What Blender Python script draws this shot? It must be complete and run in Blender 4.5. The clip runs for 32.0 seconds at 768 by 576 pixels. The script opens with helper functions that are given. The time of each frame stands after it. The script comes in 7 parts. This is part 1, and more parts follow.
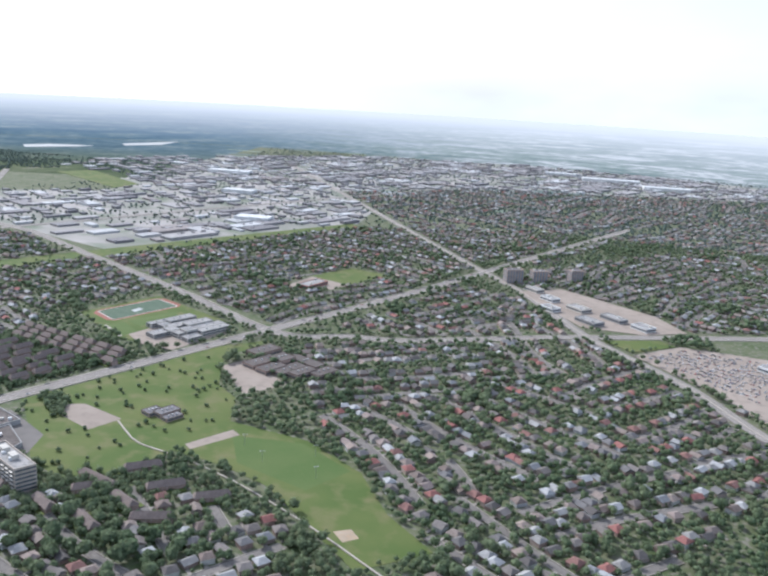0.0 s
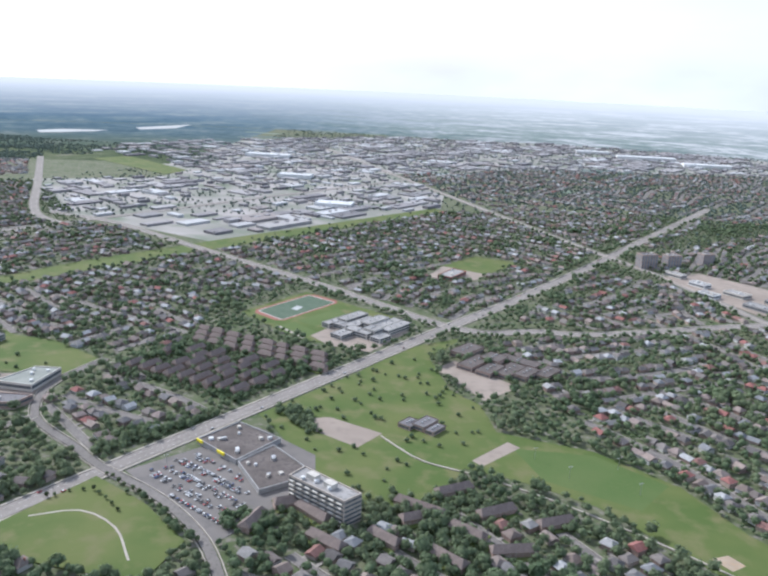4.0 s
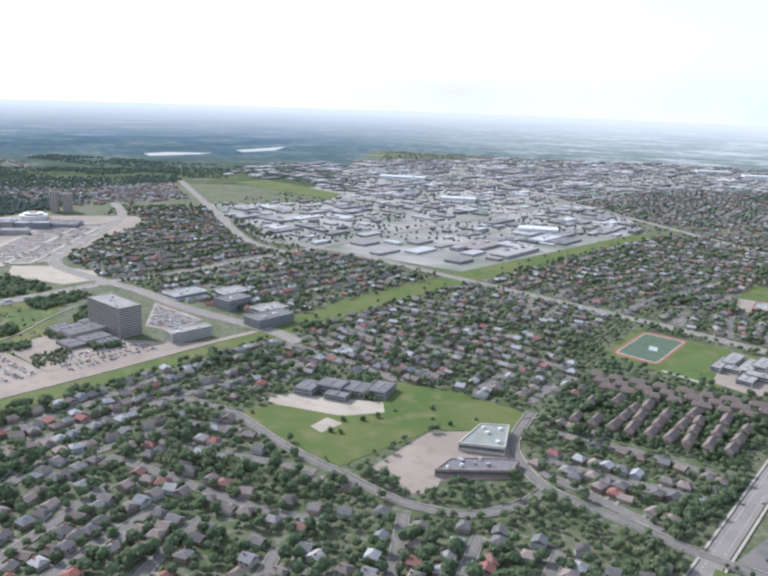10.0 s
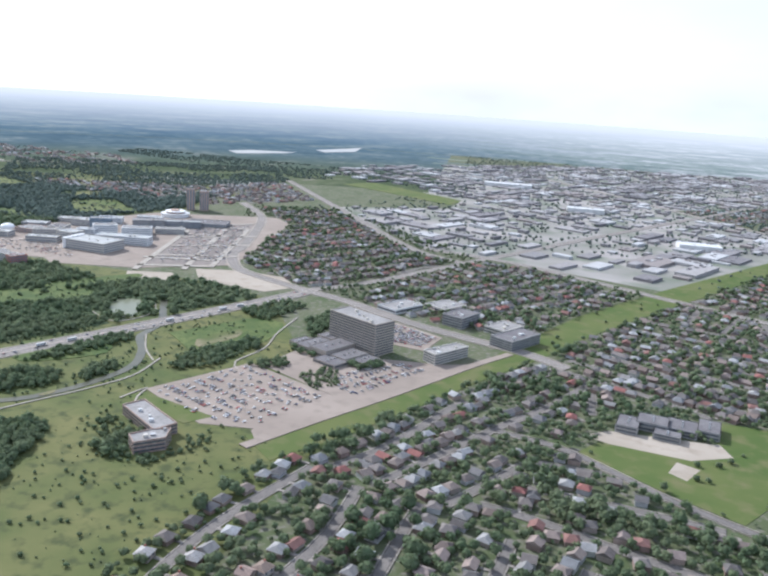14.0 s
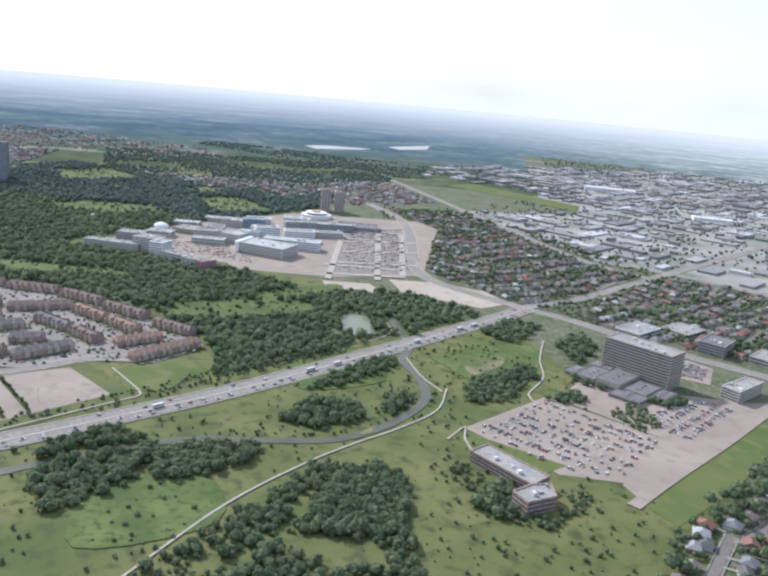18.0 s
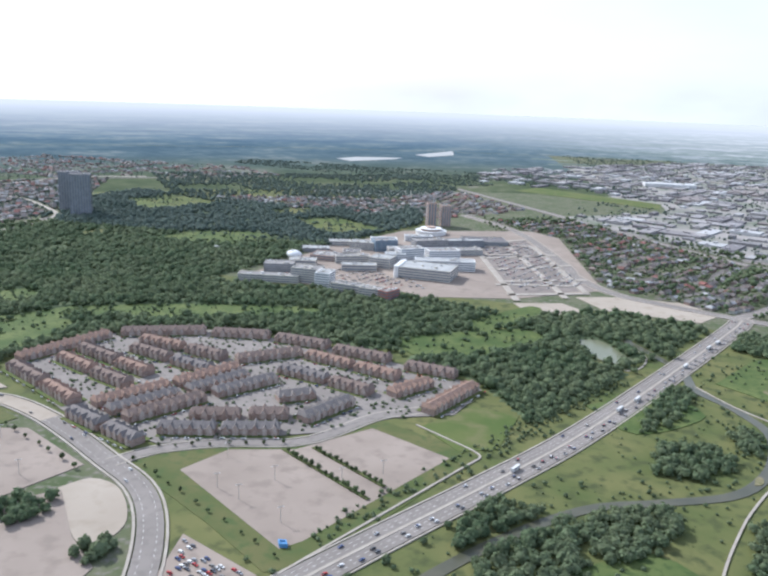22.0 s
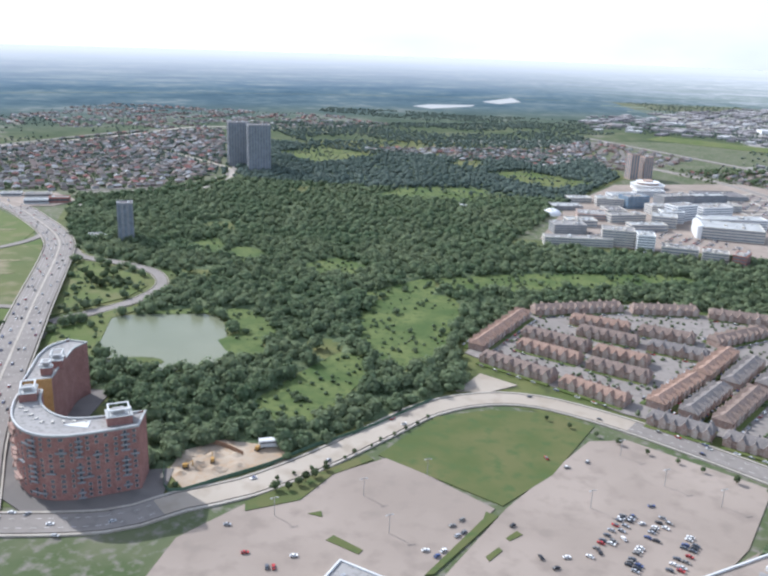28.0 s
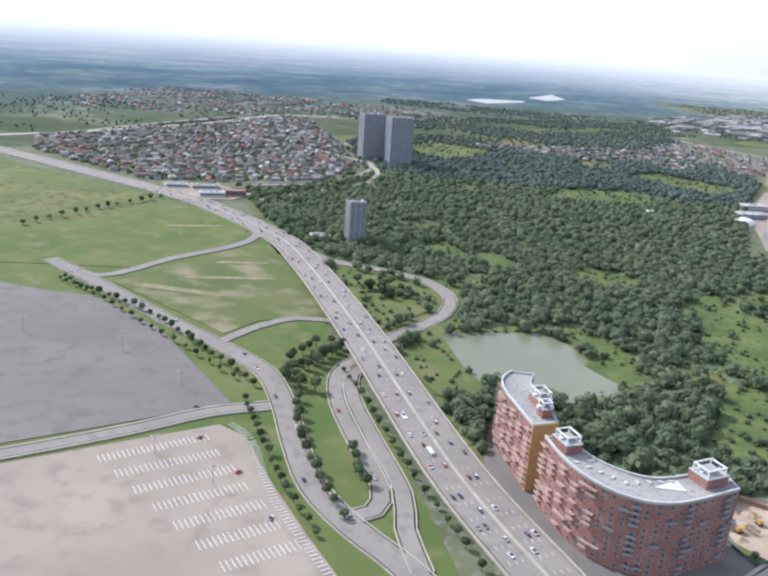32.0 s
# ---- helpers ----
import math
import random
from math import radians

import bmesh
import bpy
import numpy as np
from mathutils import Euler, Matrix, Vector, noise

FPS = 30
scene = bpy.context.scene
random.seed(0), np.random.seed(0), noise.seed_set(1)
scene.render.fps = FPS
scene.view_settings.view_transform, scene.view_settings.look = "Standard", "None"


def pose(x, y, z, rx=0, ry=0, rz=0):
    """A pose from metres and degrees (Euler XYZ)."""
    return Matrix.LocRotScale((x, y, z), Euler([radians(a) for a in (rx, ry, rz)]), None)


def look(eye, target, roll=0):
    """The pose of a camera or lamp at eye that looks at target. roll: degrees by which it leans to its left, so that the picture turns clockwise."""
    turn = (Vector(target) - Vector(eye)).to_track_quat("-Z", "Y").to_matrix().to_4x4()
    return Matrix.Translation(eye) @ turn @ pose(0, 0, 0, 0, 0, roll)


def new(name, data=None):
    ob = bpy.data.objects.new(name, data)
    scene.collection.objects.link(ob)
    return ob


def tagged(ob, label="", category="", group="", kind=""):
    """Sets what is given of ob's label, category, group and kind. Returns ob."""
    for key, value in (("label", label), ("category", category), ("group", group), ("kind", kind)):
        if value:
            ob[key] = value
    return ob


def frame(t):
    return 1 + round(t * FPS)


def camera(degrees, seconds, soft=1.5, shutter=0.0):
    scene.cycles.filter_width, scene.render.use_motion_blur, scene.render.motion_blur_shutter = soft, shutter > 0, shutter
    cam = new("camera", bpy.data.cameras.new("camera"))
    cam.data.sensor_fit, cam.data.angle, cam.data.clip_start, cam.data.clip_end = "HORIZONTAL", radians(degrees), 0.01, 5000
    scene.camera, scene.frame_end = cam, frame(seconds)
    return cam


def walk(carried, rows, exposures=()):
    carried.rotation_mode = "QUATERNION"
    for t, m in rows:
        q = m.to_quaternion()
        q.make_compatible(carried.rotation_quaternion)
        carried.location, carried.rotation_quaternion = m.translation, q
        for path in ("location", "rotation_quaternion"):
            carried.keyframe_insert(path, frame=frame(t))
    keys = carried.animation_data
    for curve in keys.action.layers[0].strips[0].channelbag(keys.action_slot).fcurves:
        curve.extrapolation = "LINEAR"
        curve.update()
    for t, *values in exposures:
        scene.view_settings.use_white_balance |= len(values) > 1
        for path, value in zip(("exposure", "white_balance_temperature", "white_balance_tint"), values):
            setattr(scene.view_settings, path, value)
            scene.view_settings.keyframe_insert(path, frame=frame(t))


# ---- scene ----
cam = camera(51.3, 32.0, soft=2.5)
# seconds, heading left of north, pitch, roll in degrees; the aircraft's track itself is a straight, slowly sinking line
PATH = [
    (0, 15.95, -13.91, 3.14),
    (0.5, 15.31, -15.18, 3.26),
    (1, 15.24, -15.12, 4.00),
    (1.5, 14.24, -14.50, 3.03),
    (2, 13.82, -14.26, 4.08),
    (2.5, 13.45, -14.42, 3.47),
    (4.5, 13.95, -15.27, 1.90),
    (5, 14.73, -14.81, 1.02),
    (5.5, 14.67, -14.72, 1.22),
    (6, 14.91, -14.11, -0.33),
    (6.5, 14.53, -14.87, -0.39),
    (7, 14.60, -14.09, -1.22),
    (7.5, 14.36, -12.32, -1.07),
    (8, 14.28, -11.87, -1.51),
    (8.5, 14.18, -12.69, -0.16),
    (9, 14.89, -12.24, 1.28),
    (9.5, 14.46, -12.87, 2.00),
    (10, 14.49, -13.88, 1.99),
    (10.5, 14.10, -14.79, 1.80),
    (11, 15.28, -13.44, 1.32),
    (11.5, 15.39, -14.04, 1.63),
    (12, 15.10, -14.92, 2.30),
    (12.5, 14.76, -15.56, 1.53),
    (13, 15.94, -12.73, 2.04),
    (13.5, 16.07, -13.29, 3.64),
    (15.5, 14.84, -14.55, 3.47),
    (16, 15.40, -14.54, 3.34),
    (16.5, 14.74, -14.52, 4.77),
    (17, 14.43, -15.06, 3.67),
    (17.5, 14.42, -15.60, 3.34),
    (18, 16.03, -14.19, 5.33),
    (18.5, 15.53, -14.71, 5.48),
    (19, 15.27, -13.86, 4.89),
    (19.5, 15.33, -13.38, 4.38),
    (20, 15.18, -13.87, 4.21),
    (20.5, 15.05, -13.25, 4.24),
    (21, 15.07, -13.30, 3.61),
    (21.5, 14.37, -12.09, 2.66),
    (22, 13.92, -13.60, 2.13),
    (22.5, 13.39, -14.07, 3.26),
    (23, 13.54, -14.41, 4.24),
    (23.5, 12.69, -15.07, 3.03),
    (24, 12.44, -15.67, 1.75),
    (24.5, 10.72, -17.17, 2.46),
    (25, 10.56, -16.70, 2.53),
    (25.5, 11.66, -13.36, 2.47),
    (27.5, 11.00, -16.67, 2.51),
    (28, 11.12, -17.15, 2.14),
    (28.5, 11.07, -17.47, 2.61),
    (29, 11.75, -17.05, 2.29),
    (29.5, 11.33, -17.35, 2.33),
    (30, 10.65, -18.33, 3.12),
    (30.5, 8.90, -17.56, 3.67),
    (31, 8.68, -17.70, 3.85),
    (31.5, 8.31, -17.93, 4.66),
    (32, 8.66, -17.66, 4.37),
]


def eye(t):
    s = 0.5 * t * (t - 32.0)
    return Vector((-38.0 * t - 0.069 * s, 0.094 * s, 166.35 - 1.776 * t - 0.0172 * s))


def gaze(t, yaw, pitch, roll):
    y, p = radians(yaw), radians(pitch)
    e = eye(t)
    return look(e, e + Vector((-math.sin(y) * math.cos(p), math.cos(y) * math.cos(p), math.sin(p))), roll)


walk(cam, [(t, gaze(t, yaw, pitch, roll)) for t, yaw, pitch, roll in PATH], exposures=[(0.0, 0.82, 5550, 12.0), (13.0, 0.83, 5550, 12.0), (19.0, 0.80, 5550, 12.0), (24.0, 0.80, 5550, 12.0), (28.0, 0.91, 5550, 12.0), (32.0, 0.96, 5600, 12.5)])

# ---- daylight: hazy sun from the west, bright thin cloud ----
SUN_EL, SUN_AZ = radians(36), math.atan2(-0.885, 0.465)  # azimuth as atan2(east, north)
world = bpy.data.worlds.new("sky")
scene.world = world
world.use_nodes = True
wn, wl = world.node_tree.nodes, world.node_tree.links
wn.clear()
w_out = wn.new("ShaderNodeOutputWorld")
w_sky = wn.new("ShaderNodeTexSky")
w_sky.sky_type, w_sky.sun_disc = "NISHITA", False
w_sky.sun_elevation, w_sky.sun_rotation = SUN_EL, SUN_AZ
w_sky.dust_density, w_sky.air_density = 2.0, 1.0
w_bg = wn.new("ShaderNodeBackground")
w_bg.inputs["Strength"].default_value = 0.13
w_cl = wn.new("ShaderNodeBackground")
w_cl.inputs["Color"].default_value = (0.93, 0.95, 0.97, 1)
w_cl.inputs["Strength"].default_value = 1.3
w_mix = wn.new("ShaderNodeMixShader")
w_tc = wn.new("ShaderNodeTexCoord")
w_map = wn.new("ShaderNodeMapping")
w_map.inputs["Scale"].default_value = (1.0, 1.0, 2.6)
w_noise = wn.new("ShaderNodeTexNoise")
w_noise.inputs["Scale"].default_value = 2.3
w_noise.inputs["Detail"].default_value = 5
w_ramp = wn.new("ShaderNodeValToRGB")
w_ramp.color_ramp.elements[0].position = 0.30
w_ramp.color_ramp.elements[0].color = (0.5, 0.5, 0.5, 1)
w_ramp.color_ramp.elements[1].position = 0.60
wl.new(w_tc.outputs["Generated"], w_map.inputs["Vector"])
wl.new(w_map.outputs["Vector"], w_noise.inputs["Vector"])
wl.new(w_noise.outputs["Fac"], w_ramp.inputs["Fac"])
wl.new(w_sky.outputs["Color"], w_bg.inputs["Color"])
w_xyz = wn.new("ShaderNodeSeparateXYZ")
w_fall = wn.new("ShaderNodeMapRange")  # haze is brightest low down
w_fall.inputs["From Min"].default_value, w_fall.inputs["From Max"].default_value = 0.02, 0.6
w_fall.inputs["To Min"].default_value, w_fall.inputs["To Max"].default_value = 0.72, 0.58
wl.new(w_tc.outputs["Generated"], w_xyz.inputs["Vector"])
wl.new(w_xyz.outputs["Z"], w_fall.inputs["Value"])
wl.new(w_fall.outputs["Result"], w_cl.inputs["Strength"])
w_thin, w_side = wn.new("ShaderNodeMapRange"), wn.new("ShaderNodeMath")  # the cloud thins high up in the east
w_side.operation = "MULTIPLY_ADD"
w_side.inputs[1].default_value = 0.8
w_thin.inputs["From Min"].default_value, w_thin.inputs["From Max"].default_value = 0.12, 0.5
w_thin.inputs["To Min"].default_value, w_thin.inputs["To Max"].default_value = 1.0, 0.62
w_fac = wn.new("ShaderNodeMath")
w_fac.operation = "MULTIPLY"
wl.new(w_xyz.outputs["Z"], w_side.inputs[0])
wl.new(w_xyz.outputs["X"], w_side.inputs[2])
wl.new(w_side.outputs[0], w_thin.inputs["Value"])
wl.new(w_ramp.outputs["Color"], w_fac.inputs[0])
wl.new(w_thin.outputs["Result"], w_fac.inputs[1])
wl.new(w_fac.outputs[0], w_mix.inputs["Fac"])
wl.new(w_bg.outputs["Background"], w_mix.inputs[1])
wl.new(w_cl.outputs["Background"], w_mix.inputs[2])
wl.new(w_mix.outputs["Shader"], w_out.inputs["Surface"])

sun = new("sun", bpy.data.lights.new("sun", "SUN"))
sun.data.energy, sun.data.angle, sun.data.color = 3.1, radians(1.0), (1.0, 0.93, 0.82)
SUN_DIR = Vector((math.sin(SUN_AZ) * math.cos(SUN_EL), math.cos(SUN_AZ) * math.cos(SUN_EL), math.sin(SUN_EL)))
sun.matrix_world = look(SUN_DIR * 900, (0, 0, 0))


# ---- materials ----
def mat(name, a, b, scale=0.3, rough=0.9, c=None, fine=4.0, bump=0.0, vary=0.0, island=False, spread=0.0, metal=0.0, spec=0.14, palette=None, lucent=0.0):
    """Two colours broken up by coarse noise, a third speckled in by fine noise; vary: brightness by object or by island."""
    m = bpy.data.materials.new(name)
    m.use_nodes = True
    n, l = m.node_tree.nodes, m.node_tree.links
    sh = n["Principled BSDF"]
    sh.inputs["Roughness"].default_value, sh.inputs["Metallic"].default_value = rough, metal
    sh.inputs["Specular IOR Level"].default_value = spec
    tc = n.new("ShaderNodeTexCoord")
    big = n.new("ShaderNodeTexNoise")
    big.inputs["Scale"].default_value, big.inputs["Detail"].default_value = scale, 6
    l.new(tc.outputs["Object"], big.inputs["Vector"])
    ramp = n.new("ShaderNodeValToRGB")
    ramp.color_ramp.elements[0].position, ramp.color_ramp.elements[1].position = 0.36 - spread, 0.64 + spread
    ramp.color_ramp.elements[0].color, ramp.color_ramp.elements[1].color = (*a, 1), (*b, 1)
    l.new(big.outputs["Fac"], ramp.inputs["Fac"])
    col = ramp.outputs["Color"]
    if palette:
        src = n.new("ShaderNodeNewGeometry").outputs["Random Per Island"] if island else n.new("ShaderNodeObjectInfo").outputs["Random"]
        pal = n.new("ShaderNodeValToRGB")
        pal.color_ramp.interpolation = "CONSTANT"
        while len(pal.color_ramp.elements) < len(palette):
            pal.color_ramp.elements.new(0.5)
        for k, q in enumerate(palette):
            pal.color_ramp.elements[k].position, pal.color_ramp.elements[k].color = k / len(palette), (*q, 1)
        l.new(src, pal.inputs["Fac"])
        mx = n.new("ShaderNodeMix")
        mx.data_type, mx.blend_type = "RGBA", "MULTIPLY"
        mx.inputs["Factor"].default_value = 1.0
        l.new(pal.outputs["Color"], mx.inputs[6])
        l.new(col, mx.inputs[7])
        col = mx.outputs[2]
    if c:
        fn = n.new("ShaderNodeTexNoise")
        fn.inputs["Scale"].default_value, fn.inputs["Detail"].default_value = fine, 3
        l.new(tc.outputs["Object"], fn.inputs["Vector"])
        r2 = n.new("ShaderNodeValToRGB")
        r2.color_ramp.elements[0].position, r2.color_ramp.elements[1].position = 0.5, 0.68
        l.new(fn.outputs["Fac"], r2.inputs["Fac"])
        mx = n.new("ShaderNodeMix")
        mx.data_type = "RGBA"
        l.new(r2.outputs["Color"], mx.inputs["Factor"])
        l.new(col, mx.inputs[6])
        mx.inputs[7].default_value = (*c, 1)
        col = mx.outputs[2]
    if vary:
        src = n.new("ShaderNodeNewGeometry").outputs["Random Per Island"] if island else n.new("ShaderNodeObjectInfo").outputs["Random"]
        mr = n.new("ShaderNodeMapRange")
        mr.inputs["To Min"].default_value, mr.inputs["To Max"].default_value = 1 - vary, 1 + vary
        l.new(src, mr.inputs["Value"])
        hs = n.new("ShaderNodeHueSaturation")
        l.new(mr.outputs["Result"], hs.inputs["Value"])
        l.new(col, hs.inputs["Color"])
        col = hs.outputs["Color"]
    l.new(col, sh.inputs["Base Color"])
    if lucent:  # thin leaves let part of the light pass
        tr, ms = n.new("ShaderNodeBsdfTranslucent"), n.new("ShaderNodeMixShader")
        l.new(col, tr.inputs["Color"])
        ms.inputs["Fac"].default_value = lucent
        l.new(sh.outputs["BSDF"], ms.inputs[1])
        l.new(tr.outputs["BSDF"], ms.inputs[2])
        l.new(ms.outputs["Shader"], n["Material Output"].inputs["Surface"])
    if bump:
        bp = n.new("ShaderNodeBump")
        bp.inputs["Strength"].default_value = bump
        l.new(big.outputs["Fac"], bp.inputs["Height"])
        l.new(bp.outputs["Normal"], sh.inputs["Normal"])
    return m


M = {}
M["land"] = mat("town_ground", (0.07, 0.095, 0.04), (0.125, 0.132, 0.078), 0.05, c=(0.18, 0.168, 0.14), fine=0.3)
M["wild"] = mat("meadow_ground", (0.078, 0.104, 0.034), (0.155, 0.152, 0.06), 0.03, c=(0.065, 0.078, 0.032), fine=0.16, bump=0.3, spread=0.04)
M["bright"] = mat("tall_bright_grass", (0.062, 0.098, 0.03), (0.125, 0.152, 0.052), 0.06, c=(0.06, 0.09, 0.03), fine=0.35, bump=0.4)
M["grass"] = mat("mown_grass", (0.076, 0.112, 0.031), (0.115, 0.135, 0.045), 0.028, c=(0.14, 0.142, 0.062), fine=0.09)
M["dry"] = mat("dry_grass", (0.08, 0.108, 0.036), (0.12, 0.128, 0.05), 0.03, c=(0.22, 0.19, 0.12), fine=0.05)
M["rough"] = mat("weedy_grass", (0.078, 0.102, 0.034), (0.122, 0.122, 0.05), 0.05, c=(0.075, 0.105, 0.038), fine=0.22, bump=0.3)
M["lot"] = mat("old_asphalt_pale", (0.262, 0.218, 0.182), (0.315, 0.264, 0.222), 0.03, c=(0.24, 0.20, 0.168), fine=0.14)
M["lotd"] = mat("patched_asphalt", (0.20, 0.175, 0.155), (0.255, 0.22, 0.195), 0.03, c=(0.17, 0.152, 0.138), fine=0.14)
M["tar"] = mat("asphalt", (0.15, 0.138, 0.128), (0.185, 0.168, 0.155), 0.03, c=(0.14, 0.13, 0.122), fine=0.15)
M["road"] = mat("worn_road_surface", (0.215, 0.194, 0.175), (0.255, 0.23, 0.208), 0.04, c=(0.20, 0.18, 0.162), fine=0.3)
M["street"] = mat("residential_road_surface", (0.155, 0.142, 0.13), (0.20, 0.182, 0.166), 0.09, c=(0.135, 0.125, 0.115), fine=0.9)
M["kerb"] = mat("concrete_walk", (0.335, 0.30, 0.255), (0.41, 0.375, 0.325), 0.2, c=(0.29, 0.26, 0.22), fine=2.0)
M["drive"] = mat("driveway_concrete", (0.22, 0.198, 0.176), (0.30, 0.272, 0.242), 0.15, c=(0.18, 0.165, 0.148), fine=1.2)
M["paint"] = mat("road_paint", (0.50, 0.49, 0.46), (0.60, 0.585, 0.56), 0.8)
M["sand"] = mat("bare_soil", (0.30, 0.235, 0.17), (0.42, 0.35, 0.27), 0.08, c=(0.36, 0.26, 0.17), fine=0.5, bump=0.4)
M["pale"] = mat("pale_gravel", (0.335, 0.288, 0.232), (0.40, 0.35, 0.29), 0.03, c=(0.31, 0.265, 0.21), fine=0.12)
M["water"] = mat("pond_water", (0.15, 0.165, 0.105), (0.18, 0.19, 0.125), 0.02, rough=0.25, spec=0.25)
M["turf"] = mat("sports_turf", (0.075, 0.11, 0.075), (0.095, 0.13, 0.088), 0.1, c=(0.115, 0.145, 0.105), fine=0.5)
M["pitch"] = mat("dark_mown_grass", (0.078, 0.12, 0.036), (0.105, 0.138, 0.048), 0.03, c=(0.09, 0.125, 0.042), fine=0.6)
M["track"] = mat("red_running_track", (0.24, 0.105, 0.08), (0.29, 0.135, 0.105), 0.2, c=(0.26, 0.12, 0.10), fine=1.0)
M["leaf"] = mat("leaves", (0.08, 0.112, 0.055), (0.12, 0.15, 0.075), 0.45, c=(0.13, 0.158, 0.082), fine=2.2, vary=0.4, island=False, spec=0.1, lucent=0.42)
# far crowns: paler, bluer copy of the leaves with haze put into the colour
M["leaf_haze"] = mat("leaves_distant", (0.125, 0.165, 0.14), (0.165, 0.205, 0.175), 0.03, vary=0.2, island=True, spec=0.05, lucent=0.45)
M["leaf_s"] = mat("leaves_mass", (0.122, 0.172, 0.095), (0.182, 0.222, 0.128), 0.025, c=(0.182, 0.215, 0.13), fine=0.7, vary=0.24, island=True, spec=0.08, lucent=0.45)
M["thicket"] = mat("undergrowth_leaves", (0.072, 0.102, 0.052), (0.11, 0.138, 0.07), 0.09, c=(0.125, 0.148, 0.078), fine=0.9, bump=0.5)
M["bark"] = mat("bark", (0.10, 0.075, 0.05), (0.16, 0.12, 0.09), 3.0)
ROOFS = [(0.185, 0.158, 0.140), (0.135, 0.120, 0.112), (0.25, 0.235, 0.22), (0.20, 0.145, 0.118), (0.17, 0.160, 0.158), (0.27, 0.125, 0.10), (0.115, 0.10, 0.094), (0.25, 0.19, 0.155), (0.31, 0.30, 0.29), (0.19, 0.158, 0.138), (0.15, 0.14, 0.136), (0.60, 0.60, 0.59), (0.21, 0.178, 0.16), (0.17, 0.135, 0.118), (0.40, 0.385, 0.37), (0.30, 0.22, 0.18), (0.33, 0.12, 0.098), (0.27, 0.20, 0.172), (0.20, 0.205, 0.215)]
WALLS = [(0.29, 0.215, 0.185), (0.38, 0.305, 0.26), (0.50, 0.46, 0.42), (0.26, 0.20, 0.175), (0.62, 0.60, 0.57), (0.36, 0.31, 0.27)]
GREY = ((0.80, 0.80, 0.80), (1.0, 1.0, 1.0))
M["roof"] = mat("shingle_roof", *GREY, 1.2, c=(0.2, 0.17, 0.15), fine=5, palette=ROOFS, vary=0.12)
M["roof_s"] = mat("shingle_roofs", *GREY, 0.6, palette=[tuple((0.65 * min(v, 0.36) + 0.35 * min(q[1], 0.34)) * 1.04 for v in q) for q in ROOFS], island=True)
M["wall"] = mat("house_brick", *GREY, 1.5, palette=WALLS)
M["wall_s"] = mat("house_walls", *GREY, 0.6, palette=[tuple(min(v, 0.46) for v in q) for q in WALLS], island=True)
M["flat"] = mat("flat_roof_gravel", (0.26, 0.25, 0.24), (0.34, 0.325, 0.31), 0.12, c=(0.22, 0.21, 0.20), fine=0.8)
M["flatd"] = mat("flat_roof_dark", (0.15, 0.14, 0.145), (0.20, 0.19, 0.19), 0.12, c=(0.13, 0.125, 0.125), fine=0.7)
M["browntop"] = mat("dark_brown_flat_roof", (0.105, 0.09, 0.082), (0.145, 0.125, 0.115), 0.12, c=(0.085, 0.075, 0.07), fine=0.7)
M["white"] = mat("white_panel", (0.54, 0.54, 0.53), (0.64, 0.64, 0.63), 0.2, rough=0.6)
M["pearl"] = mat("pale_membrane_roof", (0.34, 0.345, 0.335), (0.42, 0.425, 0.415), 0.15, rough=0.7)
M["conc"] = mat("precast_concrete", (0.48, 0.45, 0.40), (0.56, 0.53, 0.48), 0.3, c=(0.42, 0.39, 0.35), fine=1.5)
M["tan"] = mat("tan_precast_concrete", (0.36, 0.315, 0.27), (0.43, 0.38, 0.33), 0.3, c=(0.32, 0.28, 0.24), fine=1.5)
M["grey"] = mat("grey_panel", (0.265, 0.258, 0.25), (0.335, 0.328, 0.318), 0.3)
M["brick"] = mat("red_brick", (0.30, 0.135, 0.105), (0.37, 0.18, 0.145), 0.5, c=(0.30, 0.11, 0.085), fine=3.0)
# paler rose for west-facing balconies: sunlight put into the colour
M["sunlit_rose"] = mat("sunlit_rose_concrete", (0.37, 0.265, 0.225), (0.45, 0.33, 0.285), 0.4, c=(0.33, 0.23, 0.195), fine=2.0)
M["facebrick"] = mat("pinkish_face_brick", (0.25, 0.13, 0.11), (0.32, 0.175, 0.15), 0.25, c=(0.21, 0.11, 0.098), fine=1.6)
M["greenroof"] = mat("grey_green_membrane", (0.225, 0.235, 0.21), (0.27, 0.28, 0.25), 0.15)
M["bare"] = mat("thin_dry_grass", (0.17, 0.16, 0.085), (0.25, 0.215, 0.14), 0.12, c=(0.13, 0.14, 0.06), fine=0.5)
M["bright_white"] = mat("bright_white_cladding", (0.70, 0.70, 0.69), (0.78, 0.78, 0.77), 0.2, rough=0.6)
M["ochre"] = mat("ochre_brick", (0.42, 0.26, 0.10), (0.50, 0.32, 0.14), 0.5, c=(0.36, 0.22, 0.09), fine=3.0)
M["creek"] = mat("creek_water", (0.07, 0.072, 0.048), (0.095, 0.092, 0.062), 0.1, rough=0.3, spec=0.25)
M["glass"] = mat("window_glass", (0.07, 0.08, 0.09), (0.11, 0.125, 0.14), 0.4, rough=0.12, spec=0.6)
M["paleglass"] = mat("pale_window_glass", (0.15, 0.175, 0.205), (0.21, 0.24, 0.275), 0.4, rough=0.2, spec=0.5)
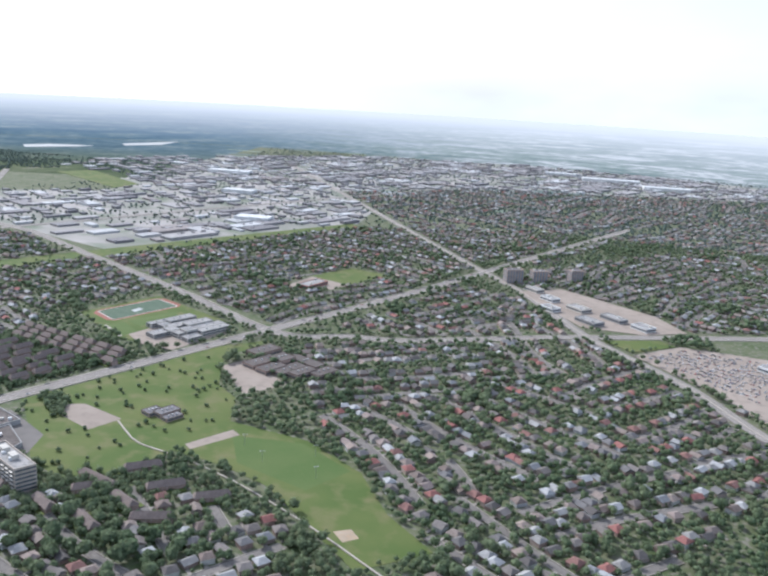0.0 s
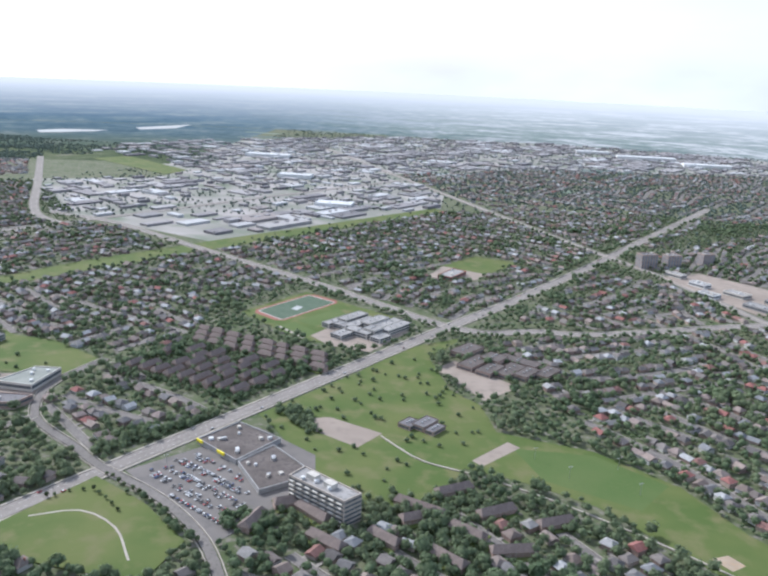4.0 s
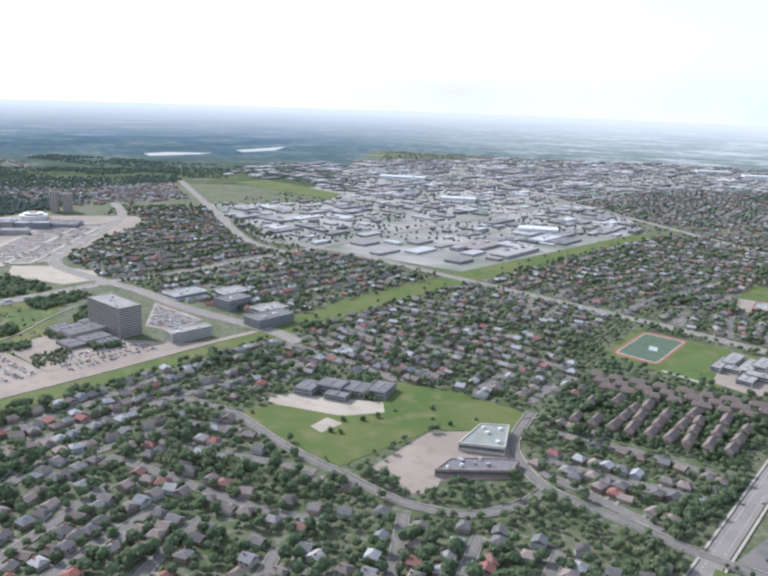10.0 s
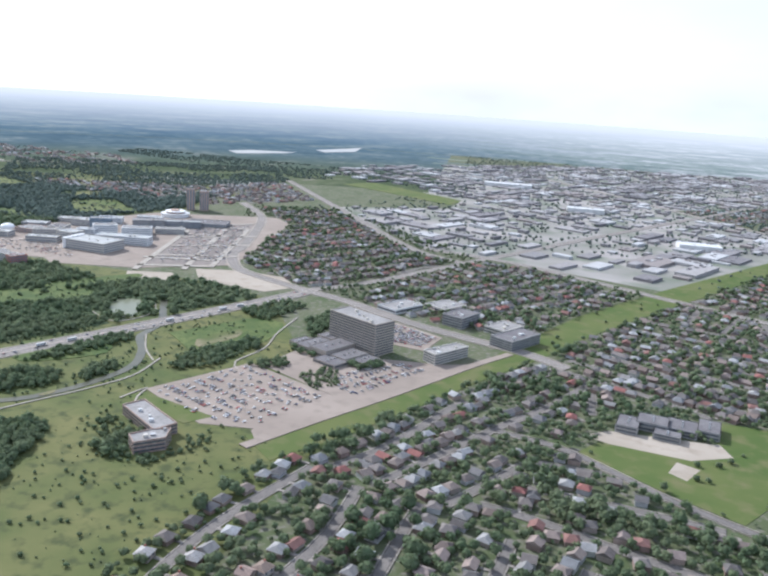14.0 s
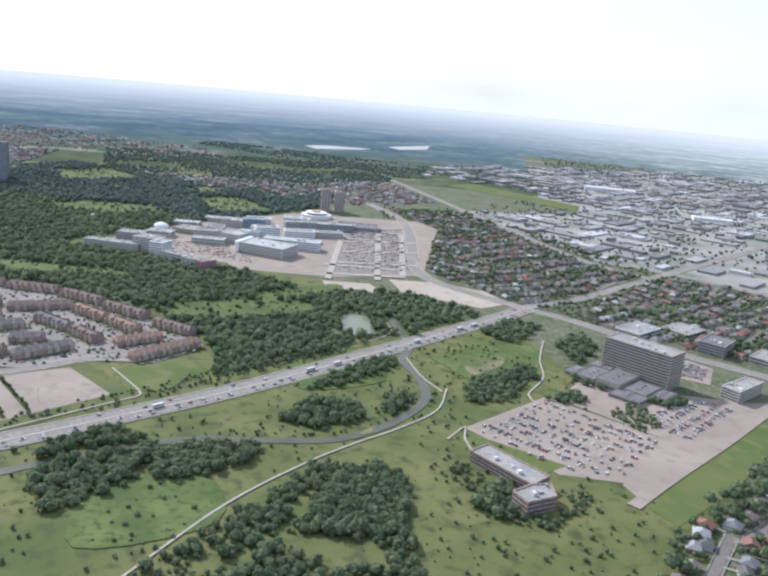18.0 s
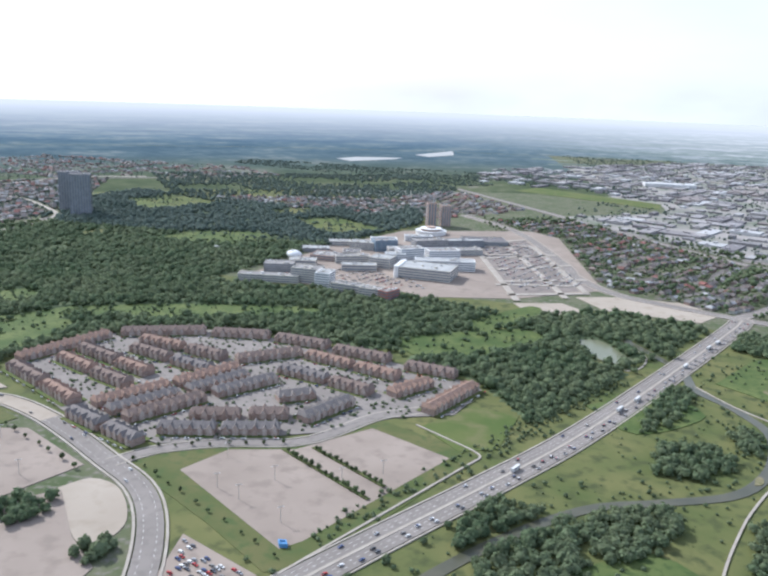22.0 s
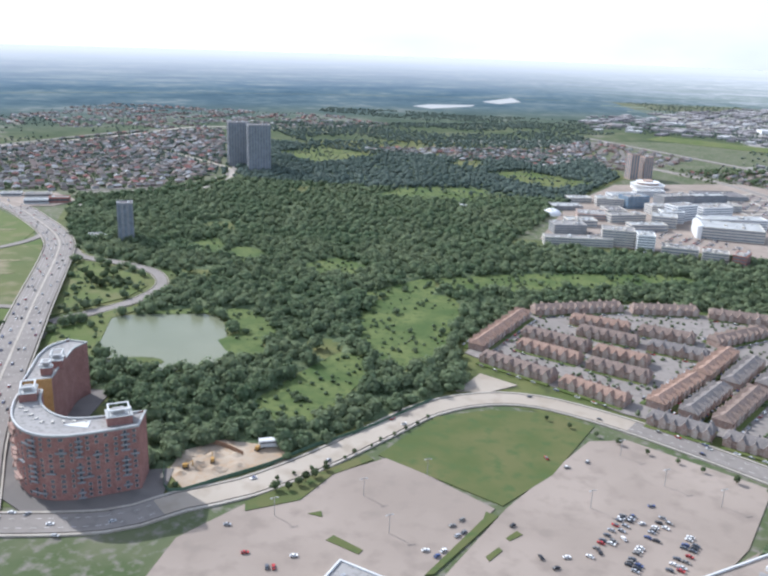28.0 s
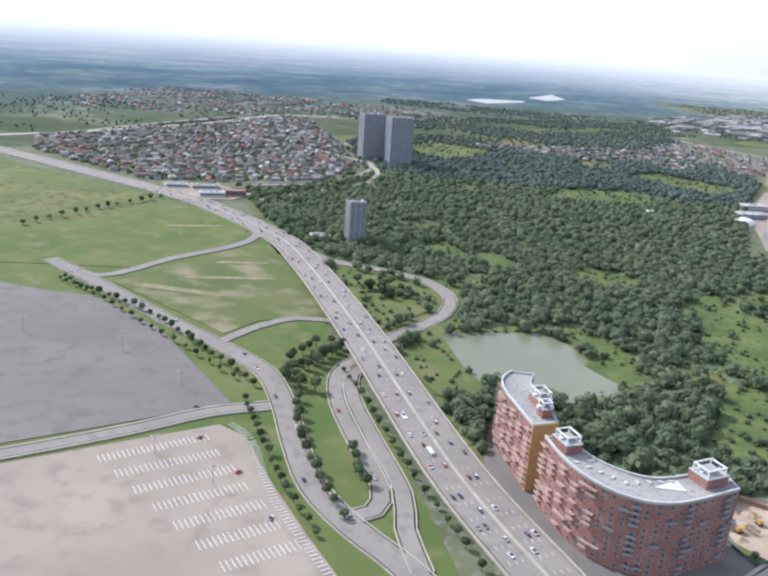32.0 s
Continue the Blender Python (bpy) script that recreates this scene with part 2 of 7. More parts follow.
M["slab"] = mat("grey_blue_concrete", (0.23, 0.235, 0.245), (0.28, 0.285, 0.295), 0.2, c=(0.20, 0.205, 0.215), fine=1.2)
M["carglass"] = mat("car_glass", (0.04, 0.045, 0.05), (0.06, 0.065, 0.07), 0.4, rough=0.45, spec=0.3)
M["blueglass"] = mat("blue_glass", (0.10, 0.17, 0.24), (0.16, 0.24, 0.32), 0.2, rough=0.15, spec=0.6)
M["yellow"] = mat("yellow_fascia", (0.75, 0.62, 0.04), (0.80, 0.68, 0.06), 0.5)
M["blue"] = mat("blue_roof", (0.10, 0.24, 0.45), (0.14, 0.29, 0.50), 0.5)
M["metal"] = mat("galvanised_steel", (0.42, 0.42, 0.42), (0.5, 0.5, 0.5), 1.0, rough=0.4, metal=0.7)
CARS = [(0.80, 0.80, 0.80), (0.03, 0.03, 0.035), (0.35, 0.36, 0.38), (0.55, 0.56, 0.57), (0.10, 0.11, 0.13), (0.38, 0.03, 0.03), (0.75, 0.75, 0.74), (0.05, 0.08, 0.2), (0.2, 0.19, 0.18)]
M["car"] = mat("car_paint", (0.95, 0.95, 0.95), (1, 1, 1), 0.5, rough=0.3, palette=CARS, spec=0.5)
M["tyre"] = mat("tyre_rubber", (0.02, 0.02, 0.02), (0.03, 0.03, 0.03), 2.0)


# ---- mesh helpers ----
def mesh(name, verts, faces, material):
    me = bpy.data.meshes.new(name)
    me.from_pydata([tuple(v) for v in verts], [], faces)
    for q in material if isinstance(material, (list, tuple)) else [material]:
        me.materials.append(q)
    return me


def part(name, me, parent=None, label="", at=None):
    ob = new(name, me)
    if at is not None:
        ob.matrix_basis = at
    if parent:
        ob.parent = parent
    if label:
        tagged(ob, label)
    return ob


class Build:
    """Gathers faces of one mesh."""

    def __init__(self):
        self.v, self.f = [], []

    def add(self, verts, faces):
        k = len(self.v)
        self.v += [tuple(q) for q in verts]
        self.f += [tuple(i + k for i in q) for q in faces]
        return self

    def prism(self, ring, z0, z1, cap=True):
        n = len(ring)
        area = sum(ring[i][0] * ring[(i + 1) % n][1] - ring[(i + 1) % n][0] * ring[i][1] for i in range(n))
        if area < 0:
            ring = ring[::-1]
        v = [(x, y, z0) for x, y in ring] + [(x, y, z1) for x, y in ring]
        f = [(i, (i + 1) % n, n + (i + 1) % n, n + i) for i in range(n)]
        return self.add(v, f + ([tuple(range(n, 2 * n))] if cap else []))

    def box(self, cx, cy, w, d, z0, z1, turn=0.0):
        c, s = math.cos(turn), math.sin(turn)
        ring = [(cx + a * w / 2 * c - b * d / 2 * s, cy + a * w / 2 * s + b * d / 2 * c) for a, b in ((-1, -1), (1, -1), (1, 1), (-1, 1))]
        return self.prism(ring, z0, z1).add([(x, y, z0) for x, y in ring], [(3, 2, 1, 0)])

    def mesh(self, name, material):
        return mesh(name, self.v, self.f, material)


def sheet(name, ring, z, material, label, category, thick=0.3, kind="structure"):
    """A flat patch of ground with a low edge."""
    ob = new(name, Build().prism(list(ring), z - thick, z).mesh(name, M[material]))
    return tagged(ob, label, category, kind=kind)


def smooth(pts, step=6.0, closed=False):
    """A rounded line through the points (Catmull-Rom)."""
    p = [Vector(q[:2]) for q in pts]
    p = [p[0] * 2 - p[1]] + p + [p[-1] * 2 - p[-2]]
    out = []
    for i in range(1, len(p) - 2):
        n = max(2, int((p[i + 1] - p[i]).length / step))
        for k in range(n):
            t = k / n
            out.append(0.5 * (2 * p[i] + (p[i + 1] - p[i - 1]) * t + (2 * p[i - 1] - 5 * p[i] + 4 * p[i + 1] - p[i + 2]) * t * t + (3 * p[i] - p[i - 1] - 3 * p[i + 1] + p[i + 2]) * t**3))
    out.append(p[-2])
    return [tuple(q) for q in out]


def sides(line, offset):
    """The line shifted to its left by offset."""
    out = []
    for i, q in enumerate(line):
        a, b = Vector(line[max(i - 1, 0)]), Vector(line[min(i + 1, len(line) - 1)])
        d = (b - a).normalized()
        out.append((q[0] - d.y * offset, q[1] + d.x * offset))
    return out


def band(bld, line, left, right, z, thick=0.25):
    """A strip along a line between two offsets, with edges that go down."""
    a, b = sides(line, left), sides(line, right)
    n = len(line)
    zs = z if callable(z) else (lambda i: z)
    v = [(*q, zs(i)) for i, q in enumerate(a)] + [(*q, zs(i)) for i, q in enumerate(b)]
    v += [(x, y, h - thick) for x, y, h in v]
    f = []
    for i in range(n - 1):
        f += [(i, n + i, n + i + 1, i + 1), (i, i + 1, 2 * n + i + 1, 2 * n + i), (n + i + 1, n + i, 3 * n + i, 3 * n + i + 1)]
    return bld.add(v, f)


# ---- plan raster: what covers each 1.5 m of ground ----
CELL, X0, Y0, NX, NY = 1.5, -1800.0, 100.0, 1400, 1000
FREE, ROADC, OPEN, PAVED, WATER, BUILT, HOUSE = 0, 1, 2, 3, 4, 5, 6
plan = np.zeros((NX, NY), np.uint8)


def inside(ring, xs, ys):
    hit = np.zeros(xs.shape, bool)
    for (ax, ay), (bx, by) in zip(ring, ring[1:] + ring[:1]):
        if ay != by:
            hit ^= ((ay > ys) != (by > ys)) & (xs < (bx - ax) * (ys - ay) / (by - ay) + ax)
    return hit


def mark(ring, code):
    ring = [tuple(q[:2]) for q in ring]
    a = np.array(ring)
    i0, i1 = (np.clip((f(a[:, 0]) - X0) // CELL + k, 0, NX).astype(int) for f, k in ((np.min, 0), (np.max, 1)))
    j0, j1 = (np.clip((f(a[:, 1]) - Y0) // CELL + k, 0, NY).astype(int) for f, k in ((np.min, 0), (np.max, 1)))
    if i1 > i0 and j1 > j0:
        xs, ys = np.meshgrid(X0 + (np.arange(i0, i1) + 0.5) * CELL, Y0 + (np.arange(j0, j1) + 0.5) * CELL, indexing="ij")
        plan[i0:i1, j0:j1][inside(ring, xs, ys)] = code


def mark_line(line, half, code):
    for a, b in zip(line, line[1:]):
        a, b = Vector(a[:2]), Vector(b[:2])
        d = (b - a)
        if d.length > 0.01:
            d.normalize()
            n = Vector((-d.y, d.x)) * half
            a, b = a - d, b + d
            mark([a + n, b + n, b - n, a - n], code)


def cover(x, y):
    i, j = int((x - X0) // CELL), int((y - Y0) // CELL)
    return plan[i, j] if 0 <= i < NX and 0 <= j < NY else FREE


def clear(x, y, r, allow=(FREE,)):
    return all(cover(x + a * r, y + b * r) in allow for a, b in ((0, 0), (1, 0), (-1, 0), (0, 1), (0, -1)))


# ---- ground: one sheet out to a low rise at the horizon ----
HUB = (-600.0, 0.0)


def annulus(rings, seg):
    """Rings of (radius, height) round the hub; the faces go out ring by ring."""
    v = [(HUB[0] + r * math.cos(2 * math.pi * k / seg), HUB[1] + r * math.sin(2 * math.pi * k / seg), h) for r, h in rings for k in range(seg)]
    f = []
    for q in range(len(rings) - 1):
        a, b = q * seg, (q + 1) * seg
        f += [(a + k, b + k, b + (k + 1) % seg, a + (k + 1) % seg) for k in range(seg)]
    return v, f


v, f = annulus([(1, 0.0), (150, 0), (400, 0), (800, 0), (1300, 0), (2000, 0)], 96)
tagged(new("ground", mesh("ground", v, f + [tuple(range(96))], M["land"])), "flat suburban land of lawns and soil reaching the horizon", "ground", kind="structure")
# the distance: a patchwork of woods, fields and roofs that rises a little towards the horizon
# bluish, paled tones: haze is put into these base colours
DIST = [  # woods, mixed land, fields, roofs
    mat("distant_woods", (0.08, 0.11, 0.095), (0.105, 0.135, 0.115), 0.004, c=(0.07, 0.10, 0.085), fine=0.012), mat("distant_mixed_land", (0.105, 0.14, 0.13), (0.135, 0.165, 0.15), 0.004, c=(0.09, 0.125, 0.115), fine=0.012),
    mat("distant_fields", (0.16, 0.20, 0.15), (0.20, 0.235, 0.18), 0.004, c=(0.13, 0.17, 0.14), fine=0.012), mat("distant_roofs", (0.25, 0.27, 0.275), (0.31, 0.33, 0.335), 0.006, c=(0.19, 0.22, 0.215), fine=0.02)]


def hazed_country():
    """Long thin streaks of woods, fields and roofs, wooded towards the west, with haze painted into the colour."""
    m = bpy.data.materials.new("hazed_country")
    m.use_nodes = True
    n, l = m.node_tree.nodes, m.node_tree.links
    sh = n["Principled BSDF"]
    sh.inputs["Roughness"].default_value, sh.inputs["Specular IOR Level"].default_value = 1.0, 0.0

    def calc(op, a, b=0.0, clamp=False):
        q = n.new("ShaderNodeMath")
        q.operation, q.use_clamp = op, clamp
        for k, val in enumerate((a, b)):
            if isinstance(val, (int, float)):
                q.inputs[k].default_value = val
            else:
                l.new(val, q.inputs[k])
        return q.outputs[0]

    def streak(across, along, seed):
        co, nz = n.new("ShaderNodeCombineXYZ"), n.new("ShaderNodeTexNoise")
        l.new(calc("MULTIPLY", angle, across), co.inputs[0])
        l.new(calc("MULTIPLY", reach, along), co.inputs[1])
        co.inputs[2].default_value = seed
        nz.inputs["Scale"].default_value, nz.inputs["Detail"].default_value = 1.0, 4
        l.new(co.outputs[0], nz.inputs["Vector"])
        return nz.outputs["Fac"]

    def ramp(src, stops):
        r = n.new("ShaderNodeValToRGB")
        while len(r.color_ramp.elements) < len(stops):
            r.color_ramp.elements.new(0.5)
        for e, (p, q) in zip(r.color_ramp.elements, stops):
            e.position, e.color = p, (*q, 1)
        l.new(src, r.inputs["Fac"])
        return r.outputs["Color"]

    def blend(f, a, b):
        mx = n.new("ShaderNodeMix")
        mx.data_type = "RGBA"
        l.new(f, mx.inputs["Factor"])
        for k, val in ((6, a), (7, b)):
            if isinstance(val, tuple):
                mx.inputs[k].default_value = (*val, 1)
            else:
                l.new(val, mx.inputs[k])
        return mx.outputs[2]

    pos = n.new("ShaderNodeNewGeometry").outputs["Position"]
    rel, span = n.new("ShaderNodeVectorMath"), n.new("ShaderNodeVectorMath")
    rel.operation, span.operation = "SUBTRACT", "LENGTH"
    l.new(pos, rel.inputs[0])
    rel.inputs[1].default_value = (HUB[0], HUB[1], 0)
    l.new(rel.outputs[0], span.inputs[0])
    xyz = n.new("ShaderNodeSeparateXYZ")
    l.new(rel.outputs[0], xyz.inputs[0])
    angle, reach = calc("ARCTAN2", xyz.outputs[1], xyz.outputs[0]), span.outputs["Value"]
    coarse, fine = streak(15, 0.010, 1.7), streak(70, 0.034, 5.1)
    mixed = calc("ADD", calc("MULTIPLY", coarse, 0.6), calc("MULTIPLY", fine, 0.4))
    # western woods darker and bluer: cloud shadow and haze painted in
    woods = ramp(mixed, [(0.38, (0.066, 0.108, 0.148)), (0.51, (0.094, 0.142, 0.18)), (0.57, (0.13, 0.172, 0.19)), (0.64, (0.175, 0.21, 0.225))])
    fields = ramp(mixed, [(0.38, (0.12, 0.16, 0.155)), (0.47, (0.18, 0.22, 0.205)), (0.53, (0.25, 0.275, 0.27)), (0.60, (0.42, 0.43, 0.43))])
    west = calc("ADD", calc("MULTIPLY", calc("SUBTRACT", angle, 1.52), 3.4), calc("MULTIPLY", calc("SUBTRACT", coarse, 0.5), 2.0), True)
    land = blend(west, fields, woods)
    # the painted blue haze gives way to greener tones nearer the hub
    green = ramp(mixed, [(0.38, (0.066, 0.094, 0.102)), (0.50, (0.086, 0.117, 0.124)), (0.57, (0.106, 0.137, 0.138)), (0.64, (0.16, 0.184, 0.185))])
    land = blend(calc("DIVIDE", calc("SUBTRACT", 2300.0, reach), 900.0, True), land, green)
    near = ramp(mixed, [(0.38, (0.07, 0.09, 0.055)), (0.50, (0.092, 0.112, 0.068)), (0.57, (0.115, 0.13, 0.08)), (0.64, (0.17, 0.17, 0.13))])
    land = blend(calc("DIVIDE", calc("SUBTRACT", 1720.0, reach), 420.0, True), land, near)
    # base colour pales with distance to imitate haze at the horizon
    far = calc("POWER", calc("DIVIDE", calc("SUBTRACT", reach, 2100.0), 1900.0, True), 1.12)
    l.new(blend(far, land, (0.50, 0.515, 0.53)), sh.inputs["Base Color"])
    return m


far_rings = [(2000 - 2 + 140 * k, max(0.0, (140 * k - 500) / 1800) ** 1.5 * 50) for k in range(17)]
v, f = annulus(far_rings, 160)
HAZED_LAND = hazed_country()
tagged(new("backdrop", mesh("backdrop", v, f, HAZED_LAND)), "hazy patchwork of distant woods and fields up to the horizon", "distance", kind="structure")

# ---- large green and wooded land ----
VALLEY = [(-1340, 395), (-1262, 262), (-1195, 150), (-1146, 160), (-1076, 250), (-1000, 236), (-930, 170), (-890, 120), (-625, 120), (-628, 262), (-600, 350), (-690, 400), (-740, 480), (-800, 500), (-870, 500), (-1080, 500), (-1040, 640), (-985, 790), (-1010, 1140), (-1100, 1300), (-1500, 1300), (-1480, 1020), (-1390, 800), (-1335, 640), (-1365, 545), (-1400, 520)]
sheet("meadow", VALLEY, 0.06, "wild", "wild green meadow land of the creek valley", "meadow")
WEST = [(-1800, 130), (-1210, 130), (-1240, 200), (-1330, 385), (-1380, 432), (-1450, 480), (-1800, 620)]
sheet("meadow", WEST, 0.06, "grass", "open grass land beside the ramps", "grassland")

# lighter than the near town ground: distance haze put into its colour
M["suburb"] = mat("hazed_suburb_ground", (0.12, 0.145, 0.115), (0.20, 0.205, 0.18), 0.02, c=(0.26, 0.25, 0.23), fine=0.08)
sheet("suburb_ground", [(-1850, 880), (-1600, 800), (-1555, 925), (-1440, 1040), (-1290, 1160), (-1180, 1000), (-1000, 1010), (-1010, 1140), (-1100, 1300), (-1850, 1320)], 0.08, "suburb", "mixed ground of the far suburb, paled in colour for haze", "ground")

# ---- open patches: parks, fields, lots, ponds ----
patches = 0


def patch(name, ring, material, label, category, code, kind="structure"):
    global patches
    patches += 1
    mark(ring, code)
    return sheet(name, ring, 0.10 + 0.004 * patches, material, label, category, kind=kind)


patch("park", [(-285, 322), (-255, 392), (-238, 440), (-209, 472), (-222, 425), (-203, 383), (-185, 368), (-174, 340), (-130, 334), (-95, 312), (-74, 282), (-50, 262), (-74, 240), (-100, 262), (-128, 285), (-154, 295), (-183, 300), (-190, 268), (-213, 258), (-236, 270), (-272, 310)], "grass", "long mown park with scattered trees beside the school", "park", OPEN)
patch("sports_field", [(-165, 325), (-130, 330), (-100, 312), (-112, 288), (-150, 300)], "pitch", "darker green sports pitch in the park", "sports field", OPEN)
patch("court", [(-168, 331), (-162, 327), (-176, 304), (-181, 308)], "lot", "pale asphalt games court in the park grass", "court", PAVED)
patch("schoolyard", [(-216, 411), (-208, 428), (-197, 420), (-168, 399), (-184, 375)], "lot", "pale asphalt schoolyard beside the playing field", "schoolyard", PAVED)
patch("parking_lot", [(-260, 326), (-252, 330), (-224, 321), (-231, 304), (-253, 313)], "lot", "empty pale asphalt parking lot beside the park", "parking lot", PAVED)
patch("parking_lot", [(-314, 254), (-294, 284), (-280, 309), (-246, 291), (-236, 262), (-258, 218)], "tar", "grey asphalt plaza parking lot with rows of cars", "parking lot", PAVED)
patch("baseball_infield", [(-90, 262), (-84, 266), (-79, 261), (-84, 256)], "sand", "bare sandy ball diamond in the park", "infield", PAVED)
patch("school_ground", [(-360, 470), (-336, 534), (-300, 516), (-250, 492), (-260, 430), (-300, 430), (-326, 446)], "grass", "school grounds round the running track", "park", OPEN)
def quad(k, cut):
    """The pitch outline grown by k metres, its corners clipped."""
    c = [Vector(q) for q in ((-350, 477), (-331, 525), (-308, 514.5), (-328, 464))]
    mid = sum(c, Vector((0, 0))) / 4
    c = [q + (q - mid).normalized() * k for q in c]
    out = []
    for n in range(4):
        for other in (c[n - 1], c[(n + 1) % 4]):
            out.append(tuple(c[n] + (other - c[n]).normalized() * cut))
    return out


patch("running_track", quad(5.2, 4.5), "track", "red running track with clipped corners round a pitch", "running track", PAVED)
patch("lane_line", quad(0.7, 1.2), "paint", "white inner line of the running track", "marking", PAVED)
patch("turf_field", quad(0.0, 1.0), "turf", "grey-green artificial pitch inside the track", "sports field", PAVED)
patch("centre_mark", [(-331, 489), (-330, 498), (-325, 496), (-326, 487)], "pearl", "pale emblem patch in the middle of the pitch", "marking", PAVED)
patch("sports_field", [(-318, 465), (-302, 501), (-290, 489), (-295, 468), (-304, 459)], "pitch", "mown school lawn beside the track", "sports field", OPEN)
patch("sports_field", [(-325, 451), (-319, 463), (-298, 447), (-302, 436)], "pitch", "small mown school lawn beside the track", "sports field", OPEN)
patch("footway", [(-326, 449.5), (-325, 451.5), (-302, 436), (-303, 433)], "kerb", "pale path along the school lawn", "path", PAVED)
patch("parking_lot", [(-300, 440), (-284, 427), (-258, 424), (-244, 470), (-285, 492)], "lot", "pale lot around the high school", "parking lot", PAVED)
patch("sports_field", [(-258, 655), (-234, 705), (-195, 693), (-215, 640)], "grass", "light green field beside a school", "sports field", OPEN)
patch("schoolyard", [(-262, 610), (-255, 655), (-215, 640), (-222, 618)], "lot", "pale yard of a small school", "schoolyard", PAVED)
patch("park", [(-525, 315), (-514, 334), (-480, 337), (-463, 345), (-474, 385), (-462, 378), (-438, 379), (-393, 360), (-398, 334), (-433, 327), (-449, 300), (-463, 277), (-487, 290)], "grass", "green park with bare worn patches behind two schools", "park", OPEN)
patch("schoolyard", [(-524, 335), (-512, 345), (-464, 350), (-460, 338), (-478, 327), (-512, 330)], "pale", "pale bare yard behind the school", "schoolyard", PAVED)
patch("baseball_infield", [(-488, 311), (-484, 323), (-475, 319), (-481, 306)], "pale", "white gravel ball diamond in the park", "infield", PAVED)
patch("schoolyard", [(-450, 281), (-435, 322), (-412, 332), (-398, 334), (-397, 302), (-391, 298), (-394, 289), (-421, 278), (-421, 266), (-431, 264)], "lot", "pale asphalt schoolyard with patched areas", "schoolyard", PAVED)
HYDRO = [(-659, 272), (-631, 306), (-583, 413), (-569, 455), (-537, 545), (-476, 665), (-317, 950), (-303, 930), (-460, 630), (-520, 512), (-552, 436), (-571, 398), (-620, 290), (-640, 255)]
patch("hydro_corridor", HYDRO, "grass", "long straight green strip kept open between houses", "grassland", OPEN)
patch("parking_lot", [(-724, 300), (-696, 355), (-640, 330), (-657, 280), (-682, 275)], "lot", "pale parking lot filled with rows of cars", "parking lot", PAVED)
patch("lawn", [(-728, 287), (-722, 296), (-680, 284), (-688, 272), (-709, 282)], "grass", "bright mown lawn between lot and low building", "lawn", OPEN)
patch("parking_lot", [(-690, 355), (-680, 398), (-640, 392), (-600, 400), (-622, 345), (-640, 330)], "lot", "worn lot with works beside the office podium", "parking lot", PAVED)
patch("parking_lot", [(-664, 475), (-613, 449), (-617, 418), (-640, 422)], "lot", "pale lot behind the office tower packed with cars", "parking lot", PAVED)
patch("works_strip", [(-659, 278), (-641, 331), (-623, 346), (-601, 400), (-588, 407), (-616, 344), (-640, 296), (-652, 268)], "lot", "bare dusty ground of the road works", "bare soil", PAVED)
patch("gravel_lot", [(-829, 533), (-800, 544), (-761, 544), (-738, 520), (-753, 495), (-810, 503)], "pale", "bare pale gravel lot beside the road", "lot", PAVED)
patch("gravel_lot", [(-868, 500), (-837, 512), (-819, 492), (-853, 474)], "pale", "bare pale gravel lot with grass edges", "lot", PAVED)
patch("campus_pavement", [(-1060, 505), (-1040, 631), (-998, 745), (-879, 800), (-850, 770), (-810, 560), (-868, 512), (-930, 492), (-946, 505), (-994, 495)], "lot", "pale paving of the hospital campus", "pavement", PAVED)
patch("empty_lot", [(-925, 700), (-880, 745), (-816, 556), (-871, 524)], "lotd", "worn construction lot laid out in strips", "lot", PAVED)
patch("vacant_lot", [(-956, 220), (-947, 240), (-924, 248), (-902, 276), (-868, 259), (-900, 190), (-905, 184)], "lot", "large empty pale asphalt lot with lamp posts", "lot", PAVED)
patch("verge", [(-975, 218), (-970, 232), (-926, 253), (-900, 285), (-858, 264), (-893, 178), (-905, 172), (-930, 190)], "rough", "grass verge round the empty lot", "verge", OPEN).location.z = -0.03
patch("parking_lot", [(-1062, 184), (-1039, 229), (-1027, 233), (-989, 213), (-1002, 181), (-1022, 150), (-1075, 150)], "lot", "wide pale mall parking lot, partly filled with cars", "parking lot", PAVED)
patch("parking_lot", [(-1140, 150), (-1126, 174), (-1097, 203), (-1065, 183), (-1080, 148), (-1078, 130), (-1140, 130)], "lot", "wide empty pale mall parking lot", "parking lot", PAVED)
patch("vacant_lot", smooth([(-987, 196), (-981, 205), (-970, 203), (-960, 193), (-954, 182), (-955, 172), (-962, 170), (-974, 182), (-987, 196)], 3)[:-1], "pale", "bare pale lot beside the curving road", "lot", PAVED)
patch("parking_lot", [(-1010, 170), (-985, 195), (-965, 172), (-950, 160), (-950, 130), (-1010, 130)], "lot", "pale mall service lot", "parking lot", PAVED)
patch("parking_lot", [(-935, 183), (-906, 170), (-893, 150), (-930, 150)], "lot", "small pale lot with parked cars", "parking lot", PAVED)
patch("vacant_field", [(-1101, 203), (-1088, 233), (-1071, 243), (-1052, 246), (-1037, 240), (-1050, 205), (-1063, 185)], "rough", "rough weedy vacant field inside the road bend", "field", OPEN)
patch("sports_field", [(-884, 284), (-868, 312), (-847, 308), (-852, 272), (-866, 266)], "grass", "bright mown field beside the townhouses", "sports field", OPEN)
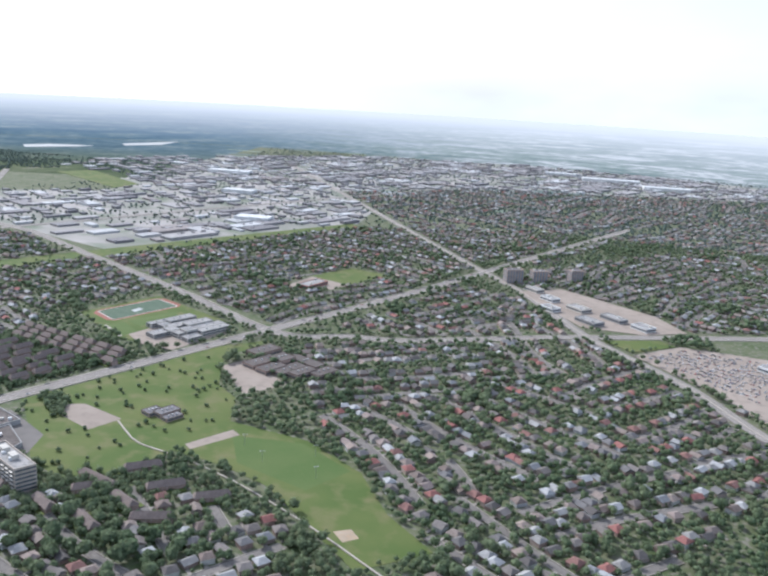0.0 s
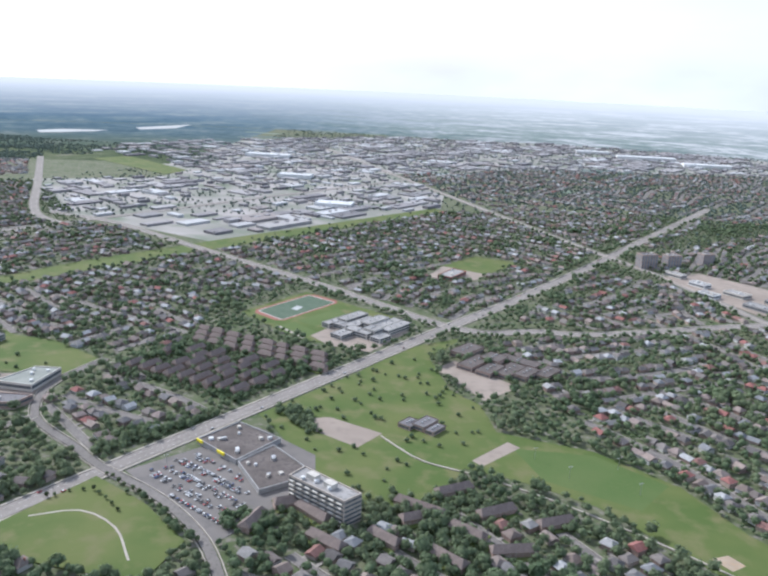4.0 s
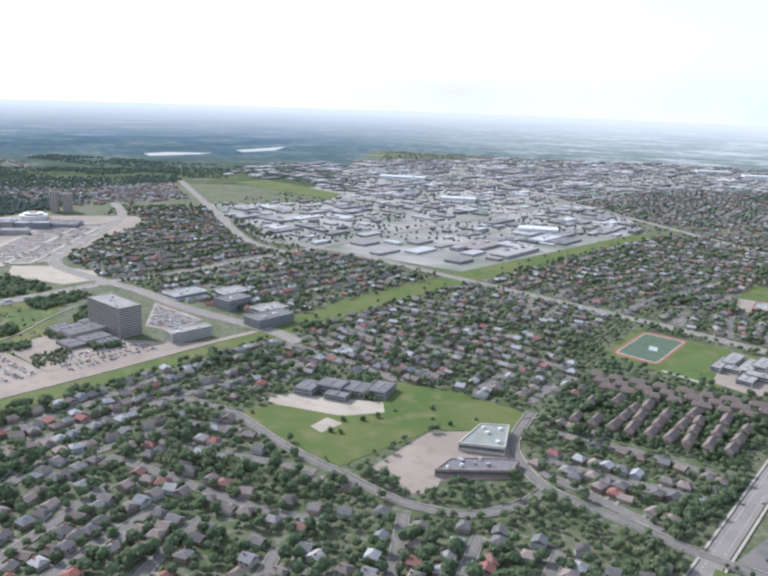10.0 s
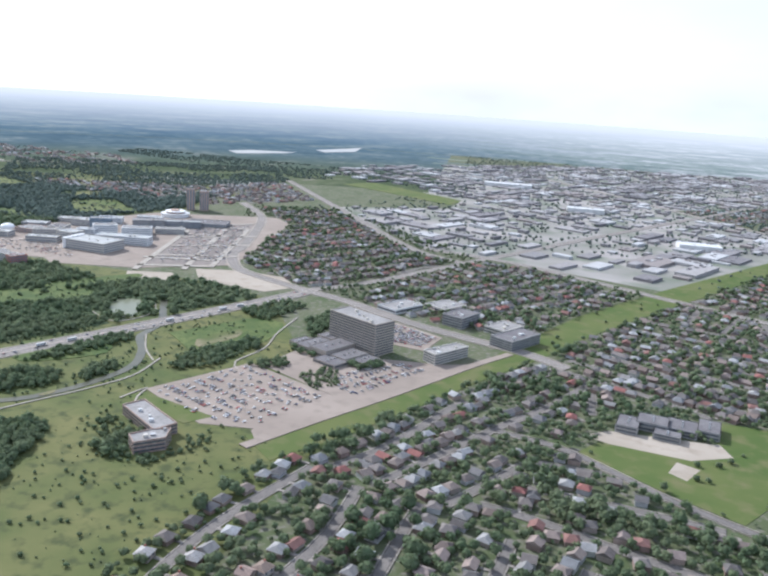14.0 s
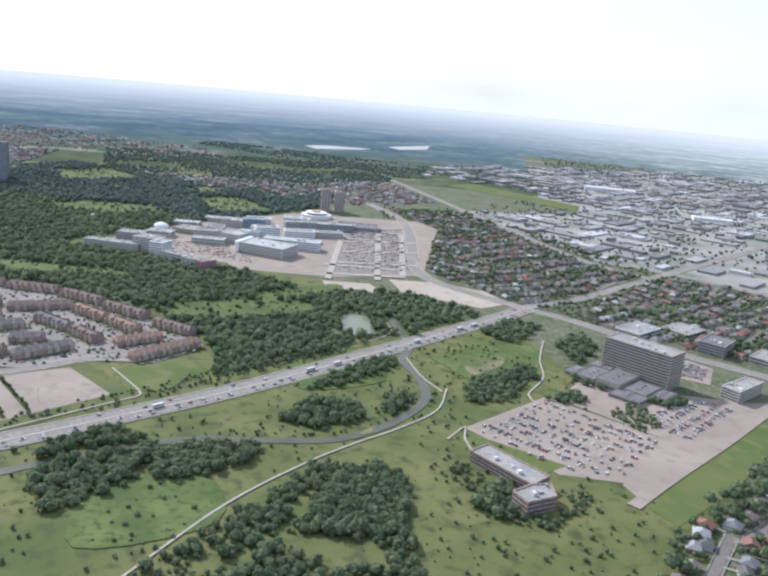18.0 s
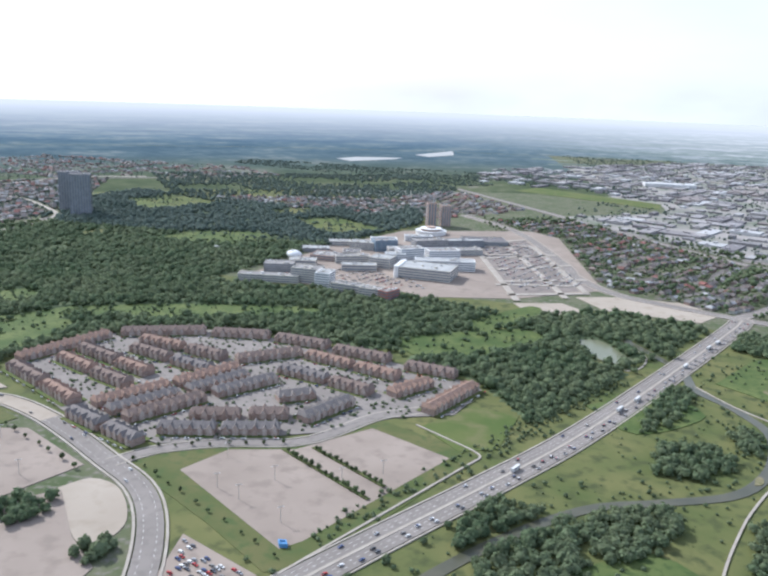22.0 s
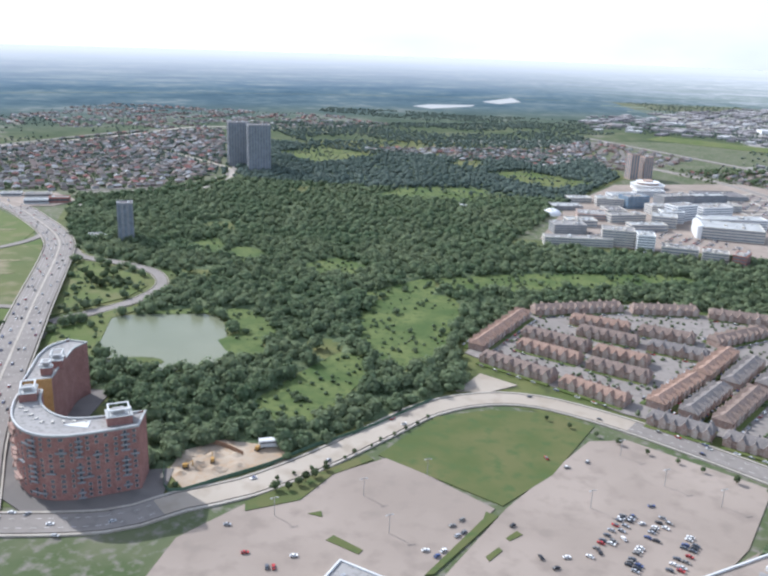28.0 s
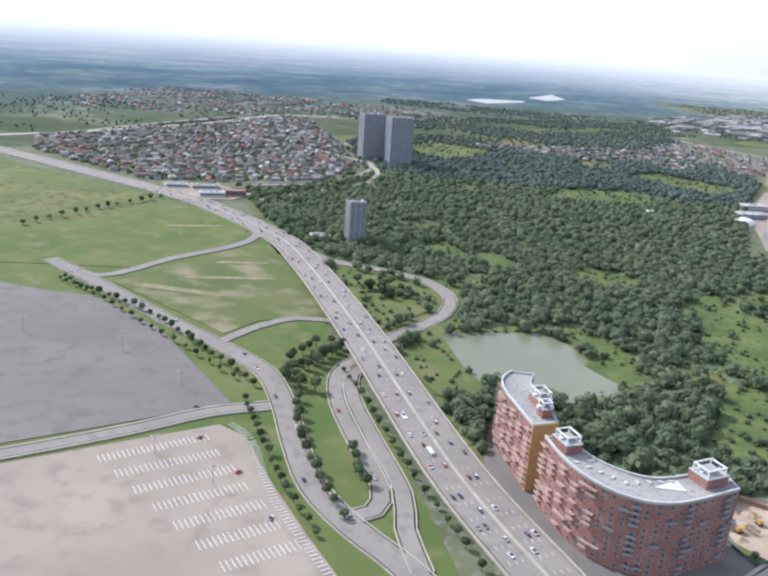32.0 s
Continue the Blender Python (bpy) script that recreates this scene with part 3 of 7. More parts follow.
patch("construction_site", [(-1157, 190), (-1148, 200), (-1129, 201), (-1126, 193), (-1148, 171), (-1156, 178)], "sand", "dug-up sandy construction site with machines", "construction site", PAVED)
patch("asphalt_lot", [(-1470, 290), (-1393, 282), (-1377, 283), (-1337, 258), (-1299, 217), (-1291.6, 209), (-1319, 185), (-1365, 147), (-1425, 104), (-1520, 104)], "tar", "large empty dark asphalt lot", "lot", PAVED)
patch("parking_lot", [(-1420, 90), (-1360, 137), (-1312, 177), (-1290, 195), (-1281, 191), (-1268, 172), (-1252, 151), (-1243, 140), (-1228, 120), (-1228, 90)], "lot", "empty pale parking lot with white bay lines", "parking lot", PAVED)
patch("field", [(-1500, 380), (-1418, 461), (-1362, 424), (-1351, 390), (-1378, 325), (-1470, 300)], "grass", "open mown field beside the ramp", "field", OPEN)
patch("field", [(-1378, 302), (-1346, 385), (-1325, 372), (-1281, 291), (-1306, 280), (-1314, 262)], "dry", "grass field with bare dry streaks", "field", OPEN)
patch("field", [(-1650, 480), (-1435, 475), (-1440, 400), (-1520, 330), (-1700, 380)], "wild", "wide rough grass field", "field", OPEN)
pond = patch("pond", smooth([(-1237, 290), (-1222, 298), (-1196, 304), (-1180, 280), (-1171, 256), (-1186, 244), (-1206, 241), (-1219, 250), (-1232, 272), (-1237, 290)], 5)[:-1], "water", "still green-grey pond with an earth spit", "pond", WATER)
patch("pond", smooth([(-829, 428), (-814, 434), (-803, 414), (-795, 399), (-811, 396), (-829, 428)], 5)[:-1], "water", "small grey pond among trees", "pond", WATER)
patch("field", [(-930, 1165), (-900, 1225), (-730, 1110), (-737, 1050), (-850, 1120)], "grass", "long light green field beyond the houses", "field", OPEN)
patch("clearing", [(-1117, 760), (-1081, 795), (-1013, 735), (-1056, 690)], "grass", "light green clearing in the woods", "clearing", OPEN)
patch("clearing", [(-1347, 815), (-1295, 866), (-1227, 836), (-1284, 750)], "grass", "light green clearing by the towers", "clearing", OPEN)
for ring in ([(-1136, 322), (-1129, 354), (-1098, 362), (-1092, 308), (-1100, 270), (-1122, 280)], [(-1150, 226), (-1132, 279), (-1118, 262), (-1128, 216)], [(-1236, 414), (-1225, 423), (-1207, 404), (-1218, 389)],
             [(-1185, 395), (-1169, 416), (-1147, 396), (-1171, 378)], [(-1183, 277), (-1174, 290), (-1160, 268), (-1170, 262)], [(-1262, 416), (-1252, 436), (-1233, 412), (-1238, 398)], [(-1197, 600), (-1165, 660), (-1105, 666), (-1120, 610)], [(-1195, 308), (-1188, 318), (-1165, 296), (-1166, 276)], [(-1145, 352), (-1130, 372), (-1114, 392), (-1110, 362)],
             [(-1113, 392), (-1063, 418), (-985, 440), (-985, 420), (-1089, 376)], [(-892, 440), (-856, 496), (-849, 470), (-881, 426)],
             [(-925, 395), (-860, 440), (-845, 410), (-900, 372)], [(-820, 330), (-790, 355), (-770, 335), (-800, 305)],
             [(-760, 380), (-730, 430), (-705, 420), (-715, 350)], [(-830, 190), (-800, 215), (-780, 190), (-810, 160)], [(-1225, 300), (-1205, 312), (-1190, 312), (-1215, 300)]):
    patch("clearing", smooth(ring + ring[:1], 8)[:-1], "bright", "open green clearing of tall grass", "clearing", OPEN)
patch("parking_lot", [(22, 545), (55, 581), (140, 575), (150, 410), (100, 438), (67, 494)], "lot", "large pale commercial parking lot with cars", "parking lot", PAVED)
patch("verge", [(2, 572), (40, 590), (52, 580), (22, 552)], "grass", "grass triangle beside the commercial road", "verge", OPEN)
patch("parking_lot", [(-75, 690), (-40, 720), (40, 660), (62, 620), (30, 600), (-15, 600)], "lot", "pale lots of the commercial strip", "parking lot", PAVED)
patch("forecourt", [(-1214, 182), (-1203, 160), (-1182, 150), (-1150, 160), (-1155, 180), (-1176, 172), (-1192, 184), (-1198, 222), (-1216, 222)], "tar", "paved forecourt round the curved apartments", "pavement", PAVED)
for ring in ([(-1352, 318), (-1320, 330), (-1318, 334), (-1352, 322)], [(-1368, 300), (-1330, 300), (-1330, 304), (-1366, 305)], [(-1350, 345), (-1330, 352), (-1328, 356), (-1348, 350)], [(-1400, 400), (-1375, 412), (-1374, 416), (-1400, 405)]):
    patch("dirt_streak", smooth(ring + ring[:1], 4)[:-1], "bare", "bare dry streak in the field grass", "bare soil", OPEN)
for ring in ([(-1078.7, 150.9), (-1076.7, 151.8), (-1063.8, 179.5), (-1067.2, 180.8), (-1067.5, 177.5)], [(-1061.3, 170.2), (-1058.8, 174.1), (-1057.3, 172.8), (-1060.3, 169.3)], [(-1065.6, 161.4), (-1062.8, 165.9), (-1061.8, 164.8), (-1064.6, 159.8)], [(-1104.4, 158.1), (-1103.1, 160.5), (-1094.7, 156.5), (-1095.4, 154.6)], [(-1112, 168), (-1109, 170), (-1108, 167.5)]):
    patch("lot_island", ring, "rough", "weedy kerbed island in the mall lot", "island", OPEN)
patch("verge", [(-1129.6, 169), (-1104.5, 202), (-1101.6, 199.7), (-1110.9, 188.6), (-1115.9, 173.6), (-1128, 165)], "rough", "weedy verge between road and mall lot", "verge", OPEN)
patch("gravel_lot", [(-1084, 255), (-1077, 273), (-1063, 266), (-1073, 256.5)], "pale", "small bare lot beside the townhouses", "lot", PAVED)
patch("grass_island", [(-1297, 366), (-1276, 357), (-1254, 349), (-1244, 335), (-1244, 316), (-1253, 299), (-1262, 282), (-1280, 322)], "grass", "grass island inside the looping ramp", "verge", OPEN)
patch("verge", [(-1250, 262), (-1241, 300), (-1228, 306), (-1236, 288), (-1226, 262), (-1216, 244), (-1222, 232), (-1232, 235)], "grass", "grass bank between highway and pond", "verge", OPEN)
patch("verge", [(-333, 213), (-322, 246), (-294, 234), (-268, 216), (-270, 190), (-340, 190)], "grass", "mown corner green with a curving path", "park", OPEN)
patch("pond_spit", smooth([(-1217, 246), (-1203, 252), (-1195, 252), (-1193, 248), (-1202, 247), (-1217, 246)], 3)[:-1], "wild", "narrow earth spit in the pond", "spit", OPEN)
patch("sandbar", smooth([(-761.5, 272), (-760.5, 277), (-758.5, 280), (-757.5, 277), (-759, 273), (-761.5, 272)], 2)[:-1], "bare", "bare sandbar in the creek bend", "sandbar", OPEN)
patch("dry_patch", smooth([(-740, 376), (-728, 405), (-722, 391), (-733, 365), (-740, 376)], 5)[:-1], "dry", "dry brownish patch of meadow", "field", OPEN)
patch("reservoir", [(-1323, 1548), (-1281, 1505), (-1218, 1607), (-1212, 1655), (-1300, 1610)], "pearl", "bright distant strip of bare ground", "lot", PAVED)
patch("reservoir", [(-1208, 1765), (-1155, 1950), (-1128, 1815), (-1168, 1718)], "pearl", "bright distant strip of bare ground", "lot", PAVED)

patch("parking_lot", [(-1418, 472), (-1392, 484), (-1386, 506), (-1418, 527), (-1455, 516), (-1440, 490)], "lot", "pale plaza lot between the stores", "parking lot", PAVED)

# ---- roads ----
road_count = 0


def road(name, pts, width, label, material="road", median=0.0, walk_w=0.0, dashes=True, height=None, step=6.0):
    """A carriageway with kerbs or walks, and painted lane lines."""
    global road_count
    road_count += 1
    line = smooth(pts, step)
    z = 0.36 + 0.006 * road_count
    zz = (lambda i: z + height(i / (len(line) - 1))) if height else z
    ob = new(name, None)
    tagged(ob, label, "road", kind="structure")
    part("carriageway", band(Build(), line, width / 2, -width / 2, zz, 0.5).mesh("carriageway", M[material]), ob)
    if walk_w:
        for side in (-1, 1):
            a = side * (width / 2 + 0.5)
            b = a + side * walk_w
            part("pavement", band(Build(), line, max(a, b), min(a, b), (lambda i: zz(i) + 0.07) if height else z + 0.07, 0.6).mesh("pavement", M["kerb"]), ob, "pale concrete walk")
    if median:
        part("median", band(Build(), line, median / 2, -median / 2, (lambda i: zz(i) + 0.1) if height else z + 0.1, 0.3).mesh("median", M["kerb"]), ob, "pale concrete median strip")
    if dashes:
        paint = Build()
        lanes = max(1, int(width / 2 / 1.7))
        for side in (-1, 1):
            for k in range(1, lanes):
                off = side * (median / 2 + k * (width / 2 - median / 2) / lanes)
                shifted = sides(line, off)
                for i in range(0, len(shifted) - 1):
                    a, b = Vector(shifted[i]), Vector(shifted[i + 1])
                    h = zz(i) if height else z
                    d = (b - a).normalized()
                    n = Vector((-d.y, d.x)) * 0.07
                    for s in (0.0, 3.0):
                        p, q = a + d * s, a + d * (s + 1.4)
                        paint.add([(*(p + n), h + 0.02), (*(p - n), h + 0.02), (*(q - n), h + 0.02), (*(q + n), h + 0.02)], [(0, 1, 2, 3)])
        if paint.v:
            part("lane_marking", paint.mesh("lane_marking", M["paint"]), ob, "white broken lane lines")
    mark_line(line, width / 2 + walk_w + 1.2, ROADC)
    return line


ROAD1 = road("road", [(-352, 180), (-318, 260), (-276, 360), (-238, 450), (-216, 502), (-184, 575), (-133, 705), (-84, 839), (20, 1120)], 7.6, "wide four-lane suburban road with pale walks", walk_w=1.0)
ROAD2 = road("road", [(160, 650), (67, 610), (-28, 566), (-124, 510), (-165, 500), (-216, 487), (-326, 552), (-484, 639), (-601, 703), (-692, 724)], 7.5, "suburban road between houses and schools", walk_w=0.8)
HWYN = road("road", [(-659, 1568), (-317, 1055), (-156, 812), (-69, 686), (-9, 575), (53, 496), (90, 428), (160, 330)], 9.0, "wide commercial road running to the horizon", median=1.0)
ART3 = road("road", [(-960, 880), (-891, 787), (-840, 640), (-831, 600), (-805, 555), (-777, 536), (-729, 514), (-692, 500), (-639, 470), (-597, 454), (-563, 442), (-536, 425)], 8.0, "wide curving road past the offices", walk_w=0.8)
FARRD = road("road", [(-1010, 1140), (-842, 908), (-708, 723), (-644, 676)], 10.0, "pale wide road running to the distance")
CROSS = road("road", [(-729, 514), (-695, 564), (-644, 676), (-600, 770), (-513, 960), (-297, 1409)], 9.0, "wide road through the industrial land")
HWY4 = road("road", [(-960, 60), (-920, 125), (-886, 185), (-851, 244), (-823, 294), (-787, 371), (-732, 496), (-729, 514)], 12.0, "busy six-lane road with queues of cars", median=1.2, walk_w=0.6)
ART5 = road("road", [(-1195, 141), (-1160, 152), (-1146, 165), (-1132, 176), (-1118, 194), (-1104, 217), (-1091, 238), (-1074, 251), (-1055, 254), (-1031, 246), (-1007, 233), (-983, 218), (-964, 206), (-950, 190), (-937, 165), (-925, 130)], 8.0, "curving suburban road with walks", walk_w=0.9)
ST6 = road("road", [(-981, 217), (-972, 231), (-952, 244), (-927, 253), (-916, 265), (-903, 288), (-888, 300), (-872, 318), (-878, 335)], 5.0, "short street along the townhouses", walk_w=0.7, dashes=False)
dusty = [p for p in ART5 if -1150 < p[0] < -1022]
tagged(new("road_surface", band(Build(), dusty, 3.95, -3.95, 0.36 + 0.006 * road_count + 0.03, 0.2).mesh("road_surface", M["pale"])), "dusty pale concrete surface of the unfinished road", "road", kind="structure")
HW6 = road("road", [(-1165, 95), (-1195, 145), (-1222, 188), (-1262, 267), (-1310, 361), (-1336, 403), (-1377, 443), (-1428, 481), (-1560, 546), (-1760, 640)], 15.0, "busy six-lane highway on a low embankment", median=1.0, walk_w=0.5, height=lambda s: 3.2 * math.exp(-((s - 0.25) / 0.11) ** 2))
LOOP = road("ramp", [(-1316, 385), (-1300, 372), (-1274, 367), (-1252, 358), (-1238, 338), (-1238, 314), (-1246, 295), (-1257, 276)], 5.0, "looping ramp beside the pond", dashes=False, walk_w=0.3)
mark_line(LOOP, 5.6, ROADC)
R7 = road("road", [(-1420, 322), (-1377, 294), (-1339, 268), (-1310, 250), (-1289, 234), (-1277, 214), (-1266, 190), (-1256, 171), (-1243, 157), (-1227, 144), (-1205, 120)], 6.5, "curving ramp road between grass verges", walk_w=0.3)
R7B = road("ramp", [(-1247, 160), (-1239.5, 165), (-1240, 177), (-1252, 200), (-1262, 222), (-1266, 241), (-1262, 255), (-1250, 262)], 4.2, "ramp that dips under the highway", dashes=False, walk_w=0.3)
R7C = road("ramp", [(-1225, 145), (-1231, 160), (-1234, 175), (-1247.2, 202.2), (-1257.2, 224), (-1261.2, 241), (-1257, 251), (-1250, 255)], 4.0, "narrow ramp beside the highway", dashes=False, walk_w=0.3)
R8 = road("road", [(-1420, 322), (-1388, 308), (-1371, 345), (-1353, 378), (-1349, 402), (-1356, 425)], 5.0, "pale field road joining the highway", dashes=False)
R9 = road("road", [(-1313, 252), (-1304, 274), (-1293, 287), (-1276, 289)], 4.0, "pale slip road", dashes=False)
R10 = road("road", [(-1425, 96), (-1362, 142), (-1317, 180), (-1296, 201), (-1280, 211)], 4.0, "lot access road", dashes=False, walk_w=0.6)
NWR = road("road", [(-1800, 470), (-1643, 668), (-1610, 765), (-1559, 921), (-1452, 1020), (-1300, 1150)], 7.0, "pale road beyond the dense houses")
NWR2 = road("road", [(-1400, 536), (-1353, 573), (-1335, 640), (-1345, 700), (-1390, 800)], 5.0, "pale curving street by the towers", dashes=False)
CURVE = road("road", [(-392, 362), (-397, 326), (-392, 305), (-380, 286), (-364, 275), (-346, 266), (-326, 254), (-291, 239), (-262, 218), (-240, 190)], 3.8, "curving residential street", "street", walk_w=0.4, dashes=False)
PB_ST = road("road", [(-560, 322), (-533, 316), (-515, 305), (-490, 287), (-462, 272), (-430, 256), (-404, 256), (-386, 272), (-380, 286)], 3.4, "residential street round the park", "street", walk_w=0.4, dashes=False)
SERV = road("road", [(-655, 262), (-640, 294), (-616, 342), (-586, 406), (-570, 436)], 5.0, "bare service road under works", "lot", dashes=False)
road("collector_road", [(-1378, 492), (-1365, 515), (-1345, 553), (-1327, 589), (-1326, 640), (-1345, 686), (-1376, 714), (-1434, 757), (-1471, 771)], 4.5, "pale curved street round the house district", "kerb", dashes=False)
road("distant_highway", [(-1690, 600), (-1626, 697), (-1594, 766), (-1561, 839), (-1542, 909), (-1520, 990), (-1452, 1040)], 8.0, "pale distant highway behind the houses", "kerb", dashes=False)
for pts in ([(-741, 340), (-739, 312), (-749, 285), (-760, 264), (-771, 239), (-783, 200), (-790, 150)], [(-707, 445), (-705, 409), (-700, 381), (-704, 353), (-698, 343)], [(-886, 285), (-864, 270.5), (-860, 267.5), (-857.5, 264.5), (-858, 261), (-862, 253), (-895, 184), (-905, 163)],
            [(-728, 285), (-724, 301), (-722, 290), (-715, 276)], [(-770, 372), (-756, 350), (-742, 335)], [(-395, 352), (-360, 372)], [(-224, 318), (-212, 308), (-200, 300), (-173, 294), (-140, 282), (-100, 262), (-60, 238)], [(-328, 213), (-313, 222), (-295, 216), (-280, 200)], [(-830, 400), (-800, 385), (-790, 410), (-800, 430)]):
    line = smooth(pts, 5)
    mark_line(line, 1.6, ROADC)
    tagged(new("footpath", band(Build(), line, 0.42, -0.42, 0.48, 0.36).mesh("footpath", M["kerb"])), "winding pale footpath through the grass", "path", kind="structure")
creek_line = smooth([(-800, 440), (-775, 395), (-771, 368), (-757, 348), (-747, 323), (-751, 295), (-760, 274), (-772, 260), (-795, 248), (-820, 235), (-850, 200), (-880, 150)], 6)
mark_line(creek_line, 3.6, WATER)
tagged(new("creek", band(Build(), creek_line, 2.3, -2.3, 0.30, 0.3).mesh("creek", M["creek"])), "narrow grey-green creek winding through the meadow", "creek", kind="structure")


# ---- large buildings ----
M["townwall"] = mat("townhouse_brick", (0.26, 0.185, 0.155), (0.34, 0.25, 0.21), 0.5, c=(0.40, 0.36, 0.32), fine=1.4)


def facade_rows(bld, a, b, z0, z1, floors, bays, depth=0.12, fill=(0.7, 0.55)):
    """Window panes along a straight wall from a to b, set a little proud."""
    a, b = Vector(a), Vector(b)
    d = b - a
    n = Vector((d.y, -d.x)).normalized() * depth
    fh = (z1 - z0) / floors
    for i in range(floors):
        for k in range(bays):
            s0 = (k + 0.5 - fill[0] / 2) / bays
            s1 = (k + 0.5 + fill[0] / 2) / bays
            p, q = a + d * s0 + n, a + d * s1 + n
            lo, hi = z0 + fh * (i + 0.5 - fill[1] / 2), z0 + fh * (i + 0.5 + fill[1] / 2)
            bld.add([(*p, lo), (*q, lo), (*q, hi), (*p, hi)], [(0, 1, 2, 3)])


def ccw(ring):
    s = sum(a[0] * b[1] - b[0] * a[1] for a, b in zip(ring, ring[1:] + ring[:1]))
    return list(ring) if s > 0 else list(ring)[::-1]


def shrink(ring, d):
    ring = ccw(ring)
    out = []
    n = len(ring)
    for i in range(n):
        p, q, r = Vector(ring[i - 1]), Vector(ring[i]), Vector(ring[(i + 1) % n])
        e, g2 = (q - p).normalized(), (r - q).normalized()
        m = (Vector((-e.y, e.x)) + Vector((-g2.y, g2.x)))
        m = m.normalized() * d / max(0.4, m.length / 2)
        out.append(tuple(q + m))
    return out


def block(name, ring, h, wall, roof, label, category="building", floors=0, bay=3.0, units=2, style="windows", base=0.0, roof_label="", glass="glass", group="", raised=0):
    """A flat-roofed building: wall, roof slab inside a parapet, window rows on each side, roof units."""
    ring = ccw([tuple(q) for q in ring])
    mark(ring, BUILT)
    ob = new(name, None)
    tagged(ob, label, category, group=group)
    inner = shrink(ring, 0.45)
    n = len(ring)
    wallb = Build()
    v = [(x, y, base) for x, y in ring] + [(x, y, h) for x, y in ring] + [(x, y, h) for x, y in inner] + [(x, y, h - 0.5) for x, y in inner]
    f = []
    for r in range(3):
        f += [(r * n + i, r * n + (i + 1) % n, (r + 1) * n + (i + 1) % n, (r + 1) * n + i) for i in range(n)]
    part("wall", wallb.add(v, f).mesh("wall", M[wall]), ob)
    part("roof", Build().prism(inner, h - 0.9, h - 0.45).mesh("roof", M[roof]), ob, roof_label)
    if floors:
        for i in range(n):
            a, b = ring[i], ring[(i + 1) % n]
            length = (Vector(b) - Vector(a)).length
            if length < 2.5:
                continue
            if style == "vertical":
                m = max(2, int(length / 2.4))
                for k in range(m):
                    w = Build()
                    facade_rows(w, Vector(a).lerp(Vector(b), k / m), Vector(a).lerp(Vector(b), (k + 1) / m), base + 0.4, h - 0.6, 1, 1, 0.06, (0.5, 0.97))
                    part("window", w.mesh("window", M[glass]), ob, "tall upright strip of glazing")
            else:
                for k in range(floors):
                    w = Build()
                    fh = (h - base - 0.8) / floors
                    d = (Vector(b) - Vector(a)).normalized()
                    m = Vector((d.y, -d.x)) * 0.06
                    p, q = Vector(a) + d * 0.3 + m, Vector(b) - d * 0.3 + m
                    lo, hi = base + 0.3 + fh * (k + 0.36), base + 0.3 + fh * (k + 0.80)
                    w.add([(*p, lo), (*q, lo), (*q, hi), (*p, hi)], [(0, 1, 2, 3)])
                    part("window", w.mesh("window", M[glass]), ob, "dark ribbon of windows")
    c = Vector((sum(q[0] for q in ring) / n, sum(q[1] for q in ring) / n))
    rnd = random.Random(int(c.x * 7 + c.y))
    for k in range(raised):
        for _ in range(20):
            p = c + (Vector(ring[rnd.randrange(n)]) - c) * rnd.uniform(0.15, 0.8)
            w, d, t = rnd.uniform(4, 9), rnd.uniform(3, 6), U + rnd.choice((0, math.pi / 2))
            if all(inside(ring, np.array([q[0]]), np.array([q[1]]))[0] for q in rect(p.x, p.y, w, d, t)):
                part("upper_block", Build().box(p.x, p.y, w, d, h - 0.6, h + rnd.uniform(0.5, 1.5), t).mesh("upper_block", M[rnd.choice([roof, "flat", "conc"])]), ob, "raised flat-roofed section")
                break
    for k in range(units):
        for _ in range(20):
            e = ring[rnd.randrange(n)]
            s = rnd.uniform(0.1, 0.75)
            p = c + (Vector(e) - c) * s
            if inside(ring, np.array([p.x]), np.array([p.y]))[0]:
                sz = rnd.uniform(0.8, 2.0)
                part("roof_unit", Build().box(p.x, p.y, sz, sz * rnd.uniform(0.6, 1.4), h - 0.6, h + rnd.uniform(0.3, 0.8), rnd.uniform(0, 0.3) + 0.6).mesh("roof_unit", M[rnd.choice(["white", "metal", "conc"])]), ob, "rooftop air unit")
                break
    return ob


U = radians(65.5)


def rect(cx, cy, w, d, turn=radians(65.5)):
    c, s = math.cos(turn), math.sin(turn)
    return [(cx + a * w / 2 * c - b * d / 2 * s, cy + a * w / 2 * s + b * d / 2 * c) for a, b in ((-1, -1), (1, -1), (1, 1), (-1, 1))]


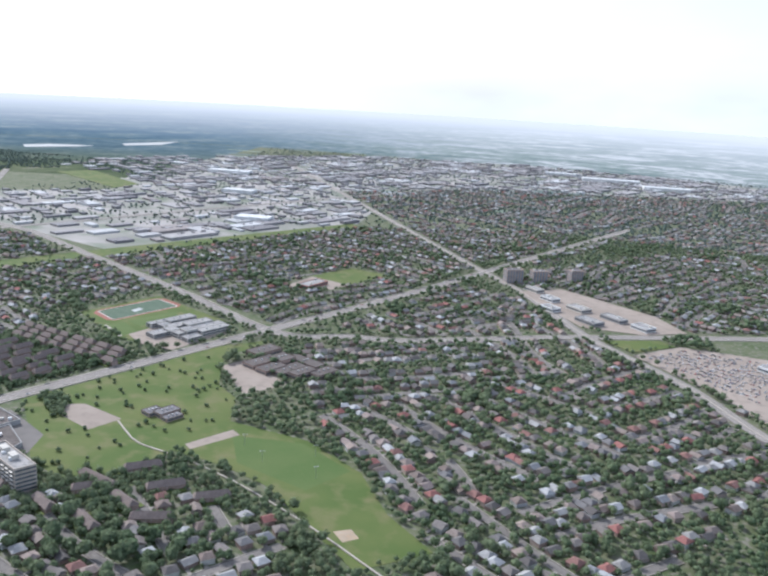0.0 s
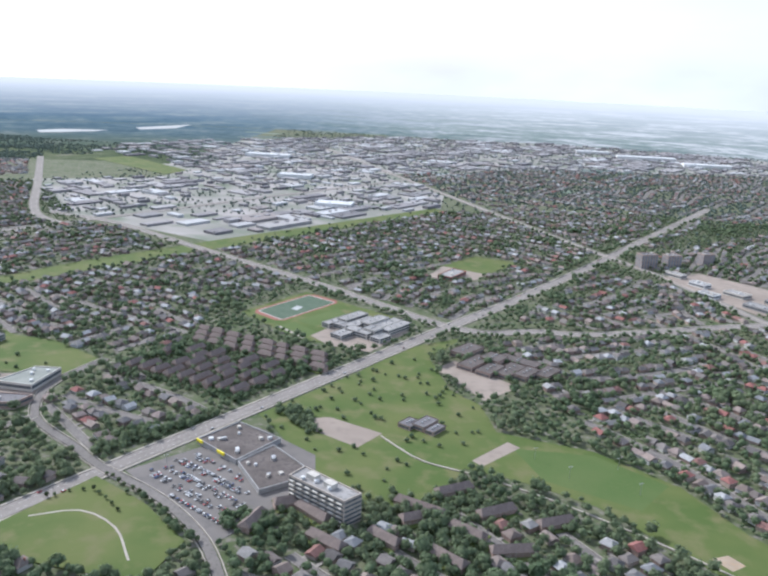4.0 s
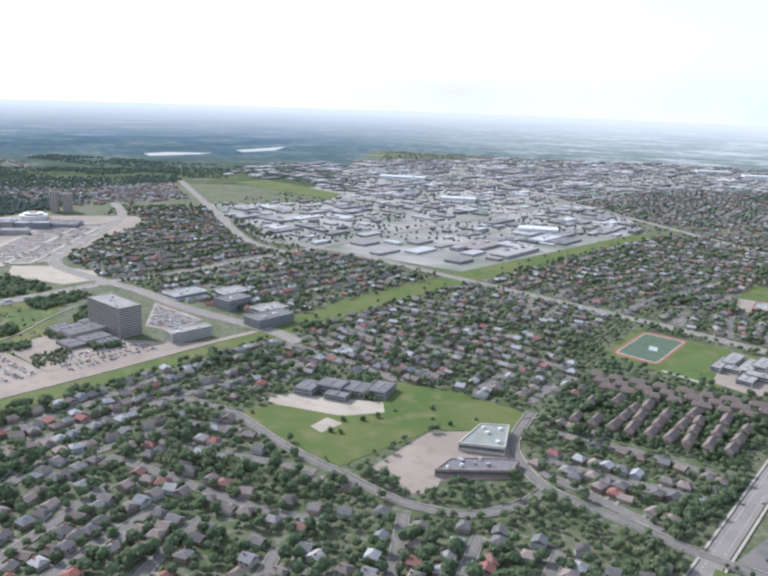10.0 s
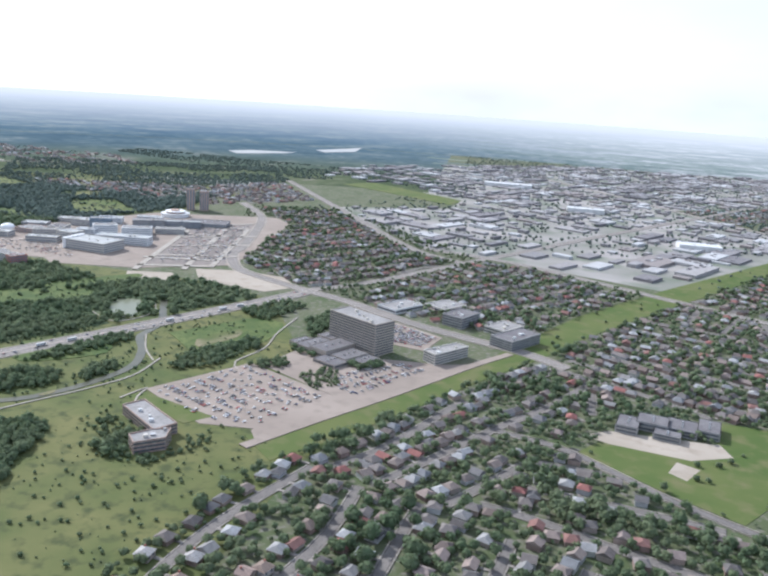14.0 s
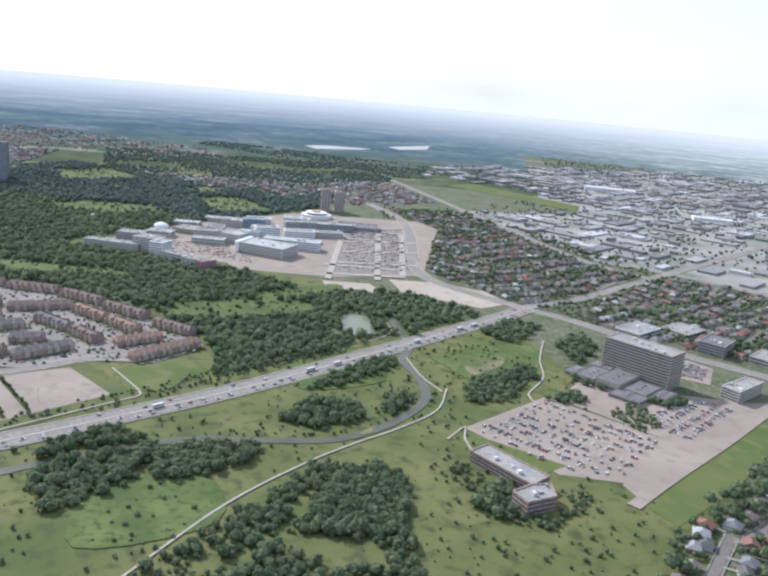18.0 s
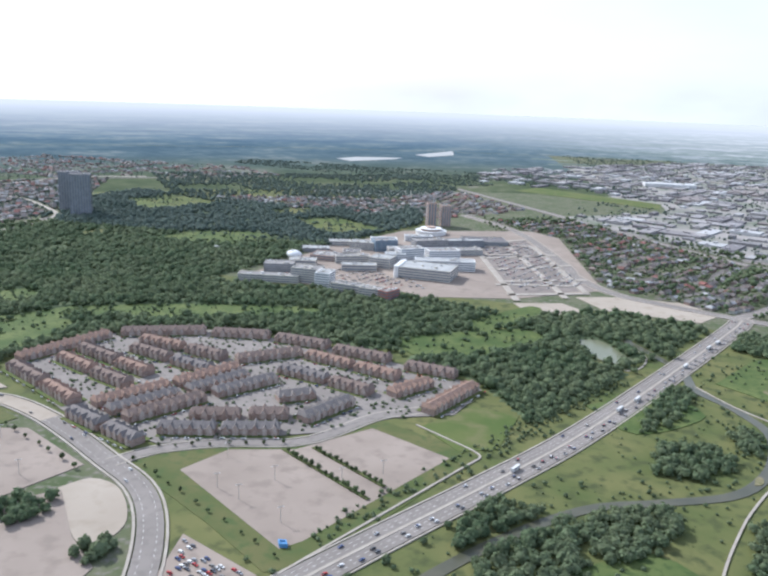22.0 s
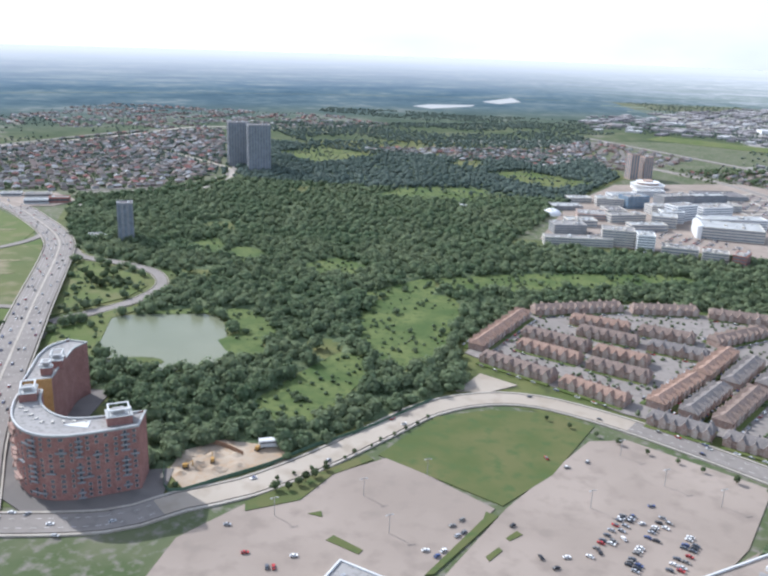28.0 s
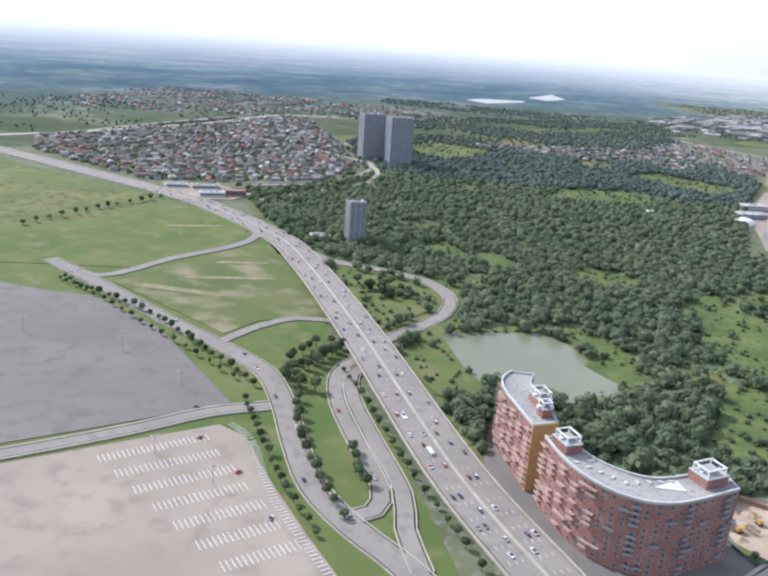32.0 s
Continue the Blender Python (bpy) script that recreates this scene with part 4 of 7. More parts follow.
def wings(name, boxes, wall, roof, label, category, floors=1):
    """One building of several flat-roofed wings of differing height."""
    ob = new(name, None)
    tagged(ob, label, category)
    for cx, cy, w, d, h, t in boxes:
        ring = rect(cx, cy, w, d, U + t)
        mark(ring, BUILT)
        part("wall", Build().prism(ring, 0, h, cap=False).mesh("wall", M[wall]), ob)
        part("roof", Build().prism(shrink(ring, 0.3), h - 0.5, h - 0.22).mesh("roof", M[roof]), ob)
        for i in range(4):
            a, b = Vector(ring[i]), Vector(ring[(i + 1) % 4])
            e = (b - a).normalized()
            m = Vector((e.y, -e.x)) * 0.05
            p, q = a + e * 0.6 + m, b - e * 0.6 + m
            for k in range(floors):
                lo = 0.5 + k * (h - 0.6) / floors
                part("window", mesh("window", [(*p, lo + 0.25), (*q, lo + 0.25), (*q, lo + 1.15), (*p, lo + 1.15)], [(0, 1, 2, 3)], M["glass"]), ob, "dark ribbon of windows")
        for k in range(3):
            x, y = cx + (k - 1) * w * 0.22 * math.cos(U + t), cy + (k - 1) * w * 0.22 * math.sin(U + t)
            part("roof_unit", Build().box(x, y, 0.9, 0.9, h - 0.3, h + 0.5, U).mesh("roof_unit", M["metal"]), ob, "small rooftop unit")
    return ob


# schools and community buildings
wings("school", [(-203, 442, 20, 11, 3.6, 0), (-196, 424, 22, 10, 3.0, 0), (-186, 432, 12, 12, 4.2, 0), (-186, 416, 17, 9.6, 3.1, 0), (-175.5, 419, 21, 10.6, 2.7, 0), (-166, 416, 16, 8.4, 3.5, 0), (-155, 422, 17, 9, 3.0, 0), (-172, 436, 9, 26, 2.6, 0)], "townwall", "browntop", "low brick school with dark flat roofs", "school")
wings("community_centre", [(-214, 333, 9, 7, 2.4, 0), (-207, 335, 12, 7, 2.8, 0), (-201.5, 331, 10, 5, 2.2, 0)], "townwall", "flatd", "low community building among park trees", "building")
STORE = block("plaza_store", [(-298, 285), (-288, 307), (-264, 297), (-274, 272)], 2.6, "grey", "browntop", "dark-roofed plaza store with a yellow fascia", "store", 0, 4, 14)
block("plaza_store", [(-273.2, 271.8), (-265, 291), (-246, 277), (-246.5, 264), (-256, 253)], 2.3, "grey", "browntop", "dark-roofed plaza wing beside the parking lot", "store", 0, 4, 9)
for s0, s1 in ((0.02, 0.16), (0.55, 0.72)):
    p, q = Vector((-298.1, 284.9)).lerp(Vector((-274, 271.9)), s0), Vector((-298.1, 284.9)).lerp(Vector((-274, 271.9)), s1)
    part("fascia", Build().prism([tuple(p), tuple(q), tuple(q + Vector((-0.3, -0.6))), tuple(p + Vector((-0.3, -0.6)))], 1.7, 2.9).mesh("fascia", M["yellow"]), STORE, "bright yellow sign fascia")
MIDRISE = block("midrise_apartment", [(-243.5, 252), (-240, 260.5), (-213.5, 247.5), (-218, 240)], 11.5, "tan", "flat", "six-storey pale apartment block with balconies", "apartment building", 6, 2.2, 5)
for k in range(6):
    for s in range(7):
        p, q = Vector((-243.5, 252)).lerp(Vector((-218, 240)), (s + 0.2) / 7), Vector((-243.5, 252)).lerp(Vector((-218, 240)), (s + 0.8) / 7)
        o = Vector((-0.42, -0.9)) * 0.9
        part("balcony", Build().prism([tuple(p), tuple(q), tuple(q + o), tuple(p + o)], 0.9 + 1.78 * k, 1.05 + 1.78 * k).mesh("balcony", M["conc"]), MIDRISE, "pale balcony slab")
for x, y in ((-234, 253), (-226, 249)):
    part("penthouse", Build().box(x, y, 4.5, 3, 10.9, 13.0, -0.47).mesh("penthouse", M["conc"]), MIDRISE, "pale rooftop plant room")
wings("high_school", [(-284, 478, 22, 8, 4.2, 0), (-276, 470, 26, 8, 3.4, 0), (-268, 474, 20, 8, 4.6, 0), (-260, 472, 26, 8, 3.6, 0), (-272, 452, 8, 18, 3.8, 0), (-286, 462, 8, 10, 3.2, 0), (-264, 455, 9, 9, 5.2, 0), (-252.5, 468, 24, 7, 4.0, 0), (-291.5, 469, 24, 6, 3.4, 0), (-257, 447, 12, 8, 3.2, 0), (-281, 446, 14, 9, 3.0, 0)], "conc", "flat", "sprawling flat-roofed high school beside the track", "school", 2)
block("school", [(-252, 612), (-244, 640), (-232, 634), (-240, 608)], 3.2, "brick", "flat", "small flat-roofed school beside the field", "school", 1, 3, 4)
wings("school", [(-504, 352, 14, 10, 4.0, 0.3), (-493, 358, 12, 14, 4.4, 0.3), (-480, 359, 14, 14, 3.6, 0.3), (-468, 362, 16, 10, 4.0, 0.3), (-487, 347, 7, 12, 3.2, 0.3)], "grey", "flatd", "long low grey school behind the park", "school", 2)
block("school", [(-419, 308), (-413, 331), (-400, 334), (-399, 309)], 4.2, "conc", "greenroof", "flat-roofed school hall with a pale roof", "school", 1, 3, 5, roof_label="large pale membrane roof")
block("school", [(-424, 281), (-420, 293), (-408, 298), (-392, 301), (-394, 290)], 3.4, "townwall", "flatd", "low brick school wing with a grey roof", "school", 1, 2.5, 6)
# offices
block("office_tower", [(-673, 411), (-640, 394), (-633, 408), (-666, 425)], 19.0, "tan", "flat", "thirteen-storey concrete office slab with ribbon windows", "office tower", 12, 2.0, 6, style="bands")
wings("office_podium", [(-684, 398, 13, 9, 2.6, 0), (-676, 396, 20, 11, 3.2, 0), (-664, 393, 24, 13, 4.4, 0), (-652, 386, 18, 12, 3.0, 0), (-642, 384, 14, 9, 2.4, 0), (-672, 410, 9, 12, 3.8, 0), (-658, 374, 12, 16, 2.4, 0)], "tan", "flatd", "low stepped office podium with dark flat roofs", "office", 1)
block("office", [(-614, 402), (-600, 424), (-592, 420), (-606, 396)], 6.5, "conc", "flat", "mid-height office block by the road", "office", 4, 2, 4, style="bands")
block("office", [(-584, 448), (-569, 474), (-556, 466), (-570, 440)], 6.5, "grey", "flatd", "dark grey office block beside the green strip", "office", 4, 2, 4, style="bands")
block("office", [(-620, 478), (-612, 498), (-598, 492), (-606, 472)], 7.5, "grey", "flatd", "square dark grey mid-height office block", "office", 4, 2, 3, style="bands")
block("office", [(-592, 474), (-582, 494), (-568, 486), (-578, 467)], 4.5, "conc", "flat", "low flat-roofed office beside the road", "office", 2, 2, 3)
block("store", [(-668, 492), (-655, 516), (-640, 508), (-653, 484)], 3.5, "white", "flat", "low white store by the junction", "store", 1, 3, 4)
block("store", [(-640, 512), (-628, 532), (-612, 522), (-624, 502)], 3.5, "conc", "flat", "low store with a grey roof", "store", 1, 3, 4)
block("low_rise", [(-716, 269.5), (-711, 279), (-685, 262.5), (-690, 252.5)], 5.0, "townwall", "flat", "long low brick building with a pale roof", "building", 3, 1.8, 4, roof_label="pale flat roof")
block("low_rise", [(-690.5, 252), (-684, 256), (-681, 247), (-690, 238), (-696, 244)], 5.6, "townwall", "flat", "short brick wing with a pale roof", "building", 3, 1.8, 3, roof_label="pale flat roof")
# hospital campus
M["peach"] = mat("peach_brick", (0.42, 0.31, 0.25), (0.48, 0.36, 0.30), 0.4, c=(0.36, 0.27, 0.22), fine=2.5)
HOS = [  # front corners, depth, height, wall, roof, window style, label
    (-1057, 489, -1015, 496, 9, 5.4, "conc", "flat", "bands", "long low pale hospital wing by the trees"), (-1022, 500, -1002, 500, 14, 10.5, "conc", "flat", "bands", "pale concrete hospital ward block with banded windows"), (-1001.5, 491, -991, 491, 14, 10.5, "bright_white", "pearl", "bands", "white end tower of the ward block"),
    (-988, 485, -967, 482, 9, 6.2, "conc", "flat", "bands", "low banded hospital wing at the wood's edge"), (-966, 476, -951.5, 474, 9, 7.0, "conc", "flat", "bands", "low banded hospital wing at the wood's edge"), (-951, 469, -944, 466, 13, 8.0, "brick", "flat", "bands", "red brick end block of the low wing"),
    (-957, 543, -917, 540, 26, 8.4, "conc", "pearl", "bands", "large pale hospital block with rounded bays"), (-965, 593, -949, 606, 12, 11.5, "bright_white", "flat", "windows", "tall white hospital block"), (-985, 569, -968, 567, 16, 8.2, "conc", "pearl", "bands", "striped pale hospital block"),
    (-996, 630, -979, 640, 13, 9.6, "blueglass", "flat", "bands", "blue glass hospital block with banded windows"), (-1035, 576, -1014, 577, 20, 4.6, "peach", "flat", "windows", "sprawling low hospital wing with grey roofs"), (-1013, 592, -999, 596, 18, 5.4, "conc", "flatd", "windows", "low grey-roofed hospital wing"),
    (-1019, 632, -998, 634, 14, 6.8, "conc", "pearl", "windows", "beige hospital wing behind the blue block"), (-1012, 571, -987, 583, 9, 6.2, "conc", "flat", "windows", "low hospital wing with grey roofs"), (-1051, 521, -1030, 527, 14, 6.8, "grey", "flat", "bands", "grey hospital wing behind the long block"),
    (-930, 693, -892, 705, 26, 4.0, "grey", "flatd", "bands", "low parking deck with a dark top"), (-966, 655, -941, 671, 13, 7.8, "grey", "flat", "bands", "grey hospital wing by the parking deck"), (-980, 612, -967, 617, 12, 7.2, "conc", "pearl", "windows", "pale linking hospital wing"),
    (-948, 622, -930, 632, 14, 6.0, "peach", "flat", "windows", "low brown hospital wing"), (-1000, 548, -975, 556, 10, 5.0, "conc", "pearl", "bands", "low pale hospital wing by the front lot"), (-950, 575, -905, 585, 13, 7.6, "bright_white", "pearl", "bands", "white hospital wing behind the large block"), (-945, 606, -922, 618, 14, 9.5, "bright_white", "flat", "bands", "tall white hospital block with grey roof"),
    (-957, 668, -912, 690, 11, 6.5, "slab", "pearl", "bands", "long grey-blue hospital wing"), (-1042, 548, -1022, 553, 13, 5.0, "conc", "pearl", "bands", "low pale hospital wing at the wood's edge"), (-932, 640, -908, 652, 13, 5.2, "conc", "flat", "bands", "low pale hospital wing beside the strip lot"), (-1006, 656, -985, 665, 12, 6.2, "bright_white", "pearl", "bands", "white hospital wing at the back"), (-984, 690, -960, 698, 9, 5.2, "bright_white", "pearl", "bands", "low white hospital wing by the rotunda"),
    (-976, 584, -960, 588, 9, 8.8, "bright_white", "pearl", "bands", "white linking hospital block"), (-1040, 640, -1022, 646, 12, 4.2, "conc", "pearl", "bands", "low pale hospital hall near the trees"), (-1052, 604, -1030, 611, 14, 3.6, "grey", "pearl", "windows", "low grey hall with a pale roof")]
for x0, y0, x1, y1, dep, h, wall, roof, style, lab in HOS:
    d = Vector((x1 - x0, y1 - y0)).normalized()
    nx, ny = -d.y * dep, d.x * dep
    HOSP = block("hospital_wing", [(x0, y0), (x0 + nx, y0 + ny), (x1 + nx, y1 + ny), (x1, y1)], h, wall, roof, lab, "hospital", max(2, int(h / 1.7)), 2.0, 7, style="bands", glass="paleglass", group="hospital campus buildings")
    if dep == 26 and h > 8:
        for k in range(5):
            cx, cy = -957.3 + 0.15 * k + 0.4, 544.5 + 5.2 * k
            part("bay", Build().prism([(cx + 2.3 * math.cos(q * 0.524), cy + 2.3 * math.sin(q * 0.524)) for q in range(12)], 0, 8.8).mesh("bay", M["bright_white"]), HOSP, "rounded white bay")
ROTUNDA = new("hospital_rotunda", None)
tagged(ROTUNDA, "round white hospital hall with stepped flat roofs", "hospital", group="hospital campus buildings")
for name, r, z0, z1, m in (("wall", 14.5, 0, 3.4, "bright_white"), ("roof", 15.2, 3.4, 3.9, "white"), ("upper_wall", 9.5, 3.9, 5.6, "peach"), ("upper_roof", 10.5, 5.6, 6.1, "bright_white"), ("crown", 4.5, 6.1, 7.4, "peach")):
    part(name, Build().prism([(-970 + r * math.cos(q * 0.2618), 740 + r * math.sin(q * 0.2618)) for q in range(24)], z0, z1).mesh(name, M[m]), ROTUNDA)
mark(rect(-970, 740, 32, 32), BUILT)
# towers
for cx, cy, w, d, h, wall, lab in ((-1346, 712, 20, 16, 41, "slab", "tall grey apartment tower beyond the woods"), (-1318, 690, 20, 16, 42, "slab", "tall grey apartment tower beyond the woods"), (-1297, 412, 9, 9, 23.5, "slab", "slim pale apartment tower at the wood's edge"),
                                   (-980, 790, 9, 9, 24, "peach", "peach brick apartment tower beyond the hospital"), (-967, 797, 10, 10, 21.5, "peach", "peach brick apartment tower beyond the hospital"), (-84, 725, 16, 10, 13, "townwall", "dull brown apartment slab"), (-62, 735, 14, 10, 12, "townwall", "dull brown apartment slab"), (-30, 760, 12, 10, 11, "townwall", "dull brown apartment slab")):
    block("apartment_tower", rect(cx, cy, w, d, 0.5), h, wall, "flatd", lab, "apartment tower", int(h / 1.4), 2.0, 2, style="vertical", glass="paleglass")
for cx, cy, w, d, h, wl, rf in ((-1408, 489, 16, 8, 3.6, "white", "pearl"), (-1396, 498, 14, 7, 4.2, "brick", "flat"), (-1421, 510, 18, 7, 3.2, "conc", "flat"), (-1440, 506, 14, 7, 3.0, "white", "flat")):
    block("store", rect(cx, cy, w, d, 0.45), h, wl, rf, "low plaza store beside the highway", "store", 1, 3, 3)
block("hut", rect(-1118, 584, 5, 3.5, 0.3), 3.0, "bright_white", "white", "small white hut among the trees", "hut", 1, 2, 1)
block("clinic", rect(-1316, 412, 10, 7, 0.5), 3.0, "white", "flat", "low white building beside the tower", "building", 1, 2, 2)
# mall
block("mall", [(-1022, 156), (-999, 174), (-993, 164), (-994, 156), (-1000, 120), (-1022, 120)], 5.0, "white", "lot", "large mall block with a pale flat roof", "mall", 0, 3, 10, raised=2)
block("mall_entrance", [(-1103, 128), (-1098, 147), (-1086, 143), (-1088, 125)], 4.0, "white", "flat", "mall entrance hall with a white parapet", "mall", 0, 3, 4)
block("bus_depot", [(-906.5, 187), (-904, 187.4), (-902.8, 185.2), (-905.2, 184.6)], 1.5, "blue", "blue", "small bright blue shelter at the lot's corner", "shelter", 0, 3, 0)


# ---- curved brick apartment building ----
def curved_block(name, outer, inner, h, label, floors=12):
    """A curved slab between two lines, with brick, corner glazing, balconies and a roof garden."""
    ob = new(name, None)
    tagged(ob, label, "apartment building", group="curved apartment blocks")
    out_l, in_l = smooth(outer, 2.2), smooth(inner, 2.2)
    ring = out_l + in_l[::-1]
    mark(ring, BUILT)
    ring = ccw(ring)
    n = len(ring)
    inn = shrink(ring, 0.35)
    v = [(x, y, 0) for x, y in ring] + [(x, y, h) for x, y in ring] + [(x, y, h) for x, y in inn] + [(x, y, h - 0.4) for x, y in inn]
    f = []
    for r in range(3):
        f += [(r * n + i, r * n + (i + 1) % n, (r + 1) * n + (i + 1) % n, (r + 1) * n + i) for i in range(n)]
    part("wall", mesh("wall", v, f, M["facebrick"]), ob, "pinkish red brick outer wall")
    part("roof", Build().prism(inn, h - 0.8, h - 0.35).mesh("roof", M["flat"]), ob, "pale gravel roof with a rail")
    rim = Build()
    band(rim, out_l, 0.15, -0.15, h + 0.35, 0.08)
    part("parapet", rim.mesh("parapet", M["white"]), ob, "pale metal roof rail")
    fh = (h - 1.2) / floors
    rnd = random.Random(5)
    for line, sgn in ((out_l, 1),):
        for i in range(len(line) - 1):
            a, b = Vector(line[i]), Vector(line[i + 1])
            d = (b - a)
            if d.length < 0.5:
                continue
            nn = Vector((d.y, -d.x)).normalized()
            other = in_l if sgn == 1 else out_l
            m = min(other, key=lambda q: (Vector(q) - (a + b) / 2).length)
            if nn.dot(Vector(m) - a) > 0:
                nn = -nn
            for k in range(floors):
                if (i * 3 + k * 7) % 5 == 0:
                    continue
                z = 0.8 + k * fh
                p, q = a + d * 0.32 + nn * 0.05, a + d * 0.68 + nn * 0.05
                if nn.dot(Vector((d.y, -d.x))) < 0:
                    p, q = q, p
                c = nn * 0.03
                e = (q - p).normalized() * 0.06
                me = mesh("window", [(*(p - e - c), z + 0.22), (*(q + e - c), z + 0.22), (*(q + e - c), z + 1.18), (*(p - e - c), z + 1.18), (*p, z + 0.3), (*q, z + 0.3), (*q, z + 1.15), (*p, z + 1.15)], [(0, 1, 2, 3), (4, 5, 6, 7)], [M["conc"], M["glass"]])
                me.polygons.foreach_set("material_index", [0, 1])
                part("window", me, ob)
                west = nn.x < -0.6
                if k > 0 and (west and i % 2 == 0 and (k * 3 + i) % 5 or not west and i % 5 == 2) or (i * 5 + k * 3) % 17 == 0:
                    r0, r1 = a + d * 0.02, a + d * 0.98
                    o = nn * (1.0 if west else 0.75)
                    bal = Build()
                    for lo, hi, t0 in ((z, z + 0.12, 0.0), (z + 0.12, z + 0.55, 0.86)):
                        s0, s1 = r0 + o * t0, r1 + o * t0
                        bal.add([(*s0, lo), (*s1, lo), (*(r1 + o), lo), (*(r0 + o), lo), (*s0, hi), (*s1, hi), (*(r1 + o), hi), (*(r0 + o), hi)], [(0, 3, 2, 1), (4, 5, 6, 7), (0, 1, 5, 4), (1, 2, 6, 5), (2, 3, 7, 6), (3, 0, 4, 7)])
                    # west side gets the painted sunlit tone, the other sides plain grey
                    part("balcony", bal.mesh("balcony", M["sunlit_rose" if west else "slab"]), ob, "projecting balcony with a solid rail coloured as sunlit" if west else "projecting balcony with a glazed rail")
    edge = Build()
    loop = ring + ring[:1]
    band(edge, loop, 0.42, -0.18, h + 0.10, 0.45)
    part("coping", edge.mesh("coping", M["pearl"]), ob, "pale metal coping round the roof")
    return ob


RED_A = curved_block("curved_apartment", [(-1204, 185), (-1208, 195), (-1211.5, 204), (-1212.5, 212), (-1210, 218)], [(-1197.5, 189), (-1200.5, 198), (-1203, 206), (-1204.5, 212), (-1203.5, 218)], 19.0, "twelve-storey curved red brick apartment block beside the highway")
RED_B = curved_block("curved_apartment", [(-1201, 180), (-1197, 170.5), (-1191.5, 162.5), (-1183, 157), (-1173, 158), (-1158.5, 168)], [(-1195, 181), (-1192, 175.5), (-1187, 170.5), (-1180, 167.5), (-1173, 169), (-1161, 177)], 19.0, "crescent-shaped twelve-storey red brick apartment block")
part("end_wall", Build().prism([(-1204.1, 184.9), (-1197.4, 188.9), (-1197.2, 188.4), (-1203.9, 184.4)], 0, 18.9).mesh("end_wall", M["ochre"]), RED_A, "ochre brick end wall")
for ob, cx, cy, w, d, t in ((RED_A, -1202, 199, 6, 4, 2.0), (RED_A, -1201, 192, 3, 3, 2.0), (RED_B, -1196, 176, 6, 4.5, 2.1), (RED_B, -1165, 170, 6.5, 5.5, 0.6)):
    part("penthouse", Build().box(cx, cy, w, d, 18.4, 21.0, t).mesh("penthouse", M["facebrick"]), ob, "red brick lift house on the roof")
    c, q = math.cos(t), math.sin(t)
    frame_b = Build()
    for u, v in ((-0.4, -0.4), (0.4, -0.4), (0.4, 0.4), (-0.4, 0.4)):
        frame_b.box(cx + u * w * c - v * d * q, cy + u * w * q + v * d * c, 0.3, 0.3, 21.0, 22.6, t)
    for v in (-0.4, 0.4):
        frame_b.box(cx - v * d * q, cy + v * d * c, w * 0.86, 0.35, 22.6, 22.9, t).box(cx + v * w * c, cy + v * w * q, 0.35, d * 0.7, 22.6, 22.9, t)
    part("rail_frame", frame_b.mesh("rail_frame", M["white"]), ob, "open white frame over the lift house")
    part("plant_box", Build().box(cx, cy, w * 0.45, d * 0.45, 21.0, 22.2, t).mesh("plant_box", M["grey"]), ob, "grey plant room")
    part("coping", Build().box(cx, cy, w + 0.3, d + 0.3, 20.95, 21.1, t).mesh("coping", M["pearl"]), ob, "pale coping of the lift house")
    for k in range(3):
        part("roof_unit", Build().box(cx - 1.6 + 1.5 * k, cy + 0.4 * (k - 1), 1.1, 1.1, 20.9, 21.5, t).mesh("roof_unit", M["white"]), ob, "white rooftop unit")
part("canopy", Build().prism([(-1177.5, 163.5), (-1170.5, 163.8), (-1172, 168)], 18.5, 18.78).mesh("canopy", M["white"]), RED_B, "white paved roof terrace")
for k in range(9):
    part("planter", Build().box(-1194 + 2.6 * k, 169.5 - 1.5 * min(k, 4) + 0.9 * max(0, k - 4), 1.2, 0.6, 18.55, 19.0, 0.4 * k).mesh("planter", M["conc"]), RED_B, "pale planter on the roof terrace")


# ---- houses ----
def house_parts(w, d, eave, ridge, hip):
    """Walls and a gabled or hipped roof with eaves, centred on the origin."""
    wall, roof = Build(), Build()
    wall.add([(-w / 2, -d / 2, 0), (w / 2, -d / 2, 0), (w / 2, d / 2, 0), (-w / 2, d / 2, 0), (-w / 2, -d / 2, eave), (w / 2, -d / 2, eave), (w / 2, d / 2, eave), (-w / 2, d / 2, eave)], [(0, 1, 5, 4), (1, 2, 6, 5), (2, 3, 7, 6), (3, 0, 4, 7)])
    a, b, r = w / 2 + 0.3, d / 2 + 0.3, (d / 2 * 0.7 if hip else -0.0)
    lo = eave - 0.12
    roof.add([(-a, -b, lo), (a, -b, lo), (a, b, lo), (-a, b, lo), (-a + r, 0, ridge), (a - r, 0, ridge)], [(0, 1, 5, 4), (2, 3, 4, 5), (1, 2, 5), (3, 0, 4), (3, 2, 1, 0)])
    return wall, roof


KINDS = [(5.2, 4.6, 1.9, 3.1, True), (4.6, 5.0, 2.3, 3.6, False), (5.6, 4.2, 1.7, 2.8, False), (4.8, 4.8, 2.4, 3.5, True), (5.0, 5.4, 2.0, 3.4, True)]
houses = []  # x, y, turn, kind


